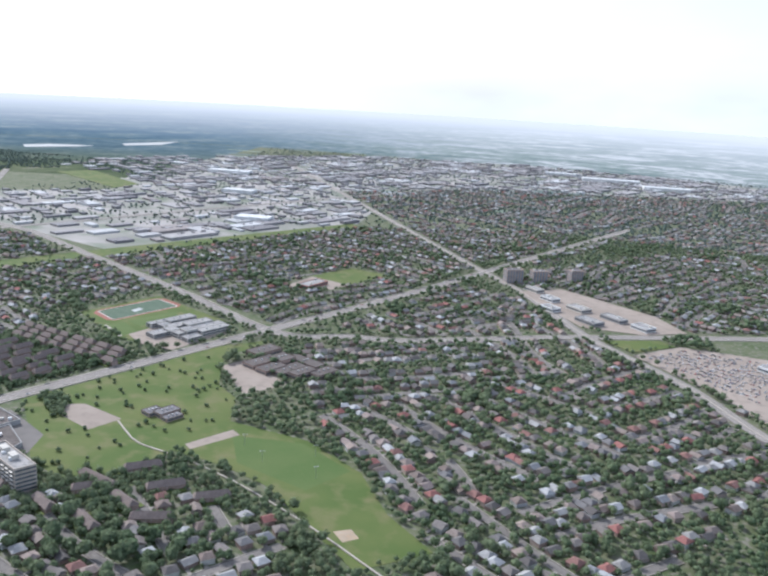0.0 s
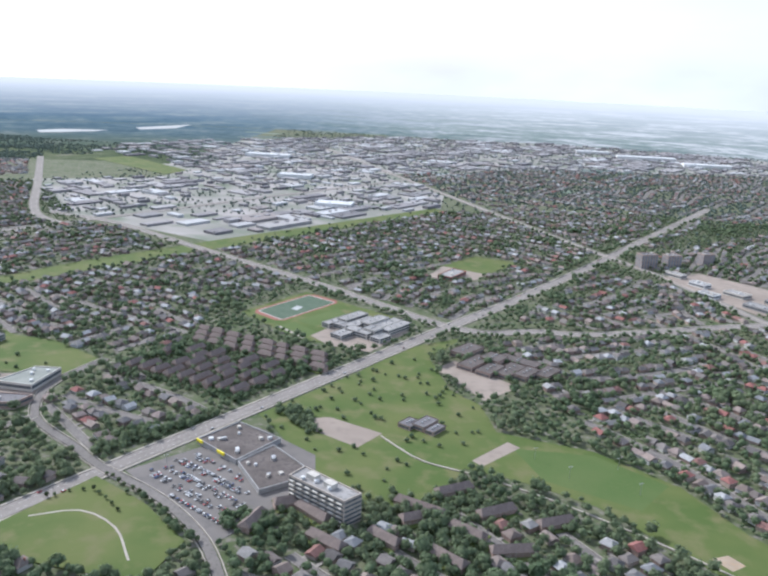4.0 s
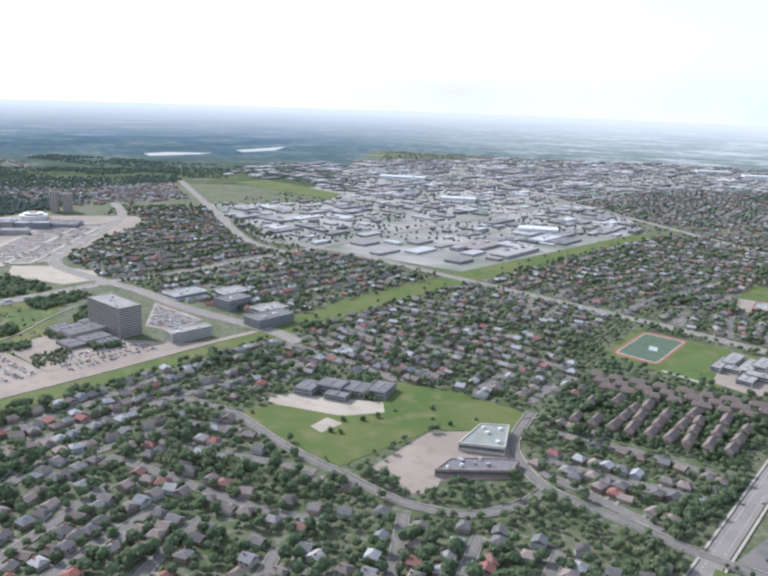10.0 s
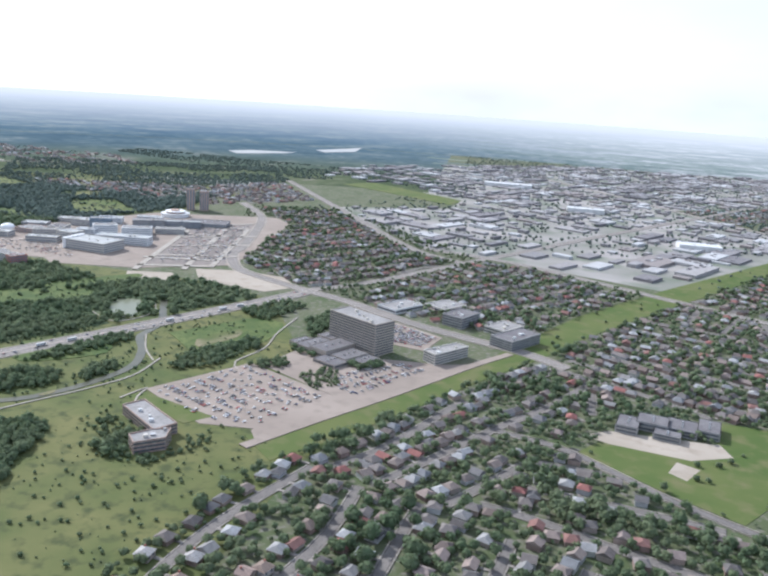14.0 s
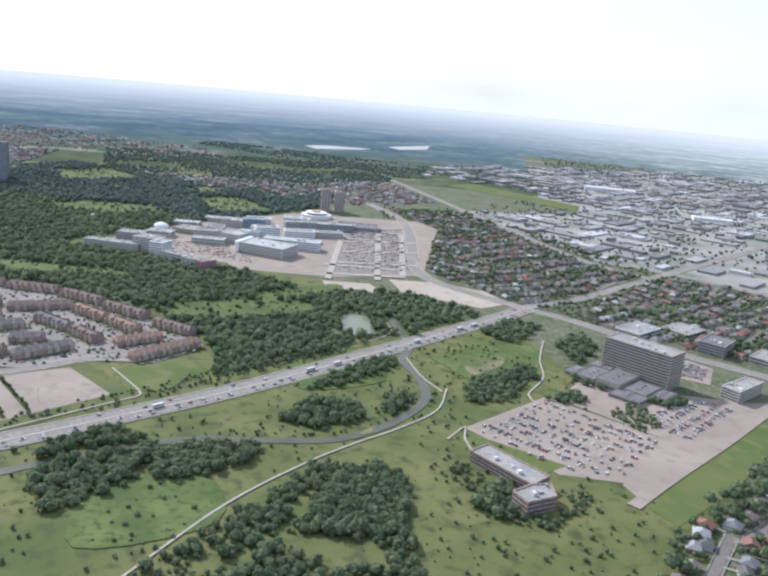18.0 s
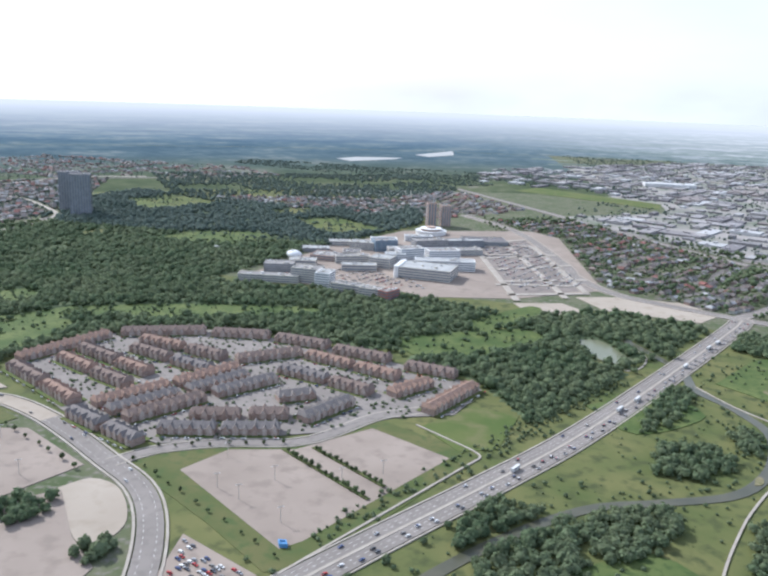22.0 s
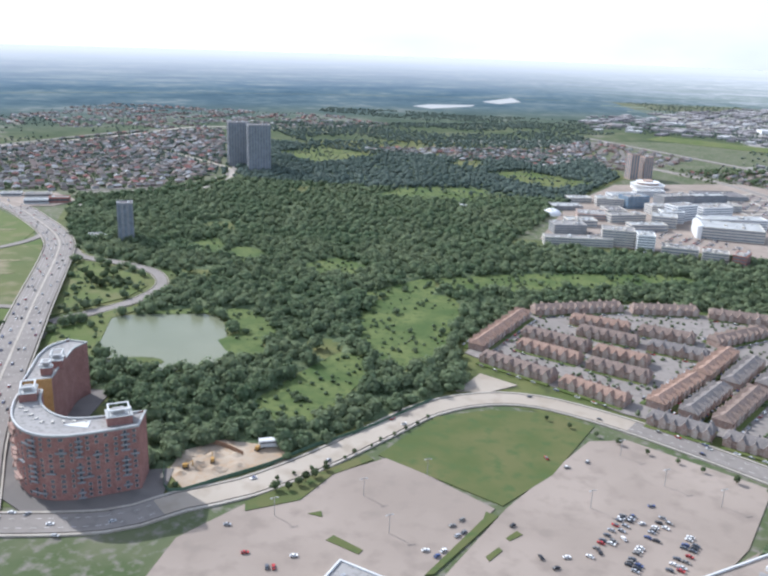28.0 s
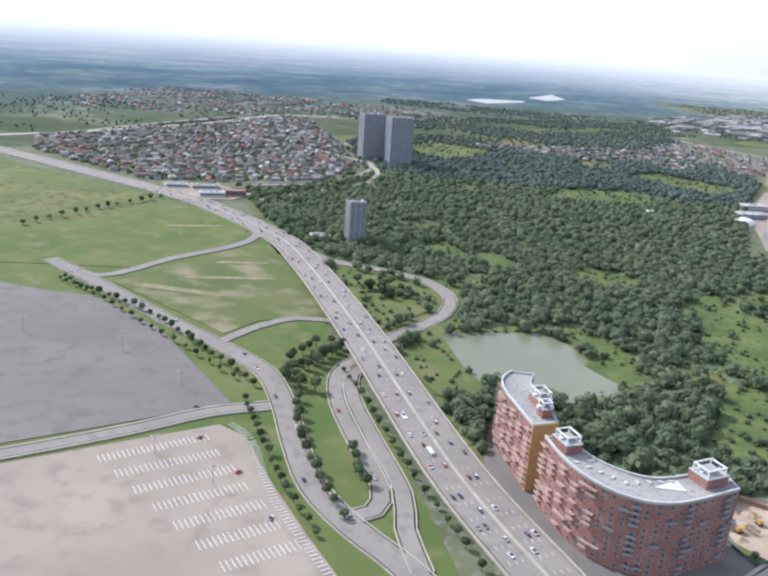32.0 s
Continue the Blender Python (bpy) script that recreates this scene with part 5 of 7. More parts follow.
def residential(ring, turn, pitch=30.0, lot=6.2, seed=1, back=7.4, cell=105.0, swap=0.4):
    """Blocks of streets that change direction from cell to cell, with a row of houses on both sides of each."""
    rnd = random.Random(seed)
    c0, s0 = math.cos(turn), math.sin(turn)
    xs, ys = [q[0] for q in ring], [q[1] for q in ring]
    mx, my = (min(xs) + max(xs)) / 2, (min(ys) + max(ys)) / 2
    reach = int(max(max(xs) - min(xs), max(ys) - min(ys)) * 0.75 / cell) + 1
    st, wk = Build(), Build()
    for i in range(-reach, reach + 1):
        for j in range(-reach, reach + 1):
            cx, cy = mx + (i * c0 - j * s0) * cell, my + (i * s0 + j * c0) * cell
            t = turn + (math.pi / 2 if rnd.random() < swap else 0) + (rnd.choice((0, 0.2, 0.12, -0.15, -0.25)) if swap else 0.0)
            c, s = math.cos(t), math.sin(t)
            half = cell / 2 + 2
            lo = -half + rnd.uniform(4, 14)

            def to(u, w):
                return (cx + u * c - w * s, cy + u * s + w * c)

            def ok(p):
                dx, dy = p[0] - cx, p[1] - cy
                return abs(dx * c0 + dy * s0) < half and abs(dy * c0 - dx * s0) < half and inside(ring, np.array([p[0]]), np.array([p[1]]))[0]

            w = lo
            while w < half:
                bend, ph = rnd.uniform(-8, 8) if swap else 0.0, rnd.uniform(0, 6)
                wob = [w + bend * math.sin(k / 30 + ph) for k in range(-90, 91)]
                run = []
                for k in range(-90, 91, 5):
                    p = to(k, wob[k + 90])
                    good = ok(p) and cover(*p) == FREE
                    if good:
                        run.append(p)
                    if (not good or k == 90) and run:
                        if len(run) > 3:
                            band(st, run, 1.7, -1.7, 0.3, 0.3)
                            for a in (1.9, -2.5):
                                band(wk, run, a + 0.6, a, 0.34, 0.3)
                            mark_line(run, 2.3, ROADC)
                        run = []
                u = -88.0
                while u < 88:
                    for side in (-1, 1):
                        uu, ww = u + rnd.uniform(-1.1, 1.1), wob[int(u) + 90] + side * (back + rnd.uniform(-1.1, 1.8))
                        p = to(uu, ww)
                        if ok(p) and clear(*p, 2.9) and rnd.random() < 0.84:
                            houses.append((p[0], p[1], t + rnd.choice((0, 0, math.pi / 2)) + rnd.uniform(-0.2, 0.2), rnd.randrange(len(KINDS))))
                            mark(rect(*p, 5.4, 5.0, t), HOUSE)
                            if rnd.random() < 0.75:
                                band(wk, [to(uu + 1.6, ww - side * 2.5), to(uu + 1.6, wob[int(u) + 90] + side * 1.8)], 0.7, -0.7, 0.33, 0.3)
                    u += lot
                w += pitch * rnd.uniform(0.92, 1.08)
    if st.v:
        tagged(new("street", st.mesh("street", M["street"])), "grey residential streets between rows of houses", "street", kind="structure")
        tagged(new("driveway", wk.mesh("driveway", M["drive"])), "pale walks and driveways in front of the houses", "driveway", kind="structure")


V = U + math.pi / 2


LAWN = Build()


def town_row(x0, y0, x1, y1, depth=6.5, unit=3.4, h=3.2, colour="brick", plain=False):
    """A terrace of narrow townhouses under one ridge, with a brick gable to each unit."""
    a, b = Vector((x0, y0)), Vector((x1, y1))
    d = (b - a)
    turn = math.atan2(d.y, d.x)
    n = max(2, int(d.length / unit))
    ob = new("townhouse_row", None)
    ob.matrix_basis = Matrix.Translation((*((a + b) / 2), 0.05)) @ Matrix.Rotation(turn, 4, "Z")
    tagged(ob, {"brick": "terrace of red brick townhouses with brown roofs", "grey": "terrace of dark-roofed grey townhouses", "orange": "terrace of townhouses with orange-brown roofs", "brown": "terrace of dull brown-roofed brick townhouses"}[colour], "townhouse row", group="townhouses")
    half = d.length / 2
    part("wall", Build().box(0, 0, d.length, depth, 0, h).mesh("wall", M["townwall"]), ob)
    roof = Build()
    e = depth / 2 + 0.35
    roof.add([(-half - .3, -e, h - .1), (half + .3, -e, h - .1), (half + .3, e, h - .1), (-half - .3, e, h - .1), (-half + 1.0, 0, h + 1.9), (half - 1.0, 0, h + 1.9)], [(0, 1, 5, 4), (2, 3, 4, 5), (1, 2, 5), (3, 0, 4), (3, 2, 1, 0)])
    part("roof", roof.mesh("roof", M["town_" + colour]), ob)
    for k in range(0 if plain else n):
        x = -half + (k + 0.5) * d.length / n
        for s in (-1, 1):
            y = s * (depth / 2 + 0.5)
            w = unit * (0.34 if k % 2 else 0.26)
            zt = h + (1.75 if k % 2 else 1.2)
            me = mesh("gable", [(x - w, y, 0), (x + w, y, 0), (x + w, y, h), (x - w, y, h), (x, y, zt), (x, 0, zt), (x - w, 0, h), (x + w, 0, h), (x - w, 0, 0), (x + w, 0, 0)], [(0, 1, 2, 4, 3), (3, 4, 5, 6), (4, 2, 7, 5), (8, 0, 3, 6), (1, 9, 7, 2)], [M["townface" if k % 3 else "townwall"], M["town_" + colour]])
            me.polygons.foreach_set("material_index", [0, 1, 1, 0, 0])
            part("gable", me, ob)
    nn = Vector((-d.y, d.x)).normalized()
    for s in (-1, 1):
        o = nn * s * (depth / 2 + 1.4)
        band(LAWN, [tuple(a + o), tuple(b + o)], 1.3, -0.9, 0.60, 0.4)
    mark(rect(*((a + b) / 2), d.length, depth, turn), BUILT)
    return ob


M["townface"] = mat("townhouse_front", (0.37, 0.29, 0.25), (0.44, 0.36, 0.315), 0.5, c=(0.48, 0.44, 0.40), fine=1.4)
M["town_brick"] = mat("brown_shingle", (0.20, 0.155, 0.13), (0.26, 0.20, 0.17), 0.4, c=(0.14, 0.11, 0.095), fine=2)
M["town_brown"] = mat("umber_shingle", (0.165, 0.135, 0.122), (0.22, 0.178, 0.158), 0.4, c=(0.14, 0.108, 0.096), fine=2)
M["town_grey"] = mat("grey_shingle", (0.15, 0.14, 0.135), (0.21, 0.19, 0.18), 0.4, c=(0.26, 0.23, 0.21), fine=2)
M["town_orange"] = mat("orange_shingle", (0.27, 0.185, 0.145), (0.34, 0.235, 0.185), 0.4, c=(0.19, 0.135, 0.1), fine=2)
ROWS = [(-1081, 296, -1064, 344, "orange"), (-1060, 350, -1020, 368, "brick"), (-1077, 287, -1050, 273, "brick"), (-1047, 271, -1025, 259, "orange"), (-1063, 320, -1036, 309, "brick"), (-1034, 307, -1014, 299, "orange"),
        (-1064, 305, -1040, 294, "orange"), (-1037, 292, -1015, 283, "brick"), (-1043, 343, -1018, 338, "orange"), (-1014, 337, -992, 331, "brick"), (-1040, 329, -1016, 321, "brick"), (-1012, 319, -990, 312, "grey"),
        (-1016, 259, -998, 288, "orange"), (-996, 291, -980, 320, "orange"), (-1006, 254, -990, 281, "grey"), (-987, 285, -972, 312, "grey"), (-1019, 249, -1000, 241, "grey"), (-997, 240, -980, 233, "grey"), (-996, 250, -978, 281, "brick"),
        (-975, 286, -958, 312, "grey"), (-979, 246, -958, 252, "grey"), (-956, 253, -935, 260, "grey"), (-974, 262, -955, 268, "brick"), (-952, 270, -937, 275, "brick"), (-985, 330, -960, 352, "brick"), (-1015, 366, -985, 372, "brick"), (-980, 370, -950, 366, "brick"),
        (-955, 349, -930, 341, "orange"), (-927, 340, -905, 333, "orange"), (-945, 362, -915, 356, "brick"), (-960, 325, -935, 318, "grey"), (-932, 317, -912, 310, "brick"), (-930, 272, -918, 298, "grey"), (-903, 311, -890, 331, "orange"), (-884, 297, -870, 333, "orange"), (-948, 290, -935, 300, "grey"), (-905, 350, -880, 345, "brick")]
patch("street_surface", [(-1085, 292), (-1066, 350), (-1016, 377), (-937, 366), (-873, 340), (-866, 333), (-873, 300), (-905, 285), (-918, 266), (-974, 236), (-1026, 252)], "road", "paved lanes and yards between the townhouses", "street", PAVED)
for x0, y0, x1, y1, c in ROWS:
    town_row(x0, y0, x1, y1, colour=c)
for k in range(9):  # brown terraces by the high school
    p = Vector((-372, 352)).lerp(Vector((-306, 338)), k / 8)
    q = p + Vector((13 + 3 * (k % 3), 47)) * (0.95 if k % 2 else 0.75)
    for a0, a1 in ((0.0, 0.27), (0.36, 0.62), (0.72, 0.97)):
        r0, r1 = p.lerp(q, a0), p.lerp(q, a1)
        if clear(*((r0 + r1) / 2), 3):
            town_row(*r0, *r1, depth=4.2, colour="brown", plain=True)
for k in range(3):
    for a0, a1 in ((0.0, 0.09), (0.115, 0.2), (0.235, 0.33), (0.37, 0.45), (0.5, 0.6), (0.63, 0.7), (0.74, 0.84), (0.88, 0.98)):
        p, q = Vector((-366 + 3 * k, 423 - 9 * k)), Vector((-276 + 3 * k, 402 - 9 * k))
        r0, r1 = p.lerp(q, a0), p.lerp(q, a1)
        if clear(*((r0 + r1) / 2), 3):
            town_row(*r0, *r1, depth=4.4, colour="brown", plain=True)
for x0, y0, x1, y1 in ((-251, 227, -249, 240), (-247, 246, -240, 250.5), (-238, 249, -224, 241), (-204, 264, -184, 258), (-190, 273, -178, 283), (-199, 250, -187, 259), (-181, 253, -168, 247), (-172, 262, -160, 272), (-150, 262, -138, 270), (-228, 232, -214, 226), (-208, 240, -196, 234), (-165, 240, -150, 246), (-185, 235, -172, 228)):
    town_row(x0, y0, x1, y1, depth=4.6, h=2.6, colour="brown", plain=True)

tagged(new("lawn", LAWN.mesh("lawn", M["grass"])), "narrow lawns along the terraces", "lawn", kind="structure")
residential([(-200, 120), (-40, 150), (60, 330), (120, 420), (-10, 560), (-70, 660), (-120, 500), (-190, 480), (-160, 400), (-120, 335), (-80, 300), (-40, 255), (-80, 225)], U - 0.35, 27, 5.9, seed=1, back=6.9)
residential([(-330, 120), (-200, 120), (-90, 225), (-110, 262), (-190, 265), (-240, 215), (-310, 225)], V, 26, 7.5, seed=2)
residential([(-640, 250), (-600, 330), (-560, 425), (-500, 400), (-535, 330), (-500, 280), (-430, 255), (-400, 245), (-330, 240), (-330, 190), (-345, 130), (-660, 130)], U + 0.18, 26, 5.7, seed=3, back=6.8)
residential([(-560, 425), (-520, 515), (-470, 630), (-350, 565), (-380, 470), (-365, 395), (-400, 370), (-500, 385)], V, 24, 5.6, seed=4, back=6.5)
residential([(-388, 300), (-378, 350), (-350, 340), (-312, 325), (-305, 315), (-335, 262), (-378, 290)], V, 25, 5.8, seed=5, back=6.5)
residential([(-335, 565), (-460, 632), (-300, 925), (-90, 1020), (-120, 800), (-190, 560), (-220, 500)], V, 30, 6.6, seed=7)
residential([(-180, 520), (-125, 520), (-30, 575), (-75, 670), (-130, 690)], V, 28, 6.4, seed=8)
residential([(-20, 600), (65, 625), (160, 660), (250, 900), (100, 1000), (-60, 800), (-90, 720)], U, 30, 6.6, seed=9)
residential([(-60, 810), (0, 1000), (-80, 1000), (-290, 1020), (-150, 815)], U, 32, 7, seed=10)
residential([(-705, 720), (-640, 670), (-690, 575), (-735, 520), (-800, 565), (-830, 620), (-880, 770), (-930, 850), (-830, 890)], V, 26, 6.0, seed=11)
residential([(-635, 680), (-690, 570), (-680, 505), (-600, 465), (-570, 470), (-500, 625), (-590, 690)], V, 27, 6.2, seed=12)
residential([(-1640, 665), (-1600, 770), (-1555, 915), (-1480, 990), (-1395, 800), (-1345, 650), (-1360, 575), (-1400, 545), (-1470, 520), (-1600, 590)], 0.645, 24, 5.6, seed=13, back=5.6, cell=150, swap=0.0)
residential([(-1280, 880), (-1100, 960), (-1010, 1000), (-1000, 900), (-1060, 830), (-1200, 850)], V, 26, 6.0, seed=14)
residential([(-1000, 830), (-950, 870), (-900, 960), (-1000, 1100), (-1060, 1010)], V, 26, 6.0, seed=15)
residential([(-1800, 900), (-1560, 930), (-1440, 1040), (-1290, 1160), (-1400, 1260), (-1800, 1260)], V, 60, 10.0, seed=16)
residential([(-300, 1040), (-80, 1010), (250, 1000), (420, 1250), (330, 1640), (0, 1520), (-250, 1420), (-430, 1230)], U, 44, 9.0, seed=17)



# houses nearest the flight path stand singly, the rest are one mass
houses.sort(key=lambda q: q[1] + 0.15 * abs(q[0] + 420))
KIT = []
for w, d, ev, rd, hip in KINDS:
    a, b = house_parts(w, d, ev, rd, hip)
    win, chim, door = Build(), Build().box(w * 0.28, 0.6, 0.5, 0.5, ev * 0.6, rd + 0.35), Build()
    for s in (-1, 1):
        for x in (-0.28, 0.22):
            y = s * (d / 2 + 0.02)
            ring = [(x * w - 0.45, y, ev * 0.42), (x * w + 0.45, y, ev * 0.42), (x * w + 0.45, y, ev * 0.8), (x * w - 0.45, y, ev * 0.8)]
            win.add(ring if s < 0 else ring[::-1], [(0, 1, 2, 3)])
    KIT.append((a.mesh("wall", M["wall"]), b.mesh("roof", M["roof"]), win.mesh("window", M["glass"]), chim.mesh("chimney", M["brick"]), a, b))
SINGLE = 300
for x, y, turn, k in houses[:SINGLE]:
    ob = new("house", None)
    ob.matrix_basis = Matrix.Translation((x, y, 0.02)) @ Matrix.Rotation(turn, 4, "Z")
    tagged(ob, "small detached suburban house with a shingled roof", "house", group="suburban houses")
    top = ob
    for name, me in zip(("wall", "window", "roof", "chimney"), (KIT[k][0], KIT[k][2], KIT[k][1], KIT[k][3])):
        top = part(name, me, top if name == "chimney" else ob)
many = {"wall": Build(), "roof": Build()}
for x, y, turn, k in houses[SINGLE:]:
    c, s = math.cos(turn), math.sin(turn)
    for name, bld in (("wall", KIT[k][4]), ("roof", KIT[k][5])):
        many[name].add([(x + a * c - b * s, y + a * s + b * c, z) for a, b, z in bld.v], bld.f)
rest = new("house_rows", None)
tagged(rest, "many small suburban houses with mixed shingle roofs", "houses", kind="stuff")
part("walls", many["wall"].mesh("walls", M["wall_s"]), rest)
part("roofs", many["roof"].mesh("roofs", M["roof_s"]), rest)

# ---- industrial land: low flat-roofed sheds ----
M["shed"] = mat("shed_roofs", *GREY, 0.3, palette=[(0.33, 0.317, 0.317), (0.278, 0.265, 0.265), (0.226, 0.213, 0.218), (0.364, 0.351, 0.347), (0.502, 0.502, 0.502), (0.269, 0.254, 0.254), (0.312, 0.295, 0.291), (0.209, 0.201, 0.205), (0.416, 0.407, 0.403), (0.287, 0.257, 0.244), (0.252, 0.244, 0.245), (0.364, 0.347, 0.338), (0.467, 0.463, 0.459), (0.192, 0.183, 0.192)], island=True)
sheds = Build()
M["yard"] = mat("industrial_ground", (0.215, 0.215, 0.185), (0.35, 0.325, 0.305), 0.012, c=(0.15, 0.175, 0.125), fine=0.02)
rnd = random.Random(11)
INDUSTRY = [(-690, 725), (-600, 705), (-470, 660), (-310, 950), (-325, 1055), (-440, 1240), (-250, 1430), (0, 1530), (330, 1650), (400, 1900), (-200, 2050), (-620, 1950), (-1010, 1480), (-1000, 1240), (-880, 1240), (-730, 1090), (-730, 1020), (-860, 920)]
tagged(new("industrial_yard", Build().prism(INDUSTRY, -0.2, 0.07).mesh("industrial_yard", M["yard"])), "pale yards and lots of the industrial land", "pavement", kind="structure")
SHEDS_NEAR = [(x, y, 24 + (k * 7) % 13, 11 + (k * 5) % 7) for k, (x, y) in enumerate(((-500, 705), (-530, 735), (-480, 745), (-560, 715), (-590, 750), (-450, 720), (-540, 780), (-500, 790), (-620, 740), (-650, 770), (-600, 800), (-440, 780), (-470, 820), (-560, 840), (-640, 830), (-520, 850), (-410, 830), (-690, 800)))]
for i in range(-60, 60):
    for j in range(-60, 60):
        u, w = i * 33 + rnd.uniform(-6, 6) + (j // 2 % 3) * 11, j * 19 + (j // 2) * 9 + rnd.uniform(-3, 3)
        c, s = math.cos(U), math.sin(U)
        x, y = -300 + u * c - w * s, 1300 + u * s + w * c
        if inside(INDUSTRY, np.array([x]), np.array([y]))[0] and rnd.random() < 0.80 + 1.2 * (noise.noise(Vector((x * 0.006, y * 0.006, 3))) + 0.2):
            big = 0.45 + 1.9 * abs(noise.noise(Vector((x * 0.011, y * 0.011, 7)))) * rnd.uniform(0.8, 1.7)
            a, b = min(62.0, rnd.uniform(14, 34) * big), min(30.0, rnd.uniform(8, 18) * big)
            if not clear(x, y, max(7.0, 0.45 * min(a, b))):
                continue
            turn, h = U + (math.pi / 2 if rnd.random() < 0.3 else 0.0), rnd.uniform(1.6, 3.6)
            sheds.box(x, y, a, b, 0, h, turn)
            for _ in range(int(a * b / 200)):
                p, q = rnd.uniform(-0.4, 0.4) * a, rnd.uniform(-0.35, 0.35) * b
                sheds.box(x + p * math.cos(turn) - q * math.sin(turn), y + p * math.sin(turn) + q * math.cos(turn), rnd.uniform(2, 7), rnd.uniform(1.5, 4), h, h + rnd.uniform(0.4, 1.2), turn)
            mark(rect(x, y, a + 3, b + 3, turn), BUILT)
for x, y, a, b in SHEDS_NEAR:
    if clear(x, y, 6):
        sheds.box(x, y, a, b, 0, 2.2, U)
        mark(rect(x, y, a + 3, b + 3), BUILT)
tagged(new("industrial_sheds", sheds.mesh("industrial_sheds", M["shed"])), "mass of low flat-roofed industrial sheds", "sheds", kind="stuff")
for cx, cy, w, d in ((-700, 1360, 80, 26), (-20, 1790, 120, 30), (-130, 1850, 70, 24), (90, 1700, 90, 30), (-560, 1120, 50, 22), (-430, 900, 44, 24)):
    block("warehouse", rect(cx, cy, w, d, 0.1), 6.0, "white", "white", "long white-roofed distant warehouse", "warehouse", 0, 3, 3)
stores = [(-45, 672), (-20, 650), (8, 632), (30, 615), (-62, 700), (-10, 615), (-42, 640), (128, 470), (120, 520), (110, 548)]
for k, (x, y) in enumerate(stores):
    block("store", rect(x, y, 15 + 3 * (k % 3), 9 + 2 * (k % 2), -0.75), 3.6, ["white", "conc", "grey"][k % 3], "flat", "low commercial store with a flat roof", "store", 1, 3, 3)

# ---- trees ----
def lumpy(sub, seed, squash=0.9, leaves=0):
    """A crown: an uneven core with leaf sprays that stand off it and face outward at random tilts."""
    r = random.Random(seed)
    bm = bmesh.new()
    bmesh.ops.create_icosphere(bm, subdivisions=sub, radius=1.0)
    swell = [(Vector((r.uniform(-1, 1), r.uniform(-1, 1), r.uniform(-0.3, 1))).normalized(), r.uniform(0.1, 0.32)) for _ in range(5)]

    def reach(d):
        return 0.72 + sum(k * max(0.0, d.dot(q)) ** 4 for q, k in swell) + 0.16 * noise.noise(d * 2.3 + Vector((seed * 3.1, seed * 1.7, 0)))

    for v in bm.verts:
        k = reach(v.co.normalized()) * 0.9
        v.co = Vector((v.co.x * k, v.co.y * k, v.co.z * k * squash))
    verts, faces = [tuple(v.co) for v in bm.verts], [tuple(v.index for v in f.verts) for f in bm.faces]
    bm.free()
    for _ in range(leaves):
        z = r.uniform(-0.45, 1.0)
        t, q = r.uniform(0, 6.283), math.sqrt(1 - z * z)
        d = Vector((q * math.cos(t), q * math.sin(t), z))
        p = d * reach(d) * r.uniform(0.86, 1.12)
        p.z *= squash
        face = (d + Vector((r.uniform(-1, 1), r.uniform(-1, 1), r.uniform(-0.6, 1))) * 0.55).normalized()
        a = face.cross(Vector((r.uniform(-1, 1), r.uniform(-1, 1), r.uniform(-1, 1)))).normalized()
        b = face.cross(a)
        a, b = a * r.uniform(0.16, 0.34), b * r.uniform(0.12, 0.26)
        k = len(verts)
        verts += [tuple(p + a), tuple(p + b), tuple(p - a), tuple(p - b)]
        faces += [(k, k + 1, k + 2, k + 3)]
    return np.array(verts), np.array(faces[:len(faces) - leaves]).reshape(-1, 3), np.array(faces[len(faces) - leaves:], int).reshape(-1, 4)


CROWNS = [lumpy(2, 3 + k, 0.75 + 0.1 * (k % 4), 62) for k in range(8)]
MID = [lumpy(1, 13 + k, 0.75 + 0.08 * (k % 4), 44) for k in range(8)]
LOW = [lumpy(1, 43 + k, 0.75 + 0.08 * (k % 4), 24) for k in range(8)]
FAR = [lumpy(1, 23 + k, 0.7 + 0.08 * (k % 4), 9) for k in range(8)]
TINY = [lumpy(1, 63 + k, 0.7 + 0.08 * (k % 4), 3) for k in range(8)]


class Mass:
    """Many crowns or bushes as one mesh."""

    def __init__(self):
        self.v, self.tri, self.four, self.n = [], [], [], 0

    def put(self, kit, x, y, z, r, rnd):
        verts, tri, four = kit[rnd.randrange(len(kit))]
        a = rnd.uniform(0, 6.28)
        c, s = math.cos(a) * r, math.sin(a) * r
        p = np.empty_like(verts)
        p[:, 0], p[:, 1], p[:, 2] = x + verts[:, 0] * c - verts[:, 1] * s, y + verts[:, 0] * s + verts[:, 1] * c, z + verts[:, 2] * r
        self.v.append(p)
        self.tri.append(tri + self.n)
        self.four.append(four + self.n)
        self.n += len(verts)

    def done(self, name, material):
        me = bpy.data.meshes.new(name)
        tri, four = np.concatenate(self.tri), np.concatenate(self.four)
        me.vertices.add(self.n)
        me.vertices.foreach_set("co", np.concatenate(self.v).astype(np.float32).ravel())
        me.loops.add(tri.size + four.size)
        me.loops.foreach_set("vertex_index", np.concatenate([tri.ravel(), four.ravel()]).astype(np.int32))
        me.polygons.add(len(tri) + len(four))
        me.polygons.foreach_set("loop_start", np.concatenate([np.arange(len(tri)) * 3, tri.size + np.arange(len(four)) * 4]).astype(np.int32))
        me.update(calc_edges=True)
        me.materials.append(material)
        return me


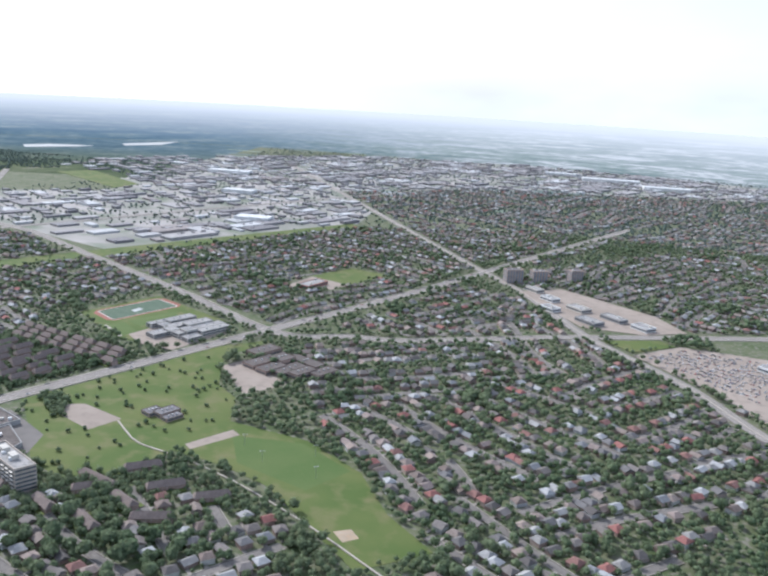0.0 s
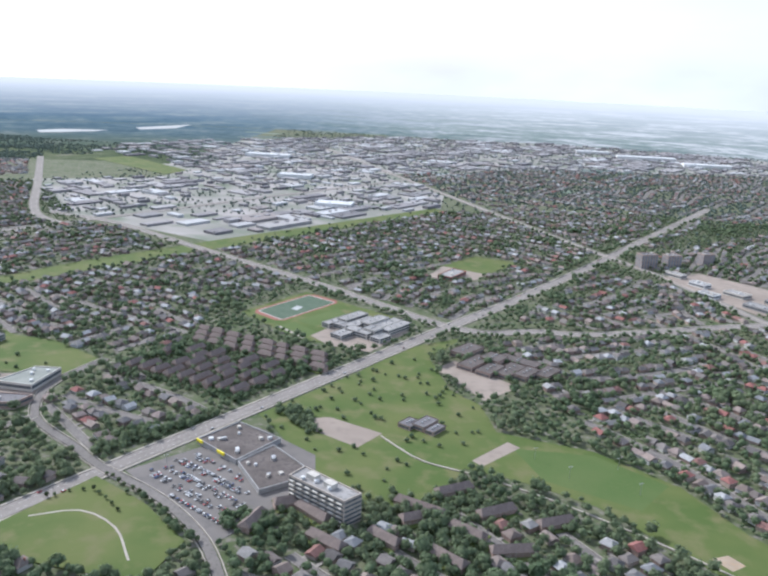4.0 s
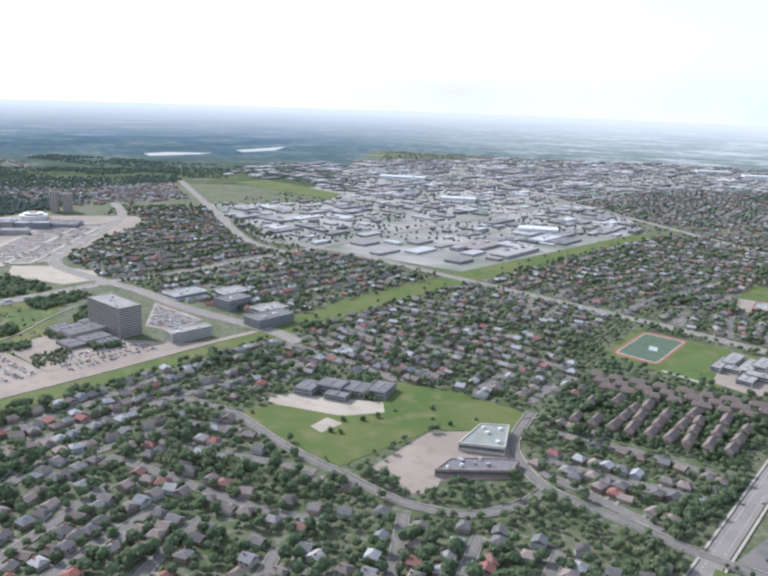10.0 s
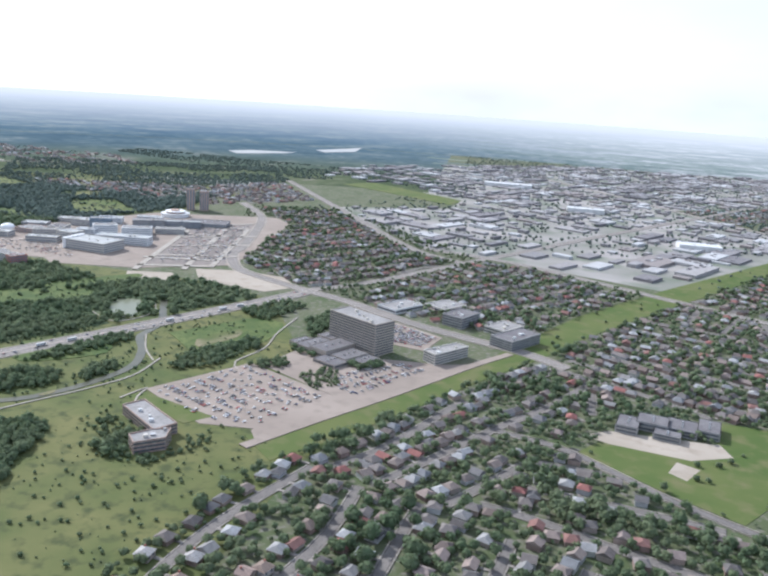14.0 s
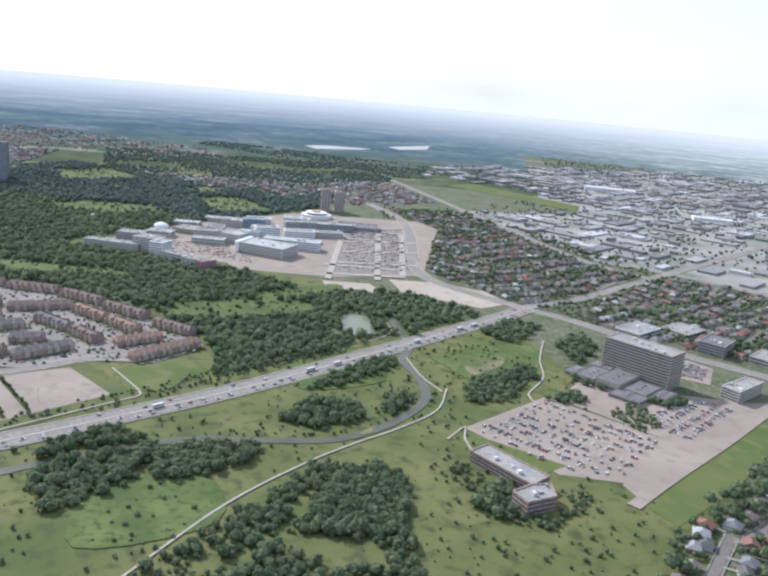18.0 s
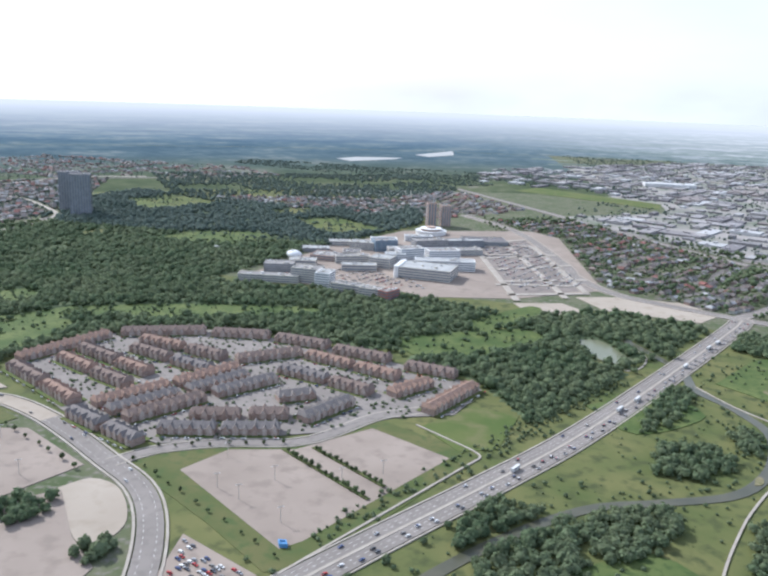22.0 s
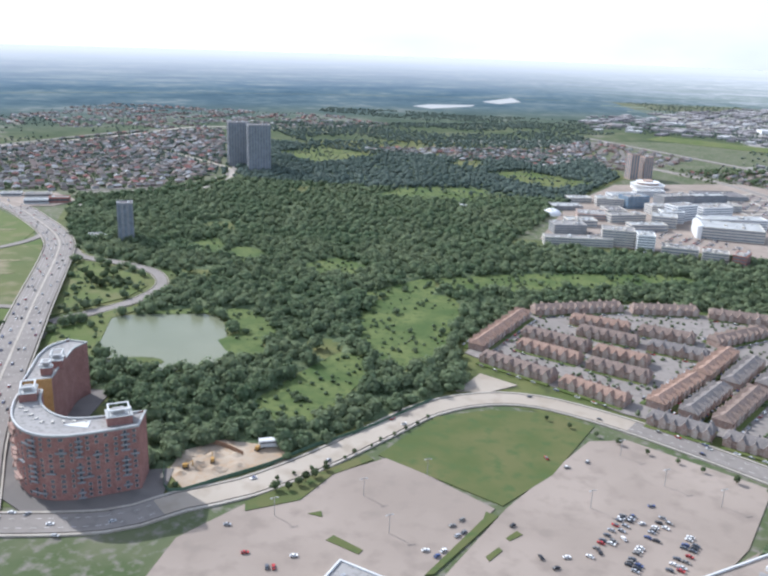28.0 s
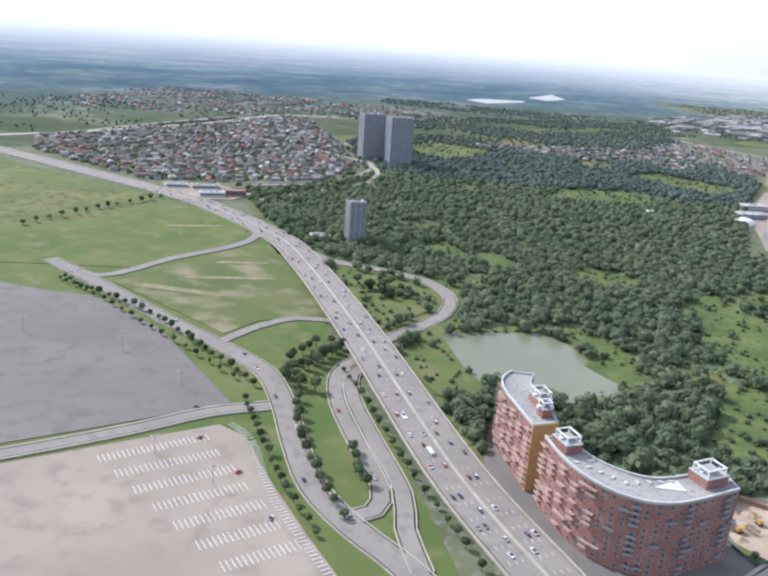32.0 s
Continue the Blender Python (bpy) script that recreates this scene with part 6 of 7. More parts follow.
def tree_thing(x, y, r, kit, rnd, label):
    ob = new("tree", None)
    ob.matrix_basis = Matrix.Translation((x, y, 0.05)) @ Matrix.Rotation(rnd.uniform(0, 6.28), 4, "Z") @ Matrix.Diagonal((r, r, r * rnd.uniform(0.9, 1.25), 1))
    tagged(ob, label, "tree", group="trees")
    k = rnd.randrange(len(kit))
    part("trunk", TRUNK, ob)
    part("crown", kit[k], ob)
    return ob


def trunk_mesh():
    b = Build()
    for a0, a1, r0, r1 in (((0, 0, -0.1), (0.03, 0.02, 0.9), 0.11, 0.07), ((0.02, 0.02, 0.7), (0.35, 0.1, 1.25), 0.05, 0.025), ((0.02, 0.02, 0.6), (-0.25, -0.25, 1.2), 0.05, 0.025), ((0.02, 0.0, 0.8), (0.0, 0.3, 1.4), 0.045, 0.02)):
        p, q = Vector(a0), Vector(a1)
        v = [p + Vector((math.cos(k * 1.257), math.sin(k * 1.257), 0)) * r0 for k in range(5)] + [q + Vector((math.cos(k * 1.257), math.sin(k * 1.257), 0)) * r1 for k in range(5)]
        b.add(v, [(k, (k + 1) % 5, 5 + (k + 1) % 5, 5 + k) for k in range(5)])
    return b.mesh("trunk", M["bark"])


TRUNK = trunk_mesh()
CROWN_ME = [mesh("crown", [(x, y, z + 1.35) for x, y, z in v], tri.tolist() + four.tolist(), M["leaf"]) for v, tri, four in CROWNS]


def thick(x, y, density, seed):
    """How closed the trees stand, 0 to 1; the valley wood is nearly closed."""
    bias, steep = (0.62, 3.2) if seed == 31 else (0.40, 2.6)
    return max(0.0, min(1.0, (noise.noise(Vector((x * density, y * density, seed))) + bias) * steep))


def undergrowth(ring, step, density, seed):
    """A low uneven thicket under the trees, sloping down to the grass at its edge."""
    xs, ys = [q[0] for q in ring], [q[1] for q in ring]
    nx, ny = int((max(xs) - min(xs)) / step), int((max(ys) - min(ys)) / step)
    gx, gy = np.meshgrid(min(xs) + (np.arange(nx) + 0.5) * step, min(ys) + (np.arange(ny) + 0.5) * step, indexing="ij")
    on = inside(ring, gx, gy)
    for i, j in zip(*np.nonzero(on)):
        on[i, j] = cover(gx[i, j], gy[i, j]) == FREE and thick(gx[i, j], gy[i, j], density, seed) > 0.3
    index, v, f = {}, [], []
    for i, j in zip(*np.nonzero(on)):
        face = []
        for a, b in ((0, 0), (1, 0), (1, 1), (0, 1)):
            key = (i + a, j + b)
            if key not in index:
                x, y = min(xs) + key[0] * step, min(ys) + key[1] * step
                full = all(0 <= key[0] - p < nx and 0 <= key[1] - q < ny and on[key[0] - p, key[1] - q] for p in (0, 1) for q in (0, 1))
                h = 1.0 + 0.9 * noise.noise(Vector((x * 0.11, y * 0.11, 2))) + 0.5 * noise.noise(Vector((x * 0.4, y * 0.4, 5)))
                index[key] = len(v)
                v.append((x + 0.9 * noise.noise(Vector((x, y, 1.5))), y + 0.9 * noise.noise(Vector((x, y, 8.5))), max(0.4, h) if full else 0.04))
            face.append(index[key])
        f.append(tuple(face))
    return v, f


def scatter(ring, spacing, keep, allow, seed, rlo, rhi, pull=0.0, density=None):
    """Trees on a jittered grid inside a ring where the plan allows."""
    r = random.Random(seed)
    xs, ys = [q[0] for q in ring], [q[1] for q in ring]
    nx, ny = int((max(xs) - min(xs)) / spacing) + 1, int((max(ys) - min(ys)) / spacing) + 1
    gx, gy = np.meshgrid(min(xs) + np.arange(nx) * spacing, min(ys) + np.arange(ny) * spacing, indexing="ij")
    ok = inside(ring, gx, gy)
    out = []
    for i, j in zip(*np.nonzero(ok)):
        x, y = gx[i, j] + r.uniform(-0.5, 0.5) * spacing, gy[i, j] + r.uniform(-0.5, 0.5) * spacing
        p = keep if density is None else keep * thick(x, y, density, seed)
        if r.random() < p and cover(x, y) in allow:
            out.append((x, y, r.uniform(rlo, rhi)))
    return out


GROVES = [[(-758, 234), (-748, 248), (-738, 249), (-729, 230), (-728, 205), (-757, 195)], [(-797, 281), (-790, 298), (-770, 302), (-766, 281), (-781, 268), (-794, 269)], [(-860, 206), (-852, 229), (-838, 231), (-821, 224), (-819, 198), (-827, 171), (-848, 186)],
          [(-822, 216), (-817, 233), (-800, 249), (-789, 238), (-796, 217), (-811, 204)], [(-765, 312), (-758, 325), (-750, 319), (-749, 301), (-760, 296)], [(-734, 351), (-714, 389), (-703, 387), (-710, 344), (-727, 327)], [(-700, 440), (-689, 472), (-676, 450), (-684, 411)],
          [(-696, 352), (-684, 368), (-676, 362), (-688, 348)], [(-710, 240), (-700, 258), (-690, 242), (-700, 232)], [(-800, 300), (-790, 350), (-776, 372), (-772, 360), (-785, 320)], [(-745, 440), (-730, 480), (-712, 470), (-722, 430)], [(-334, 258), (-303, 310), (-307, 313), (-339, 261)],
          [(-348, 222), (-332, 244), (-337, 248), (-354, 228)], [(-281, 337), (-268, 334), (-250, 314), (-256, 308), (-275, 325)], [(-262, 234), (-256, 243), (-248, 238), (-256, 224)], [(-1002, 172), (-994, 186), (-984, 188), (-980, 180), (-990, 170)], [(-960, 165), (-954, 172), (-948, 168), (-952, 158)], [(-690, 395), (-672, 392), (-664, 378), (-684, 382)], [(-650, 375), (-640, 388), (-630, 382), (-642, 368)]]
near_trees, mass = [], Mass()
TOWN = [(-660, 130), (-640, 255), (-300, 925), (-90, 1020), (250, 1000), (250, 400), (-20, 120)]
for ring, sp, keep, dens in (([(-660, 130), (-640, 255), (-560, 425), (-460, 630), (-216, 490), (-350, 180), (-345, 130)], 3.8, 0.74, None), ([(-345, 130), (-216, 490), (70, 615), (130, 400), (-20, 120)], 3.45, 0.84, None),
                             ([(-460, 640), (-300, 925), (-90, 1020), (250, 1000), (160, 660), (-216, 500)], 4.0, 0.78, None), ([(-735, 515), (-560, 465), (-480, 640), (-640, 700), (-830, 900), (-940, 860), (-840, 600)], 4.0, 0.72, None)):
    got = scatter(ring, sp, keep, (FREE,), 21, 0.8, 2.6, density=dens)
    for x, y, r in got:
        near_trees.append((x, y, r * (0.90 + 1.0 * max(0.0, noise.noise(Vector((x * 0.025, y * 0.025, 9)))))))
wood = []
WOOD = [(-1330, 400), (-1262, 290), (-1195, 160), (-1146, 168), (-1080, 262), (-1090, 300), (-1060, 360), (-1010, 385), (-930, 372), (-870, 345), (-840, 300), (-750, 480), (-800, 498), (-870, 470), (-930, 488), (-1080, 480), (-1060, 560), (-1040, 640), (-990, 790), (-1010, 900), (-1200, 850), (-1380, 900), (-1390, 800), (-1335, 640), (-1365, 545), (-1400, 520)]
tagged(new("undergrowth", mesh("undergrowth", *undergrowth(WOOD, 3.0, 0.018, 31), M["thicket"])), "dense low undergrowth beneath the valley trees", "undergrowth", kind="stuff")
wood += scatter(WOOD, 3.9, 0.97, (FREE,), 31, 1.5, 3.5, density=0.018)
wood += scatter(WOOD, 4.6, 0.5, (FREE,), 32, 0.5, 1.3)
wood += scatter(WOOD, 15.0, 0.6, (FREE,), 131, 3.2, 4.4, density=0.02)
for k, ring in enumerate(GROVES):
    wood += scatter(ring, 2.9, 0.95, (FREE, OPEN, PAVED), 50 + k, 1.3, 2.8)
for k in range(16):
    a = k * 0.4
    wood.append((-1259 + 9 * math.cos(a * 2.3) * (k % 4) / 4, 333 + 11 * math.sin(a * 2.3) * (k % 4) / 4, 1.6 + 0.1 * (k % 7)))
wood += scatter([(-930, 120), (-845, 262), (-760, 440), (-690, 400), (-640, 330), (-660, 120)], 3.6, 0.34, (FREE, OPEN), 33, 0.25, 1.2, density=0.03)
wood += scatter([(-667, 348), (-655, 370), (-642, 343), (-654, 333)], 2.6, 0.85, (FREE, OPEN, PAVED), 61, 0.9, 1.6)
wood += scatter([(-725, 262), (-716, 268), (-696, 244), (-680, 240), (-676, 262), (-668, 262), (-680, 230), (-700, 232)], 2.6, 0.8, (FREE, OPEN), 62, 0.9, 1.7)
wood += scatter([(-765, 245), (-742, 246), (-724, 212), (-711, 186), (-720, 150), (-790, 150)], 2.6, 0.9, (FREE, OPEN), 63, 0.7, 2.4, density=0.055)
wood += scatter([(-790, 200), (-740, 250), (-700, 240), (-640, 250), (-632, 150), (-790, 150)], 5.5, 0.1, (FREE, OPEN), 64, 0.3, 1.1, density=0.03)
wood += scatter([(-930, 150), (-885, 160), (-838, 245), (-800, 320), (-812, 330), (-880, 230)], 3.2, 0.3, (FREE,), 34, 0.7, 1.7)
wood += scatter([(-893, 186), (-842, 286), (-800, 365), (-810, 372), (-852, 290), (-900, 196)], 2.6, 0.75, (FREE, OPEN), 41, 0.5, 1.2)
wood += scatter([(-1450, 1330), (-1000, 1180), (-900, 1260), (-740, 1150), (-760, 1400), (-1450, 1420)], 6.0, 0.7, (FREE,), 35, 1.5, 2.8, density=0.012)
wood += scatter([(-1300, 850), (-1000, 820), (-1010, 1140), (-1100, 1300), (-1480, 1100)], 5.4, 0.75, (FREE,), 36, 1.6, 3.2, density=0.012)
wood += scatter([(-900, 860), (-640, 700), (-300, 950), (300, 1000), (400, 2000), (-900, 2000), (-740, 1250)], 7.5, 0.42, (FREE,), 37, 1.2, 2.6, density=0.02)
wood += scatter([(-1085, 292), (-1066, 350), (-1016, 377), (-937, 366), (-873, 340), (-866, 333), (-873, 300), (-905, 285), (-918, 266), (-974, 236), (-1026, 252)], 3.4, 0.5, (PAVED,), 42, 0.5, 1.15)
wood += scatter([(-1640, 665), (-1600, 770), (-1555, 915), (-1480, 990), (-1395, 800), (-1345, 650), (-1360, 575), (-1400, 545), (-1470, 520), (-1600, 590)], 3.8, 0.9, (FREE,), 48, 1.0, 2.1)
wood += scatter([(-380, 350), (-370, 425), (-270, 405), (-300, 330)], 2.4, 0.85, (FREE,), 43, 0.9, 1.9)
wood += scatter([(-265, 222), (-245, 262), (-180, 292), (-90, 250), (-100, 225)], 3.0, 0.75, (FREE, OPEN), 143, 0.9, 2.2, density=0.03)
wood += scatter([(-120, 790), (0, 1000), (150, 1000), (60, 640), (-60, 700)], 8.0, 0.3, (FREE,), 44, 1.5, 2.5)
wood += scatter(WOOD, 2.8, 0.34, (OPEN,), 46, 0.3, 1.3, density=0.05)
wood += scatter(WOOD, 6.0, 0.14, (OPEN,), 47, 1.2, 2.4, density=0.02)
wood += scatter([(-1800, 900), (-1560, 930), (-1440, 1040), (-1290, 1160), (-1010, 1000), (-1000, 900), (-1060, 830), (-1280, 870), (-1400, 1260), (-1800, 1260)], 9.5, 0.4, (FREE,), 71, 1.1, 2.2)
wood += scatter([(-1900, 620), (-1640, 680), (-1560, 930), (-1800, 1000), (-1900, 900)], 9.0, 0.4, (FREE,), 72, 1.2, 2.4, density=0.01)
wood += scatter([p for p in sides(creek_line, 5.5)] + [p for p in sides(creek_line, -5.5)][::-1], 2.6, 0.5, (FREE, OPEN), 81, 0.4, 1.2)
wood += scatter([(-300, 1040), (-80, 1010), (250, 1000), (420, 1250), (330, 1640), (0, 1520), (-250, 1420), (-430, 1230)], 8.0, 0.75, (FREE,), 73, 1.6, 3.2)
wood += scatter([(-340, 254), (-301, 313), (-309, 319), (-349, 262)], 3.0, 0.9, (FREE, HOUSE), 144, 1.5, 2.5)
wood += scatter(HYDRO, 9.0, 0.16, (OPEN,), 38, 1.0, 2.0)
wood += scatter([(-285, 322), (-255, 392), (-210, 470), (-180, 380), (-174, 340), (-215, 262), (-272, 310)], 6.5, 0.28, (OPEN,), 39, 0.9, 1.7)
wood += scatter([(-525, 315), (-463, 345), (-440, 379), (-393, 360), (-433, 327), (-487, 290)], 6.0, 0.10, (OPEN,), 40, 1.0, 1.9)
near_trees.sort(key=lambda q: q[1] + 0.15 * abs(q[0] + 420))
rnd = random.Random(8)
for x, y, r in near_trees[:150]:
    tree_thing(x, y, r, CROWN_ME, rnd, "leafy broad-crowned garden tree between houses")
for x, y, r in near_trees[150:]:
    mass.put(CROWNS if y < 235 else MID if y < 300 else LOW if y < 430 else FAR if y < 560 else TINY, x, y, r * 1.15, r, rnd)
tagged(new("garden_trees", mass.done("garden_trees", M["leaf_s"])), "dense leafy trees among the suburban houses", "trees", kind="stuff")
# past 640 m the crowns take the leaf colour with painted haze
for name, lo, hi, material, label in (("woodland", 0, 640, "leaf_s", "dense dark green woodland of the valley"), ("distant_woodland", 640, 1000, "leaf_haze", "hazy distant woods and tree belts"), ("far_woodland", 1000, 9000, "leaf_haze", "woods far off beyond the houses")):
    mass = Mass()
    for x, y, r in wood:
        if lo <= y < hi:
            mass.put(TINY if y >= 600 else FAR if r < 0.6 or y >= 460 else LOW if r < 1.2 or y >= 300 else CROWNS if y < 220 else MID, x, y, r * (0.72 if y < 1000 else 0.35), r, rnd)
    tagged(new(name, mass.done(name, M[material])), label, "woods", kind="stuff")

# ---- avenue trees that stand singly ----
AVENUES = [([(-318, 248), (-292, 235), (-264, 217)], 15, 1.0), ([(-330, 226), (-318, 236), (-300, 226)], 9, 0.9), ([(-1466, 372), (-1446, 435), (-1433, 466)], 13, 1.5), ([(-1400, 296), (-1349, 272), (-1310, 241), (-1289, 223)], 26, 1.2), ([(-1288, 212), (-1278, 194), (-1262, 168), (-1250, 152)], 16, 1.1), ([(-1284, 245), (-1279, 262), (-1270, 262), (-1276, 240)], 12, 1.7), ([(-1250, 190), (-1246, 180), (-1243, 176)], 5, 1.5), ([(-926, 245), (-890, 221)], 14, 0.95), ([(-916, 250), (-887, 231)], 13, 0.85), ([(-975, 222), (-905, 180)], 11, 0.75), ([(-972, 234), (-930, 251)], 8, 0.7), ([(-1400, 300), (-1297, 226)], 18, 1.0), ([(-1278, 232), (-1264, 190), (-1246, 160)], 16, 1.4),
           ([(-1270, 262), (-1282, 232), (-1270, 225)], 12, 1.8), ([(-1264, 243), (-1232, 183), (-1213, 150)], 18, 1.1), ([(-1052, 240), (-990, 210)], 9, 0.9), ([(-1125, 182), (-1112, 196), (-1100, 214), (-1090, 231)], 12, 0.7), ([(-1123.5, 176), (-1119, 179), (-1113, 190)], 6, 1.2), ([(-1255, 330), (-1270, 345), (-1262, 325), (-1280, 340)], 10, 2.0)]
for pts, n, r in AVENUES:
    line = smooth(pts, 1.5)
    for k in range(n):
        x, y = line[int(k * (len(line) - 1) / (n - 1))]
        tree_thing(x + rnd.uniform(-0.5, 0.5), y + rnd.uniform(-0.5, 0.5), r * rnd.uniform(0.8, 1.25), CROWN_ME, rnd, "young roadside tree in a planted row")


# ---- cars ----
def car_kit():
    body, cab, wheel = Build(), Build(), []
    body.add([(-0.95, -0.38, .16), (0.95, -0.38, .16), (0.95, 0.38, .16), (-0.95, 0.38, .16), (-0.97, -0.4, .40), (0.97, -0.4, .36), (0.97, 0.4, .36), (-0.97, 0.4, .40)], [(3, 2, 1, 0), (0, 1, 5, 4), (1, 2, 6, 5), (2, 3, 7, 6), (3, 0, 4, 7), (4, 5, 6, 7)])
    body.add([(-0.5, -0.31, .60), (0.2, -0.31, .60), (0.2, 0.31, .60), (-0.5, 0.31, .60), (-0.5, -0.31, .63), (0.2, -0.31, .63), (0.2, 0.31, .63), (-0.5, 0.31, .63)], [(3, 2, 1, 0), (0, 1, 5, 4), (1, 2, 6, 5), (2, 3, 7, 6), (3, 0, 4, 7), (4, 5, 6, 7)])
    cab.add([(-0.8, -0.36, .38), (0.5, -0.36, .38), (0.5, 0.36, .38), (-0.8, 0.36, .38), (-0.5, -0.31, .60), (0.2, -0.31, .60), (0.2, 0.31, .60), (-0.5, 0.31, .60)], [(0, 1, 5, 4), (1, 2, 6, 5), (2, 3, 7, 6), (3, 0, 4, 7)])
    for x in (-0.6, 0.6):
        for y in (-0.36, 0.36):
            ring = [(x + 0.15 * math.cos(k * 0.785), 0.15 + 0.15 * math.sin(k * 0.785)) for k in range(8)]
            wheel.append(Build())
            wheel[-1].add([(a, y - 0.07, z) for a, z in ring] + [(a, y + 0.07, z) for a, z in ring], [tuple(range(8)), tuple(range(15, 7, -1))] + [(k, 8 + k, 8 + (k + 1) % 8, (k + 1) % 8) for k in range(8)])
    return body, cab, wheel


CAR = car_kit()
CAR_ME = [("body", CAR[0].mesh("body", M["car"])), ("glazing", CAR[1].mesh("glazing", M["carglass"]))] + [("wheel", w.mesh("wheel", M["tyre"])) for w in CAR[2]]
spots = []


def car(x, y, z, turn):
    spots.append((x, y, z, turn))


def traffic(line, offs, gap, z, seed, t0=0.0, t1=1.0):
    r = random.Random(seed)
    for off in offs:
        s = sides(line, off)
        acc = r.uniform(0, gap)
        n = len(s)
        for i in range(int(t0 * (n - 1)), int(t1 * (n - 1))):
            a, b = Vector(s[i]), Vector(s[i + 1])
            L = (b - a).length
            acc -= L
            if acc <= 0:
                p = (a + b) / 2
                d = b - a
                car(p.x, p.y, z(i / (n - 1)) if callable(z) else z, math.atan2(d.y, d.x) + (math.pi if off > 0 else 0))
                acc = r.uniform(0.4, 1.6) * gap


traffic(HWY4, (-4.6, -2.6), 7, 0.46, 3)
traffic(HWY4, (2.4, 4.4), 40, 0.46, 4)
traffic(HW6, (-6, -4, -2), 22, lambda s: 0.48 + 3.2 * math.exp(-((s - 0.25) / 0.11) ** 2), 5, 0, 0.6)
traffic(HW6, (2, 4, 6), 17, lambda s: 0.48 + 3.2 * math.exp(-((s - 0.25) / 0.11) ** 2), 6, 0, 0.6)
traffic(ROAD1, (-3, 3), 60, 0.42, 7, 0, 0.6)
traffic(ART5, (-2.5, 2.5), 55, 0.46, 8)
traffic(R7, (-1.6, 1.6), 45, 0.48, 9)
traffic(R7B, (1.0,), 40, 0.5, 10)


def parked(ring, turn, rows, pitch, fill, seed):
    """Cars in double rows within a ring."""
    r = random.Random(seed)
    xs, ys = [q[0] for q in ring], [q[1] for q in ring]
    mx, my = sum(xs) / len(xs), sum(ys) / len(ys)
    rad = max(max(xs) - min(xs), max(ys) - min(ys))
    c, s = math.cos(turn), math.sin(turn)
    w = -rad
    while w < rad:
        for side in (-1.1, 1.1):
            u = -rad
            while u < rad:
                x, y = mx + u * c - (w + side) * s, my + u * s + (w + side) * c
                if inside(ring, np.array([x]), np.array([y]))[0] and r.random() < fill and cover(x, y) != BUILT:
                    car(x, y, 0.34, turn + math.pi / 2 * (1 if side > 0 else -1) + r.uniform(-0.04, 0.04))
                u += pitch
        w += rows


for k, (x0, y0, x1, y1, c) in enumerate(ROWS):
    traffic(smooth([(x0, y0), (x1, y1)], 2.0), (-6.6, 6.6), 5.0, 0.55, 200 + k)
parked([(-308, 252), (-294, 278), (-274, 268), (-256, 256), (-262, 228)], V, 7.0, 1.3, 0.45, 2)
parked([(-1046, 166), (-1034, 188), (-1022, 190), (-1011, 178), (-1024, 162)], U, 8.5, 1.4, 0.5, 3)
parked([(-720, 300), (-697, 350), (-645, 327), (-660, 284), (-682, 279)], V, 7.6, 1.5, 0.34, 4)
parked([(-648, 356), (-632, 390), (-608, 390), (-627, 337), (-640, 336)], U, 6.5, 1.5, 0.4, 14)
parked([(-660, 470), (-616, 446), (-620, 424), (-640, 426)], V, 5.0, 1.5, 0.7, 5)
parked([(30, 545), (58, 575), (130, 565), (140, 440), (75, 500)], V, 7.0, 1.5, 0.5, 12)
parked([(-1040, 520), (-1000, 560), (-945, 540), (-930, 515), (-1000, 516)], U, 8.0, 1.6, 0.35, 13)
parked([(-915, 690), (-880, 735), (-822, 570), (-868, 535)], U, 9.0, 1.6, 0.3, 14)
parked([(-933, 180), (-908, 168), (-896, 152), (-926, 152)], U, 6.0, 1.4, 0.5, 6)
for x, y, a in ((-1023.9, 194.9, 0.3), (-1027.2, 185.4, 0.4), (-1032.4, 177.3, 2), (-1038.6, 170, 1.9), (-1046.5, 165.9, 0.4), (-1049, 161, 0.6), (-1052.6, 164.3, 2), (-1072.9, 175.3, 1), (-1071.8, 169.8, 1), (-1073.2, 168, 1), (-1075.8, 161, 1), (-1077, 158.5, 1), (-1121.6, 148.3, 0.4), (-1114.7, 144.4, 1.9), (-1113.2, 144.8, 1.9), (-1188, 147, 0.3), (-1184, 149, 0.2), (-1180, 149.5, 1.2), (-1172, 147, 0.3), (-1168, 143, 0.1), (-1158, 152, 0.7), (-1080, 160, 0.5), (-1075, 172, 0.6), (-1060, 176, 1), (-1052, 214, 2), (-1046, 210, 0.3), (-1040, 215, 1.2), (-1130, 158, 0.2), (-1110, 150, 0.4), (-1300, 203, 0.2), (-1292, 186, 1.0), (-1276, 172, 0.8), (-1262, 155, 1.4)):
    car(x, y, 0.34, a)
spots.sort(key=lambda q: q[1] + 0.2 * abs(q[0] + 900))
for x, y, z, a in spots[:200]:
    ob = new("car", None)
    ob.matrix_basis = Matrix.Translation((x, y, z)) @ Matrix.Rotation(a, 4, "Z")
    tagged(ob, "small passenger car on the asphalt", "car", group="cars")
    for name, me in CAR_ME:
        part(name, me, ob)
crowd = [Build(), Build()]
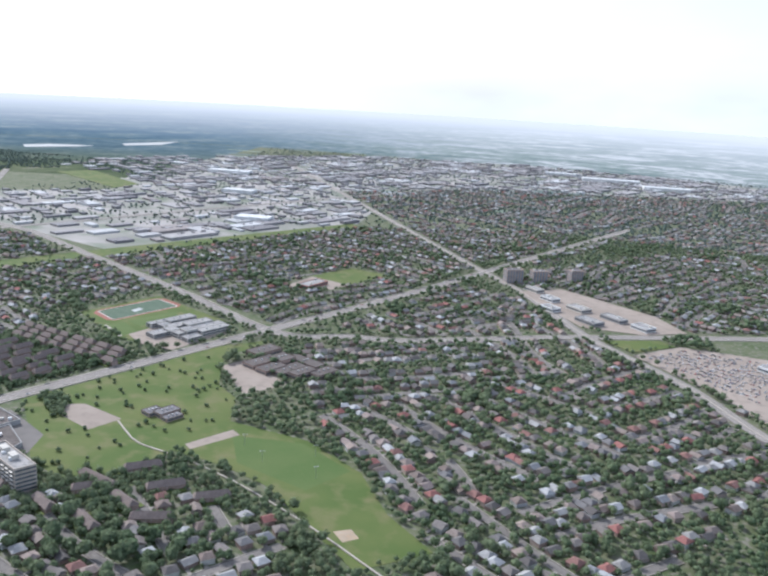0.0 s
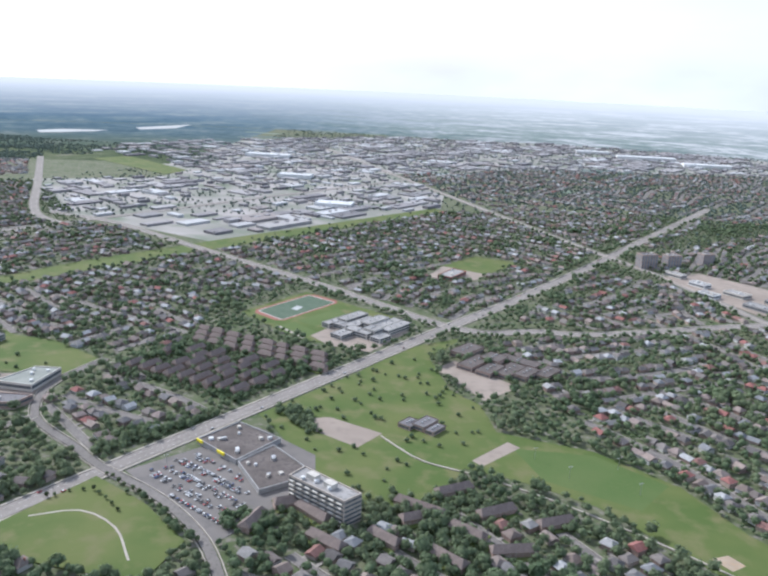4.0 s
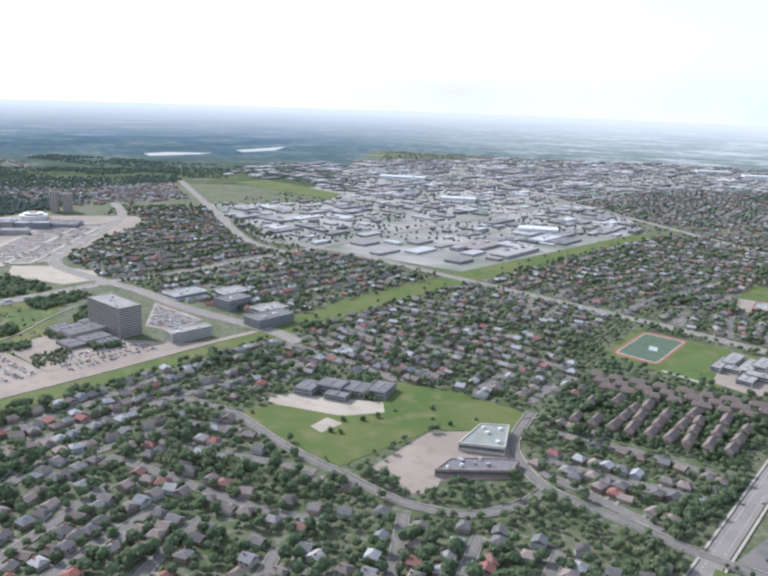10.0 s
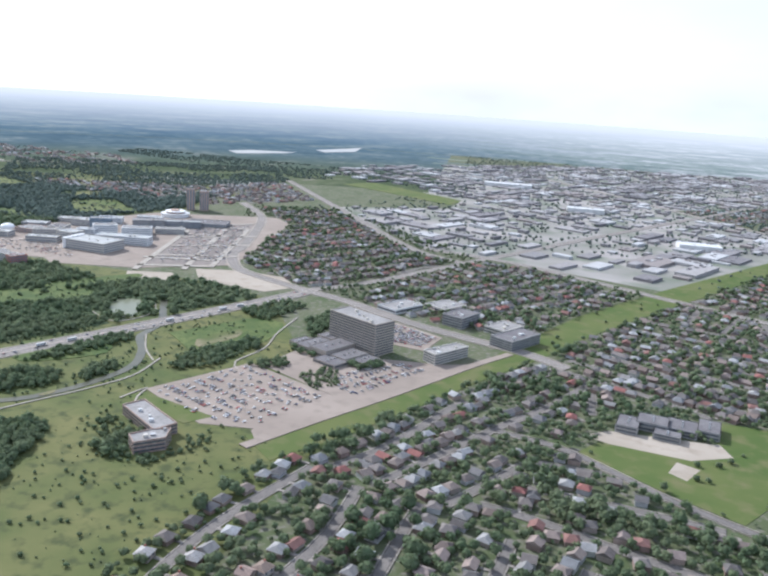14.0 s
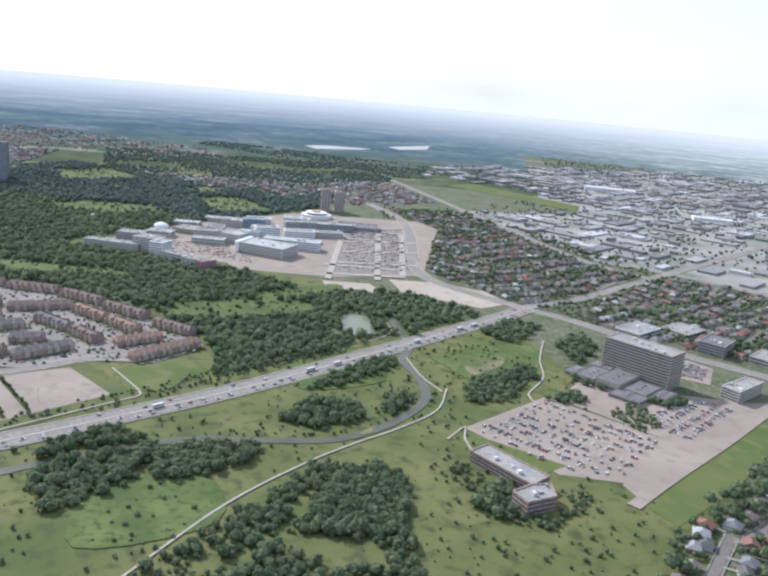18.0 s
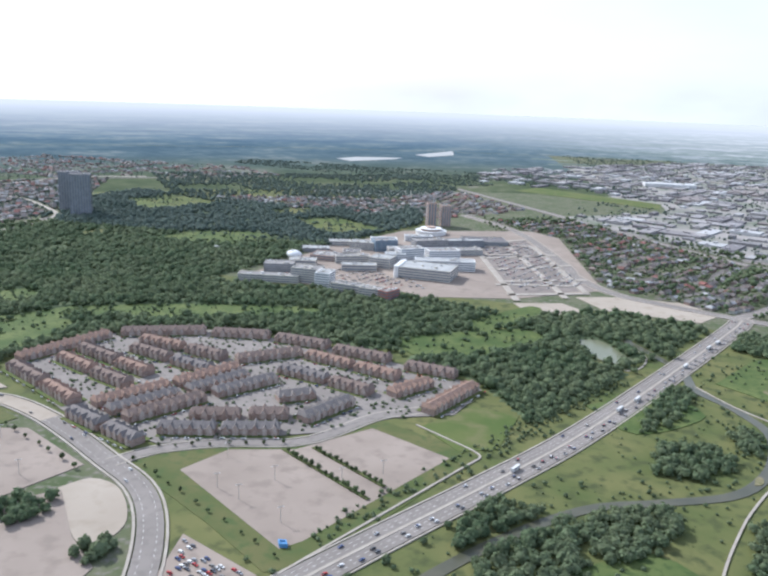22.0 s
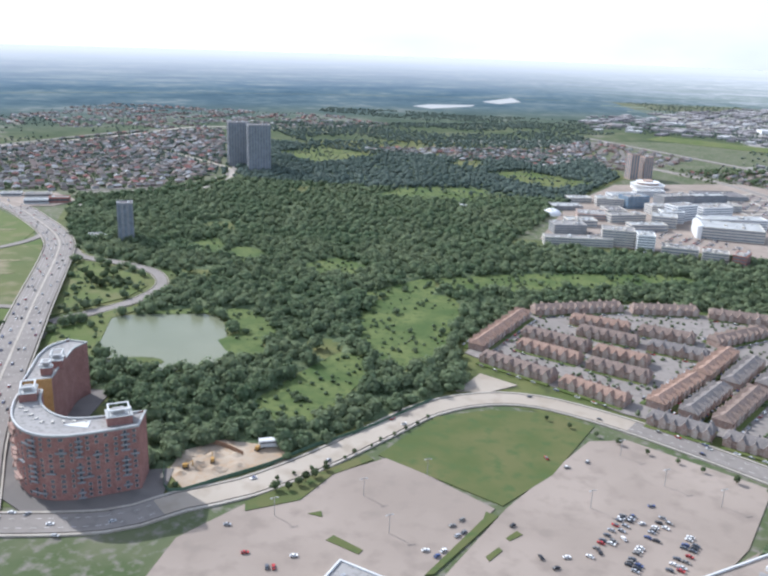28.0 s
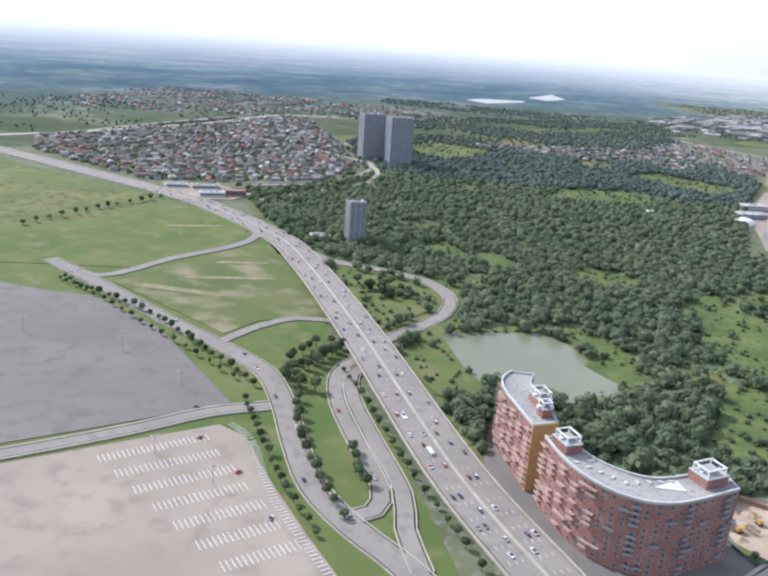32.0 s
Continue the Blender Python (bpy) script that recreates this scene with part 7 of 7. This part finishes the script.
for x, y, z, a in spots[200:]:
    c, s = math.cos(a), math.sin(a)
    for bld, src in zip(crowd, CAR):
        bld.add([(x + p * c - q * s, y + p * s + q * c, z + h) for p, q, h in src.v], src.f)
if spots[200:]:
    M["car_s"] = mat("car_paints", (0.95, 0.95, 0.95), (1, 1, 1), 0.5, rough=0.3, palette=CARS, island=True, spec=0.5)
    lot_cars = new("parked_cars", None)
    tagged(lot_cars, "many small cars parked and queueing", "cars", kind="stuff")
    part("bodies", crowd[0].mesh("bodies", M["car_s"]), lot_cars)
    part("windows", crowd[1].mesh("windows", M["carglass"]), lot_cars)

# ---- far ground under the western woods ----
# shares the backdrop's colours, painted haze included
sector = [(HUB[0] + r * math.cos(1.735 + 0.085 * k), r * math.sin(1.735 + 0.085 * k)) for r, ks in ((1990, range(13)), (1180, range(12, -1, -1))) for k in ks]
tagged(new("distant_ground", Build().prism(sector, -0.3, 0.12).mesh("distant_ground", HAZED_LAND)), "wooded country far off in the west, haze painted into its colour", "ground", kind="structure")

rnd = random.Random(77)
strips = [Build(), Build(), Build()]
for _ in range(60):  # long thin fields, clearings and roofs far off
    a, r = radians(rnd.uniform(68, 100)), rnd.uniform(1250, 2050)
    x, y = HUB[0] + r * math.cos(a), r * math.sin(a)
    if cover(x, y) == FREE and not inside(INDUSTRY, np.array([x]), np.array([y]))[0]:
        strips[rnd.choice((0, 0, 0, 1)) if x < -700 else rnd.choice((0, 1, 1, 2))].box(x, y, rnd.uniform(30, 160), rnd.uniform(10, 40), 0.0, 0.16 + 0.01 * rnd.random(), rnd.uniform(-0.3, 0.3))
# strips use the land colours that already hold painted haze
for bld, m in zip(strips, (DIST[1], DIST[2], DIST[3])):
    tagged(new("distant_strips", bld.mesh("distant_strips", m)), "thin strips of land far off, paled in colour for haze", "fields", kind="stuff")
# campus lanes
for pts in ([(-917, 676), (-866, 506)], [(-893, 708), (-835, 525)], [(-905, 640), (-848, 680)], [(-890, 600), (-835, 640)], [(-880, 560), (-822, 590)], [(-925, 700), (-880, 745)], [(-871, 712), (-822, 546)], [(-927, 690), (-872, 714)], [(-914, 655), (-858, 672)], [(-885, 548), (-828, 566)], [(-874, 520), (-820, 546)]):
    line = smooth(pts, 12)
    tagged(new("campus_lane", band(Build(), line, 2.4, -2.4, 0.62, 0.5).mesh("campus_lane", M["kerb"])), "pale concrete lane across the campus lots", "road", kind="structure")


# ---- lamp posts, bay lines and small works ----
def lamp_kit(h):
    b, a, hd = Build(), Build(), Build()
    b.prism([(0.1 * math.cos(k * 1.05), 0.1 * math.sin(k * 1.05)) for k in range(6)], 0, h)
    a.box(0, 0, 1.7, 0.1, h - 0.15, h)
    hd.box(-0.8, 0, 0.5, 0.25, h - 0.28, h - 0.1).box(0.8, 0, 0.5, 0.25, h - 0.28, h - 0.1)
    return b.mesh("pole", M["metal"]), a.mesh("arm", M["metal"]), hd.mesh("lamp_head", M["white"])


LAMP = lamp_kit(5.5)


def lamp_post(x, y, turn, label):
    ob = new("lamp_post", None)
    ob.matrix_basis = Matrix.Translation((x, y, 0.15)) @ Matrix.Rotation(turn, 4, "Z")
    tagged(ob, label, "lamp post", group="lamp posts")
    for me in LAMP:
        part(me.name.split(".")[0], me, ob)


for x, y in ((-945, 235), (-928, 207), (-910, 198), (-888, 239), (-900, 229), (-922, 223), (-938, 212), (-1019, 207), (-1040, 190), (-1005, 200), (-1030, 222), (-1100, 180), (-1120, 165), (-1085, 195), (-1090, 165),
             (-1340, 235), (-1310, 215), (-1380, 240), (-1300, 175), (-1280, 165), (-300, 262), (-285, 255), (-270, 245), (-120, 320), (-140, 305), (-112, 300), (-155, 318), (-700, 320), (-680, 310), (-660, 325), (-670, 295)):
    lamp_post(x, y, 0.6, "tall grey twin-head lamp post")

lines = Build()
for k in range(7):
    p, q = Vector((-1312 + 7.6 * k, 168 - 5.4 * k)), Vector((-1290 + 6.2 * k, 187 - 6.6 * k))
    d = (q - p).normalized()
    n = Vector((-d.y, d.x))
    m = int((q - p).length / 1.25)
    for i in range(m + 1):
        for s in (-1, 1):
            a = p + d * (i * 1.25)
            b = a + n * s * 1.9
            w = d * 0.09
            lines.add([(*(a - w), 0.42), (*(a + w), 0.42), (*(b + w), 0.42), (*(b - w), 0.42)], [(0, 1, 2, 3)] if s < 0 else [(3, 2, 1, 0)])
edge = smooth([(-1286, 197), (-1277, 189), (-1263, 164), (-1242, 138)], 1.3)
for i in range(len(edge) - 1):
    a, b = Vector(edge[i]), Vector(edge[i + 1])
    d = (b - a).normalized()
    n = Vector((d.y, -d.x))
    w = d * 0.1
    c = a + n * 2.2
    lines.add([(*(a - w), 0.42), (*(a + w), 0.42), (*(c + w), 0.42), (*(c - w), 0.42)], [(0, 1, 2, 3)])
tagged(new("bay_marking", lines.mesh("bay_marking", M["white"])), "white painted parking bay lines on asphalt", "marking", kind="structure")


def digger(x, y, turn):
    ob = new("excavator", None)
    ob.matrix_basis = Matrix.Translation((x, y, 0.4)) @ Matrix.Rotation(turn, 4, "Z")
    tagged(ob, "small yellow-orange excavator on the bare soil", "excavator", group="construction machines")
    part("track", Build().box(0, 0.45, 1.7, 0.3, 0, 0.4).mesh("track", M["tyre"]), ob)
    part("track", Build().box(0, -0.45, 1.7, 0.3, 0, 0.4).mesh("track", M["tyre"]), ob)
    part("cab", Build().box(-0.1, 0, 1.3, 1.0, 0.4, 1.35).mesh("cab", M["digger"]), ob)
    part("boom", Build().add([(0.5, -.12, .8), (0.5, .12, .8), (1.8, .12, 1.9), (1.8, -.12, 1.9), (0.5, -.12, 1.1), (0.5, .12, 1.1), (1.8, .12, 2.15), (1.8, -.12, 2.15)], [(3, 2, 1, 0), (4, 5, 6, 7), (0, 1, 5, 4), (1, 2, 6, 5), (2, 3, 7, 6), (3, 0, 4, 7)]).mesh("boom", M["digger"]), ob)
    part("arm", Build().box(2.0, 0, 0.3, 0.2, 0.3, 2.1).mesh("arm", M["digger"]), ob)


M["digger"] = mat("machine_paint", (0.40, 0.24, 0.08), (0.46, 0.29, 0.10), 1.0)
digger(-1152, 181, 0.4)
digger(-1146, 186, 2.0)
digger(-1136, 196, 1.2)


def van(name, x, y, turn, l, w, h, colour, label, category):
    ob = new(name, None)
    ob.matrix_basis = Matrix.Translation((x, y, 0.45)) @ Matrix.Rotation(turn, 4, "Z")
    tagged(ob, label, category)
    part("body", Build().box(0, 0, l, w, 0.3, h).mesh("body", M[colour]), ob)
    part("window", Build().box(0, 0, l * 0.92, w + 0.03, h * 0.6, h * 0.82).mesh("window", M["glass"]), ob)
    for sx in (-0.35, 0.35):
        for sy in (-0.5, 0.5):
            part("wheel", Build().box(sx * l, sy * w, 0.45, 0.16, 0, 0.42).mesh("wheel", M["tyre"]), ob)


van("site_trailer", -1132, 199.8, 0.45, 9.5, 2.2, 2.4, "white", "long white site trailer beside the works", "trailer")
for x, y, a in ((-846, 258, U), (-808, 330, U), (-800, 345, U), (-774, 402, U), (-758, 440, U), (-752, 452, U)):
    van("bus", x + 2.2, y - 1.6, a, 5.0, 1.2, 1.6, "white", "white bus in the queue of traffic", "bus")
for x, y, a in ((-1226, 196, -1.1), (-1236, 214, -1.1), (-1250, 238, -1.1)):
    van("truck", x - 3.5, y - 1, a + math.pi, 3.6, 1.3, 1.9, "white", "white box truck on the highway", "truck")
fence_line = smooth([(-1160, 184), (-1151, 168.5), (-1140, 178), (-1129, 190), (-1122, 201), (-1108, 218), (-1091, 245)], 4)
fence = new("site_fence", None)
tagged(fence, "green screened fence along the works", "fence")
M["screen"] = mat("green_fence_screen", (0.07, 0.12, 0.08), (0.11, 0.16, 0.11), 0.6)
for a, b in zip(fence_line, fence_line[1:]):
    d = Vector(b) - Vector(a)
    n = Vector((-d.y, d.x)).normalized() * 0.04
    part("panel", Build().prism([tuple(Vector(a) + n), tuple(Vector(b) + n), tuple(Vector(b) - n), tuple(Vector(a) - n)], 0.1, 1.3).mesh("panel", M["screen"]), fence)

dome = Build()
for k in range(5):
    a0, a1 = k * 0.314, (k + 1) * 0.314
    for i in range(16):
        b0, b1 = i * 0.3927, (i + 1) * 0.3927
        q = [(7 * math.cos(a) * math.cos(b), 7 * math.cos(a) * math.sin(b), 4.5 * math.sin(a)) for a, b in ((a0, b0), (a0, b1), (a1, b1), (a1, b0))]
        dome.add([(x - 1053, y + 588, z) for x, y, z in q], [(0, 1, 2, 3)])
tagged(new("dome_tent", dome.mesh("dome_tent", M["bright_white"])), "rounded white dome beside the hospital wings", "dome")

# earth heaps and a hoarding at the works
rnd = random.Random(41)
for x, y, r, h in ((-1149.6, 183, 4.2, 1.8), (-1155, 188.5, 3.4, 1.5), (-1143.5, 182.5, 3.8, 1.2), (-1138.5, 186, 3.6, 0.9), (-1147, 190, 3.0, 1.3), (-1152, 178, 2.2, 0.9), (-1141, 192, 2.4, 0.8)):
    v, f = [(x, y, 0.2 + h)], []
    for q in range(4):
        for k in range(14):
            rr = r * (q + 1) / 4 * rnd.uniform(0.85, 1.2)
            v.append((x + rr * math.cos(k * 0.449), y + rr * 0.8 * math.sin(k * 0.449), 0.2 + h * (1 - (q + 1) / 4) ** 1.3 * rnd.uniform(0.8, 1.15)))
    f += [(0, 1 + k, 1 + (k + 1) % 14) for k in range(14)]
    for q in range(3):
        f += [(1 + q * 14 + k, 15 + q * 14 + k, 15 + q * 14 + (k + 1) % 14, 1 + q * 14 + (k + 1) % 14) for k in range(14)]
    tagged(new("earth_mound", mesh("earth_mound", v, f, M["sand"])), "heap of dug brown earth on the site", "earth heap", group="earth heaps")
hoard = smooth([(-1157.5, 196.5), (-1148, 196), (-1139, 192)], 3)
wall_ob = new("timber_hoarding", None)
tagged(wall_ob, "low brown timber hoarding behind the dig", "hoarding")
M["timber"] = mat("weathered_timber", (0.24, 0.15, 0.10), (0.32, 0.21, 0.14), 0.8)
for a, b in zip(hoard, hoard[1:]):
    d = Vector(b) - Vector(a)
    n = Vector((-d.y, d.x)).normalized() * 0.08
    part("panel", Build().prism([tuple(Vector(a) + n), tuple(Vector(b) + n), tuple(Vector(b) - n), tuple(Vector(a) - n)], 0.1, 1.7).mesh("panel", M["timber"]), wall_ob)
# planted bed under the two rows of young trees in the empty lot
for pts in ([(-928, 246.3), (-888, 219.7)], [(-918, 251.3), (-885, 229.7)]):
    tagged(new("planting_bed", band(Build(), smooth(pts, 6), 0.8, -0.8, 0.66, 0.3).mesh("planting_bed", M["rough"])), "long narrow planted bed under young trees", "planting bed", kind="structure")
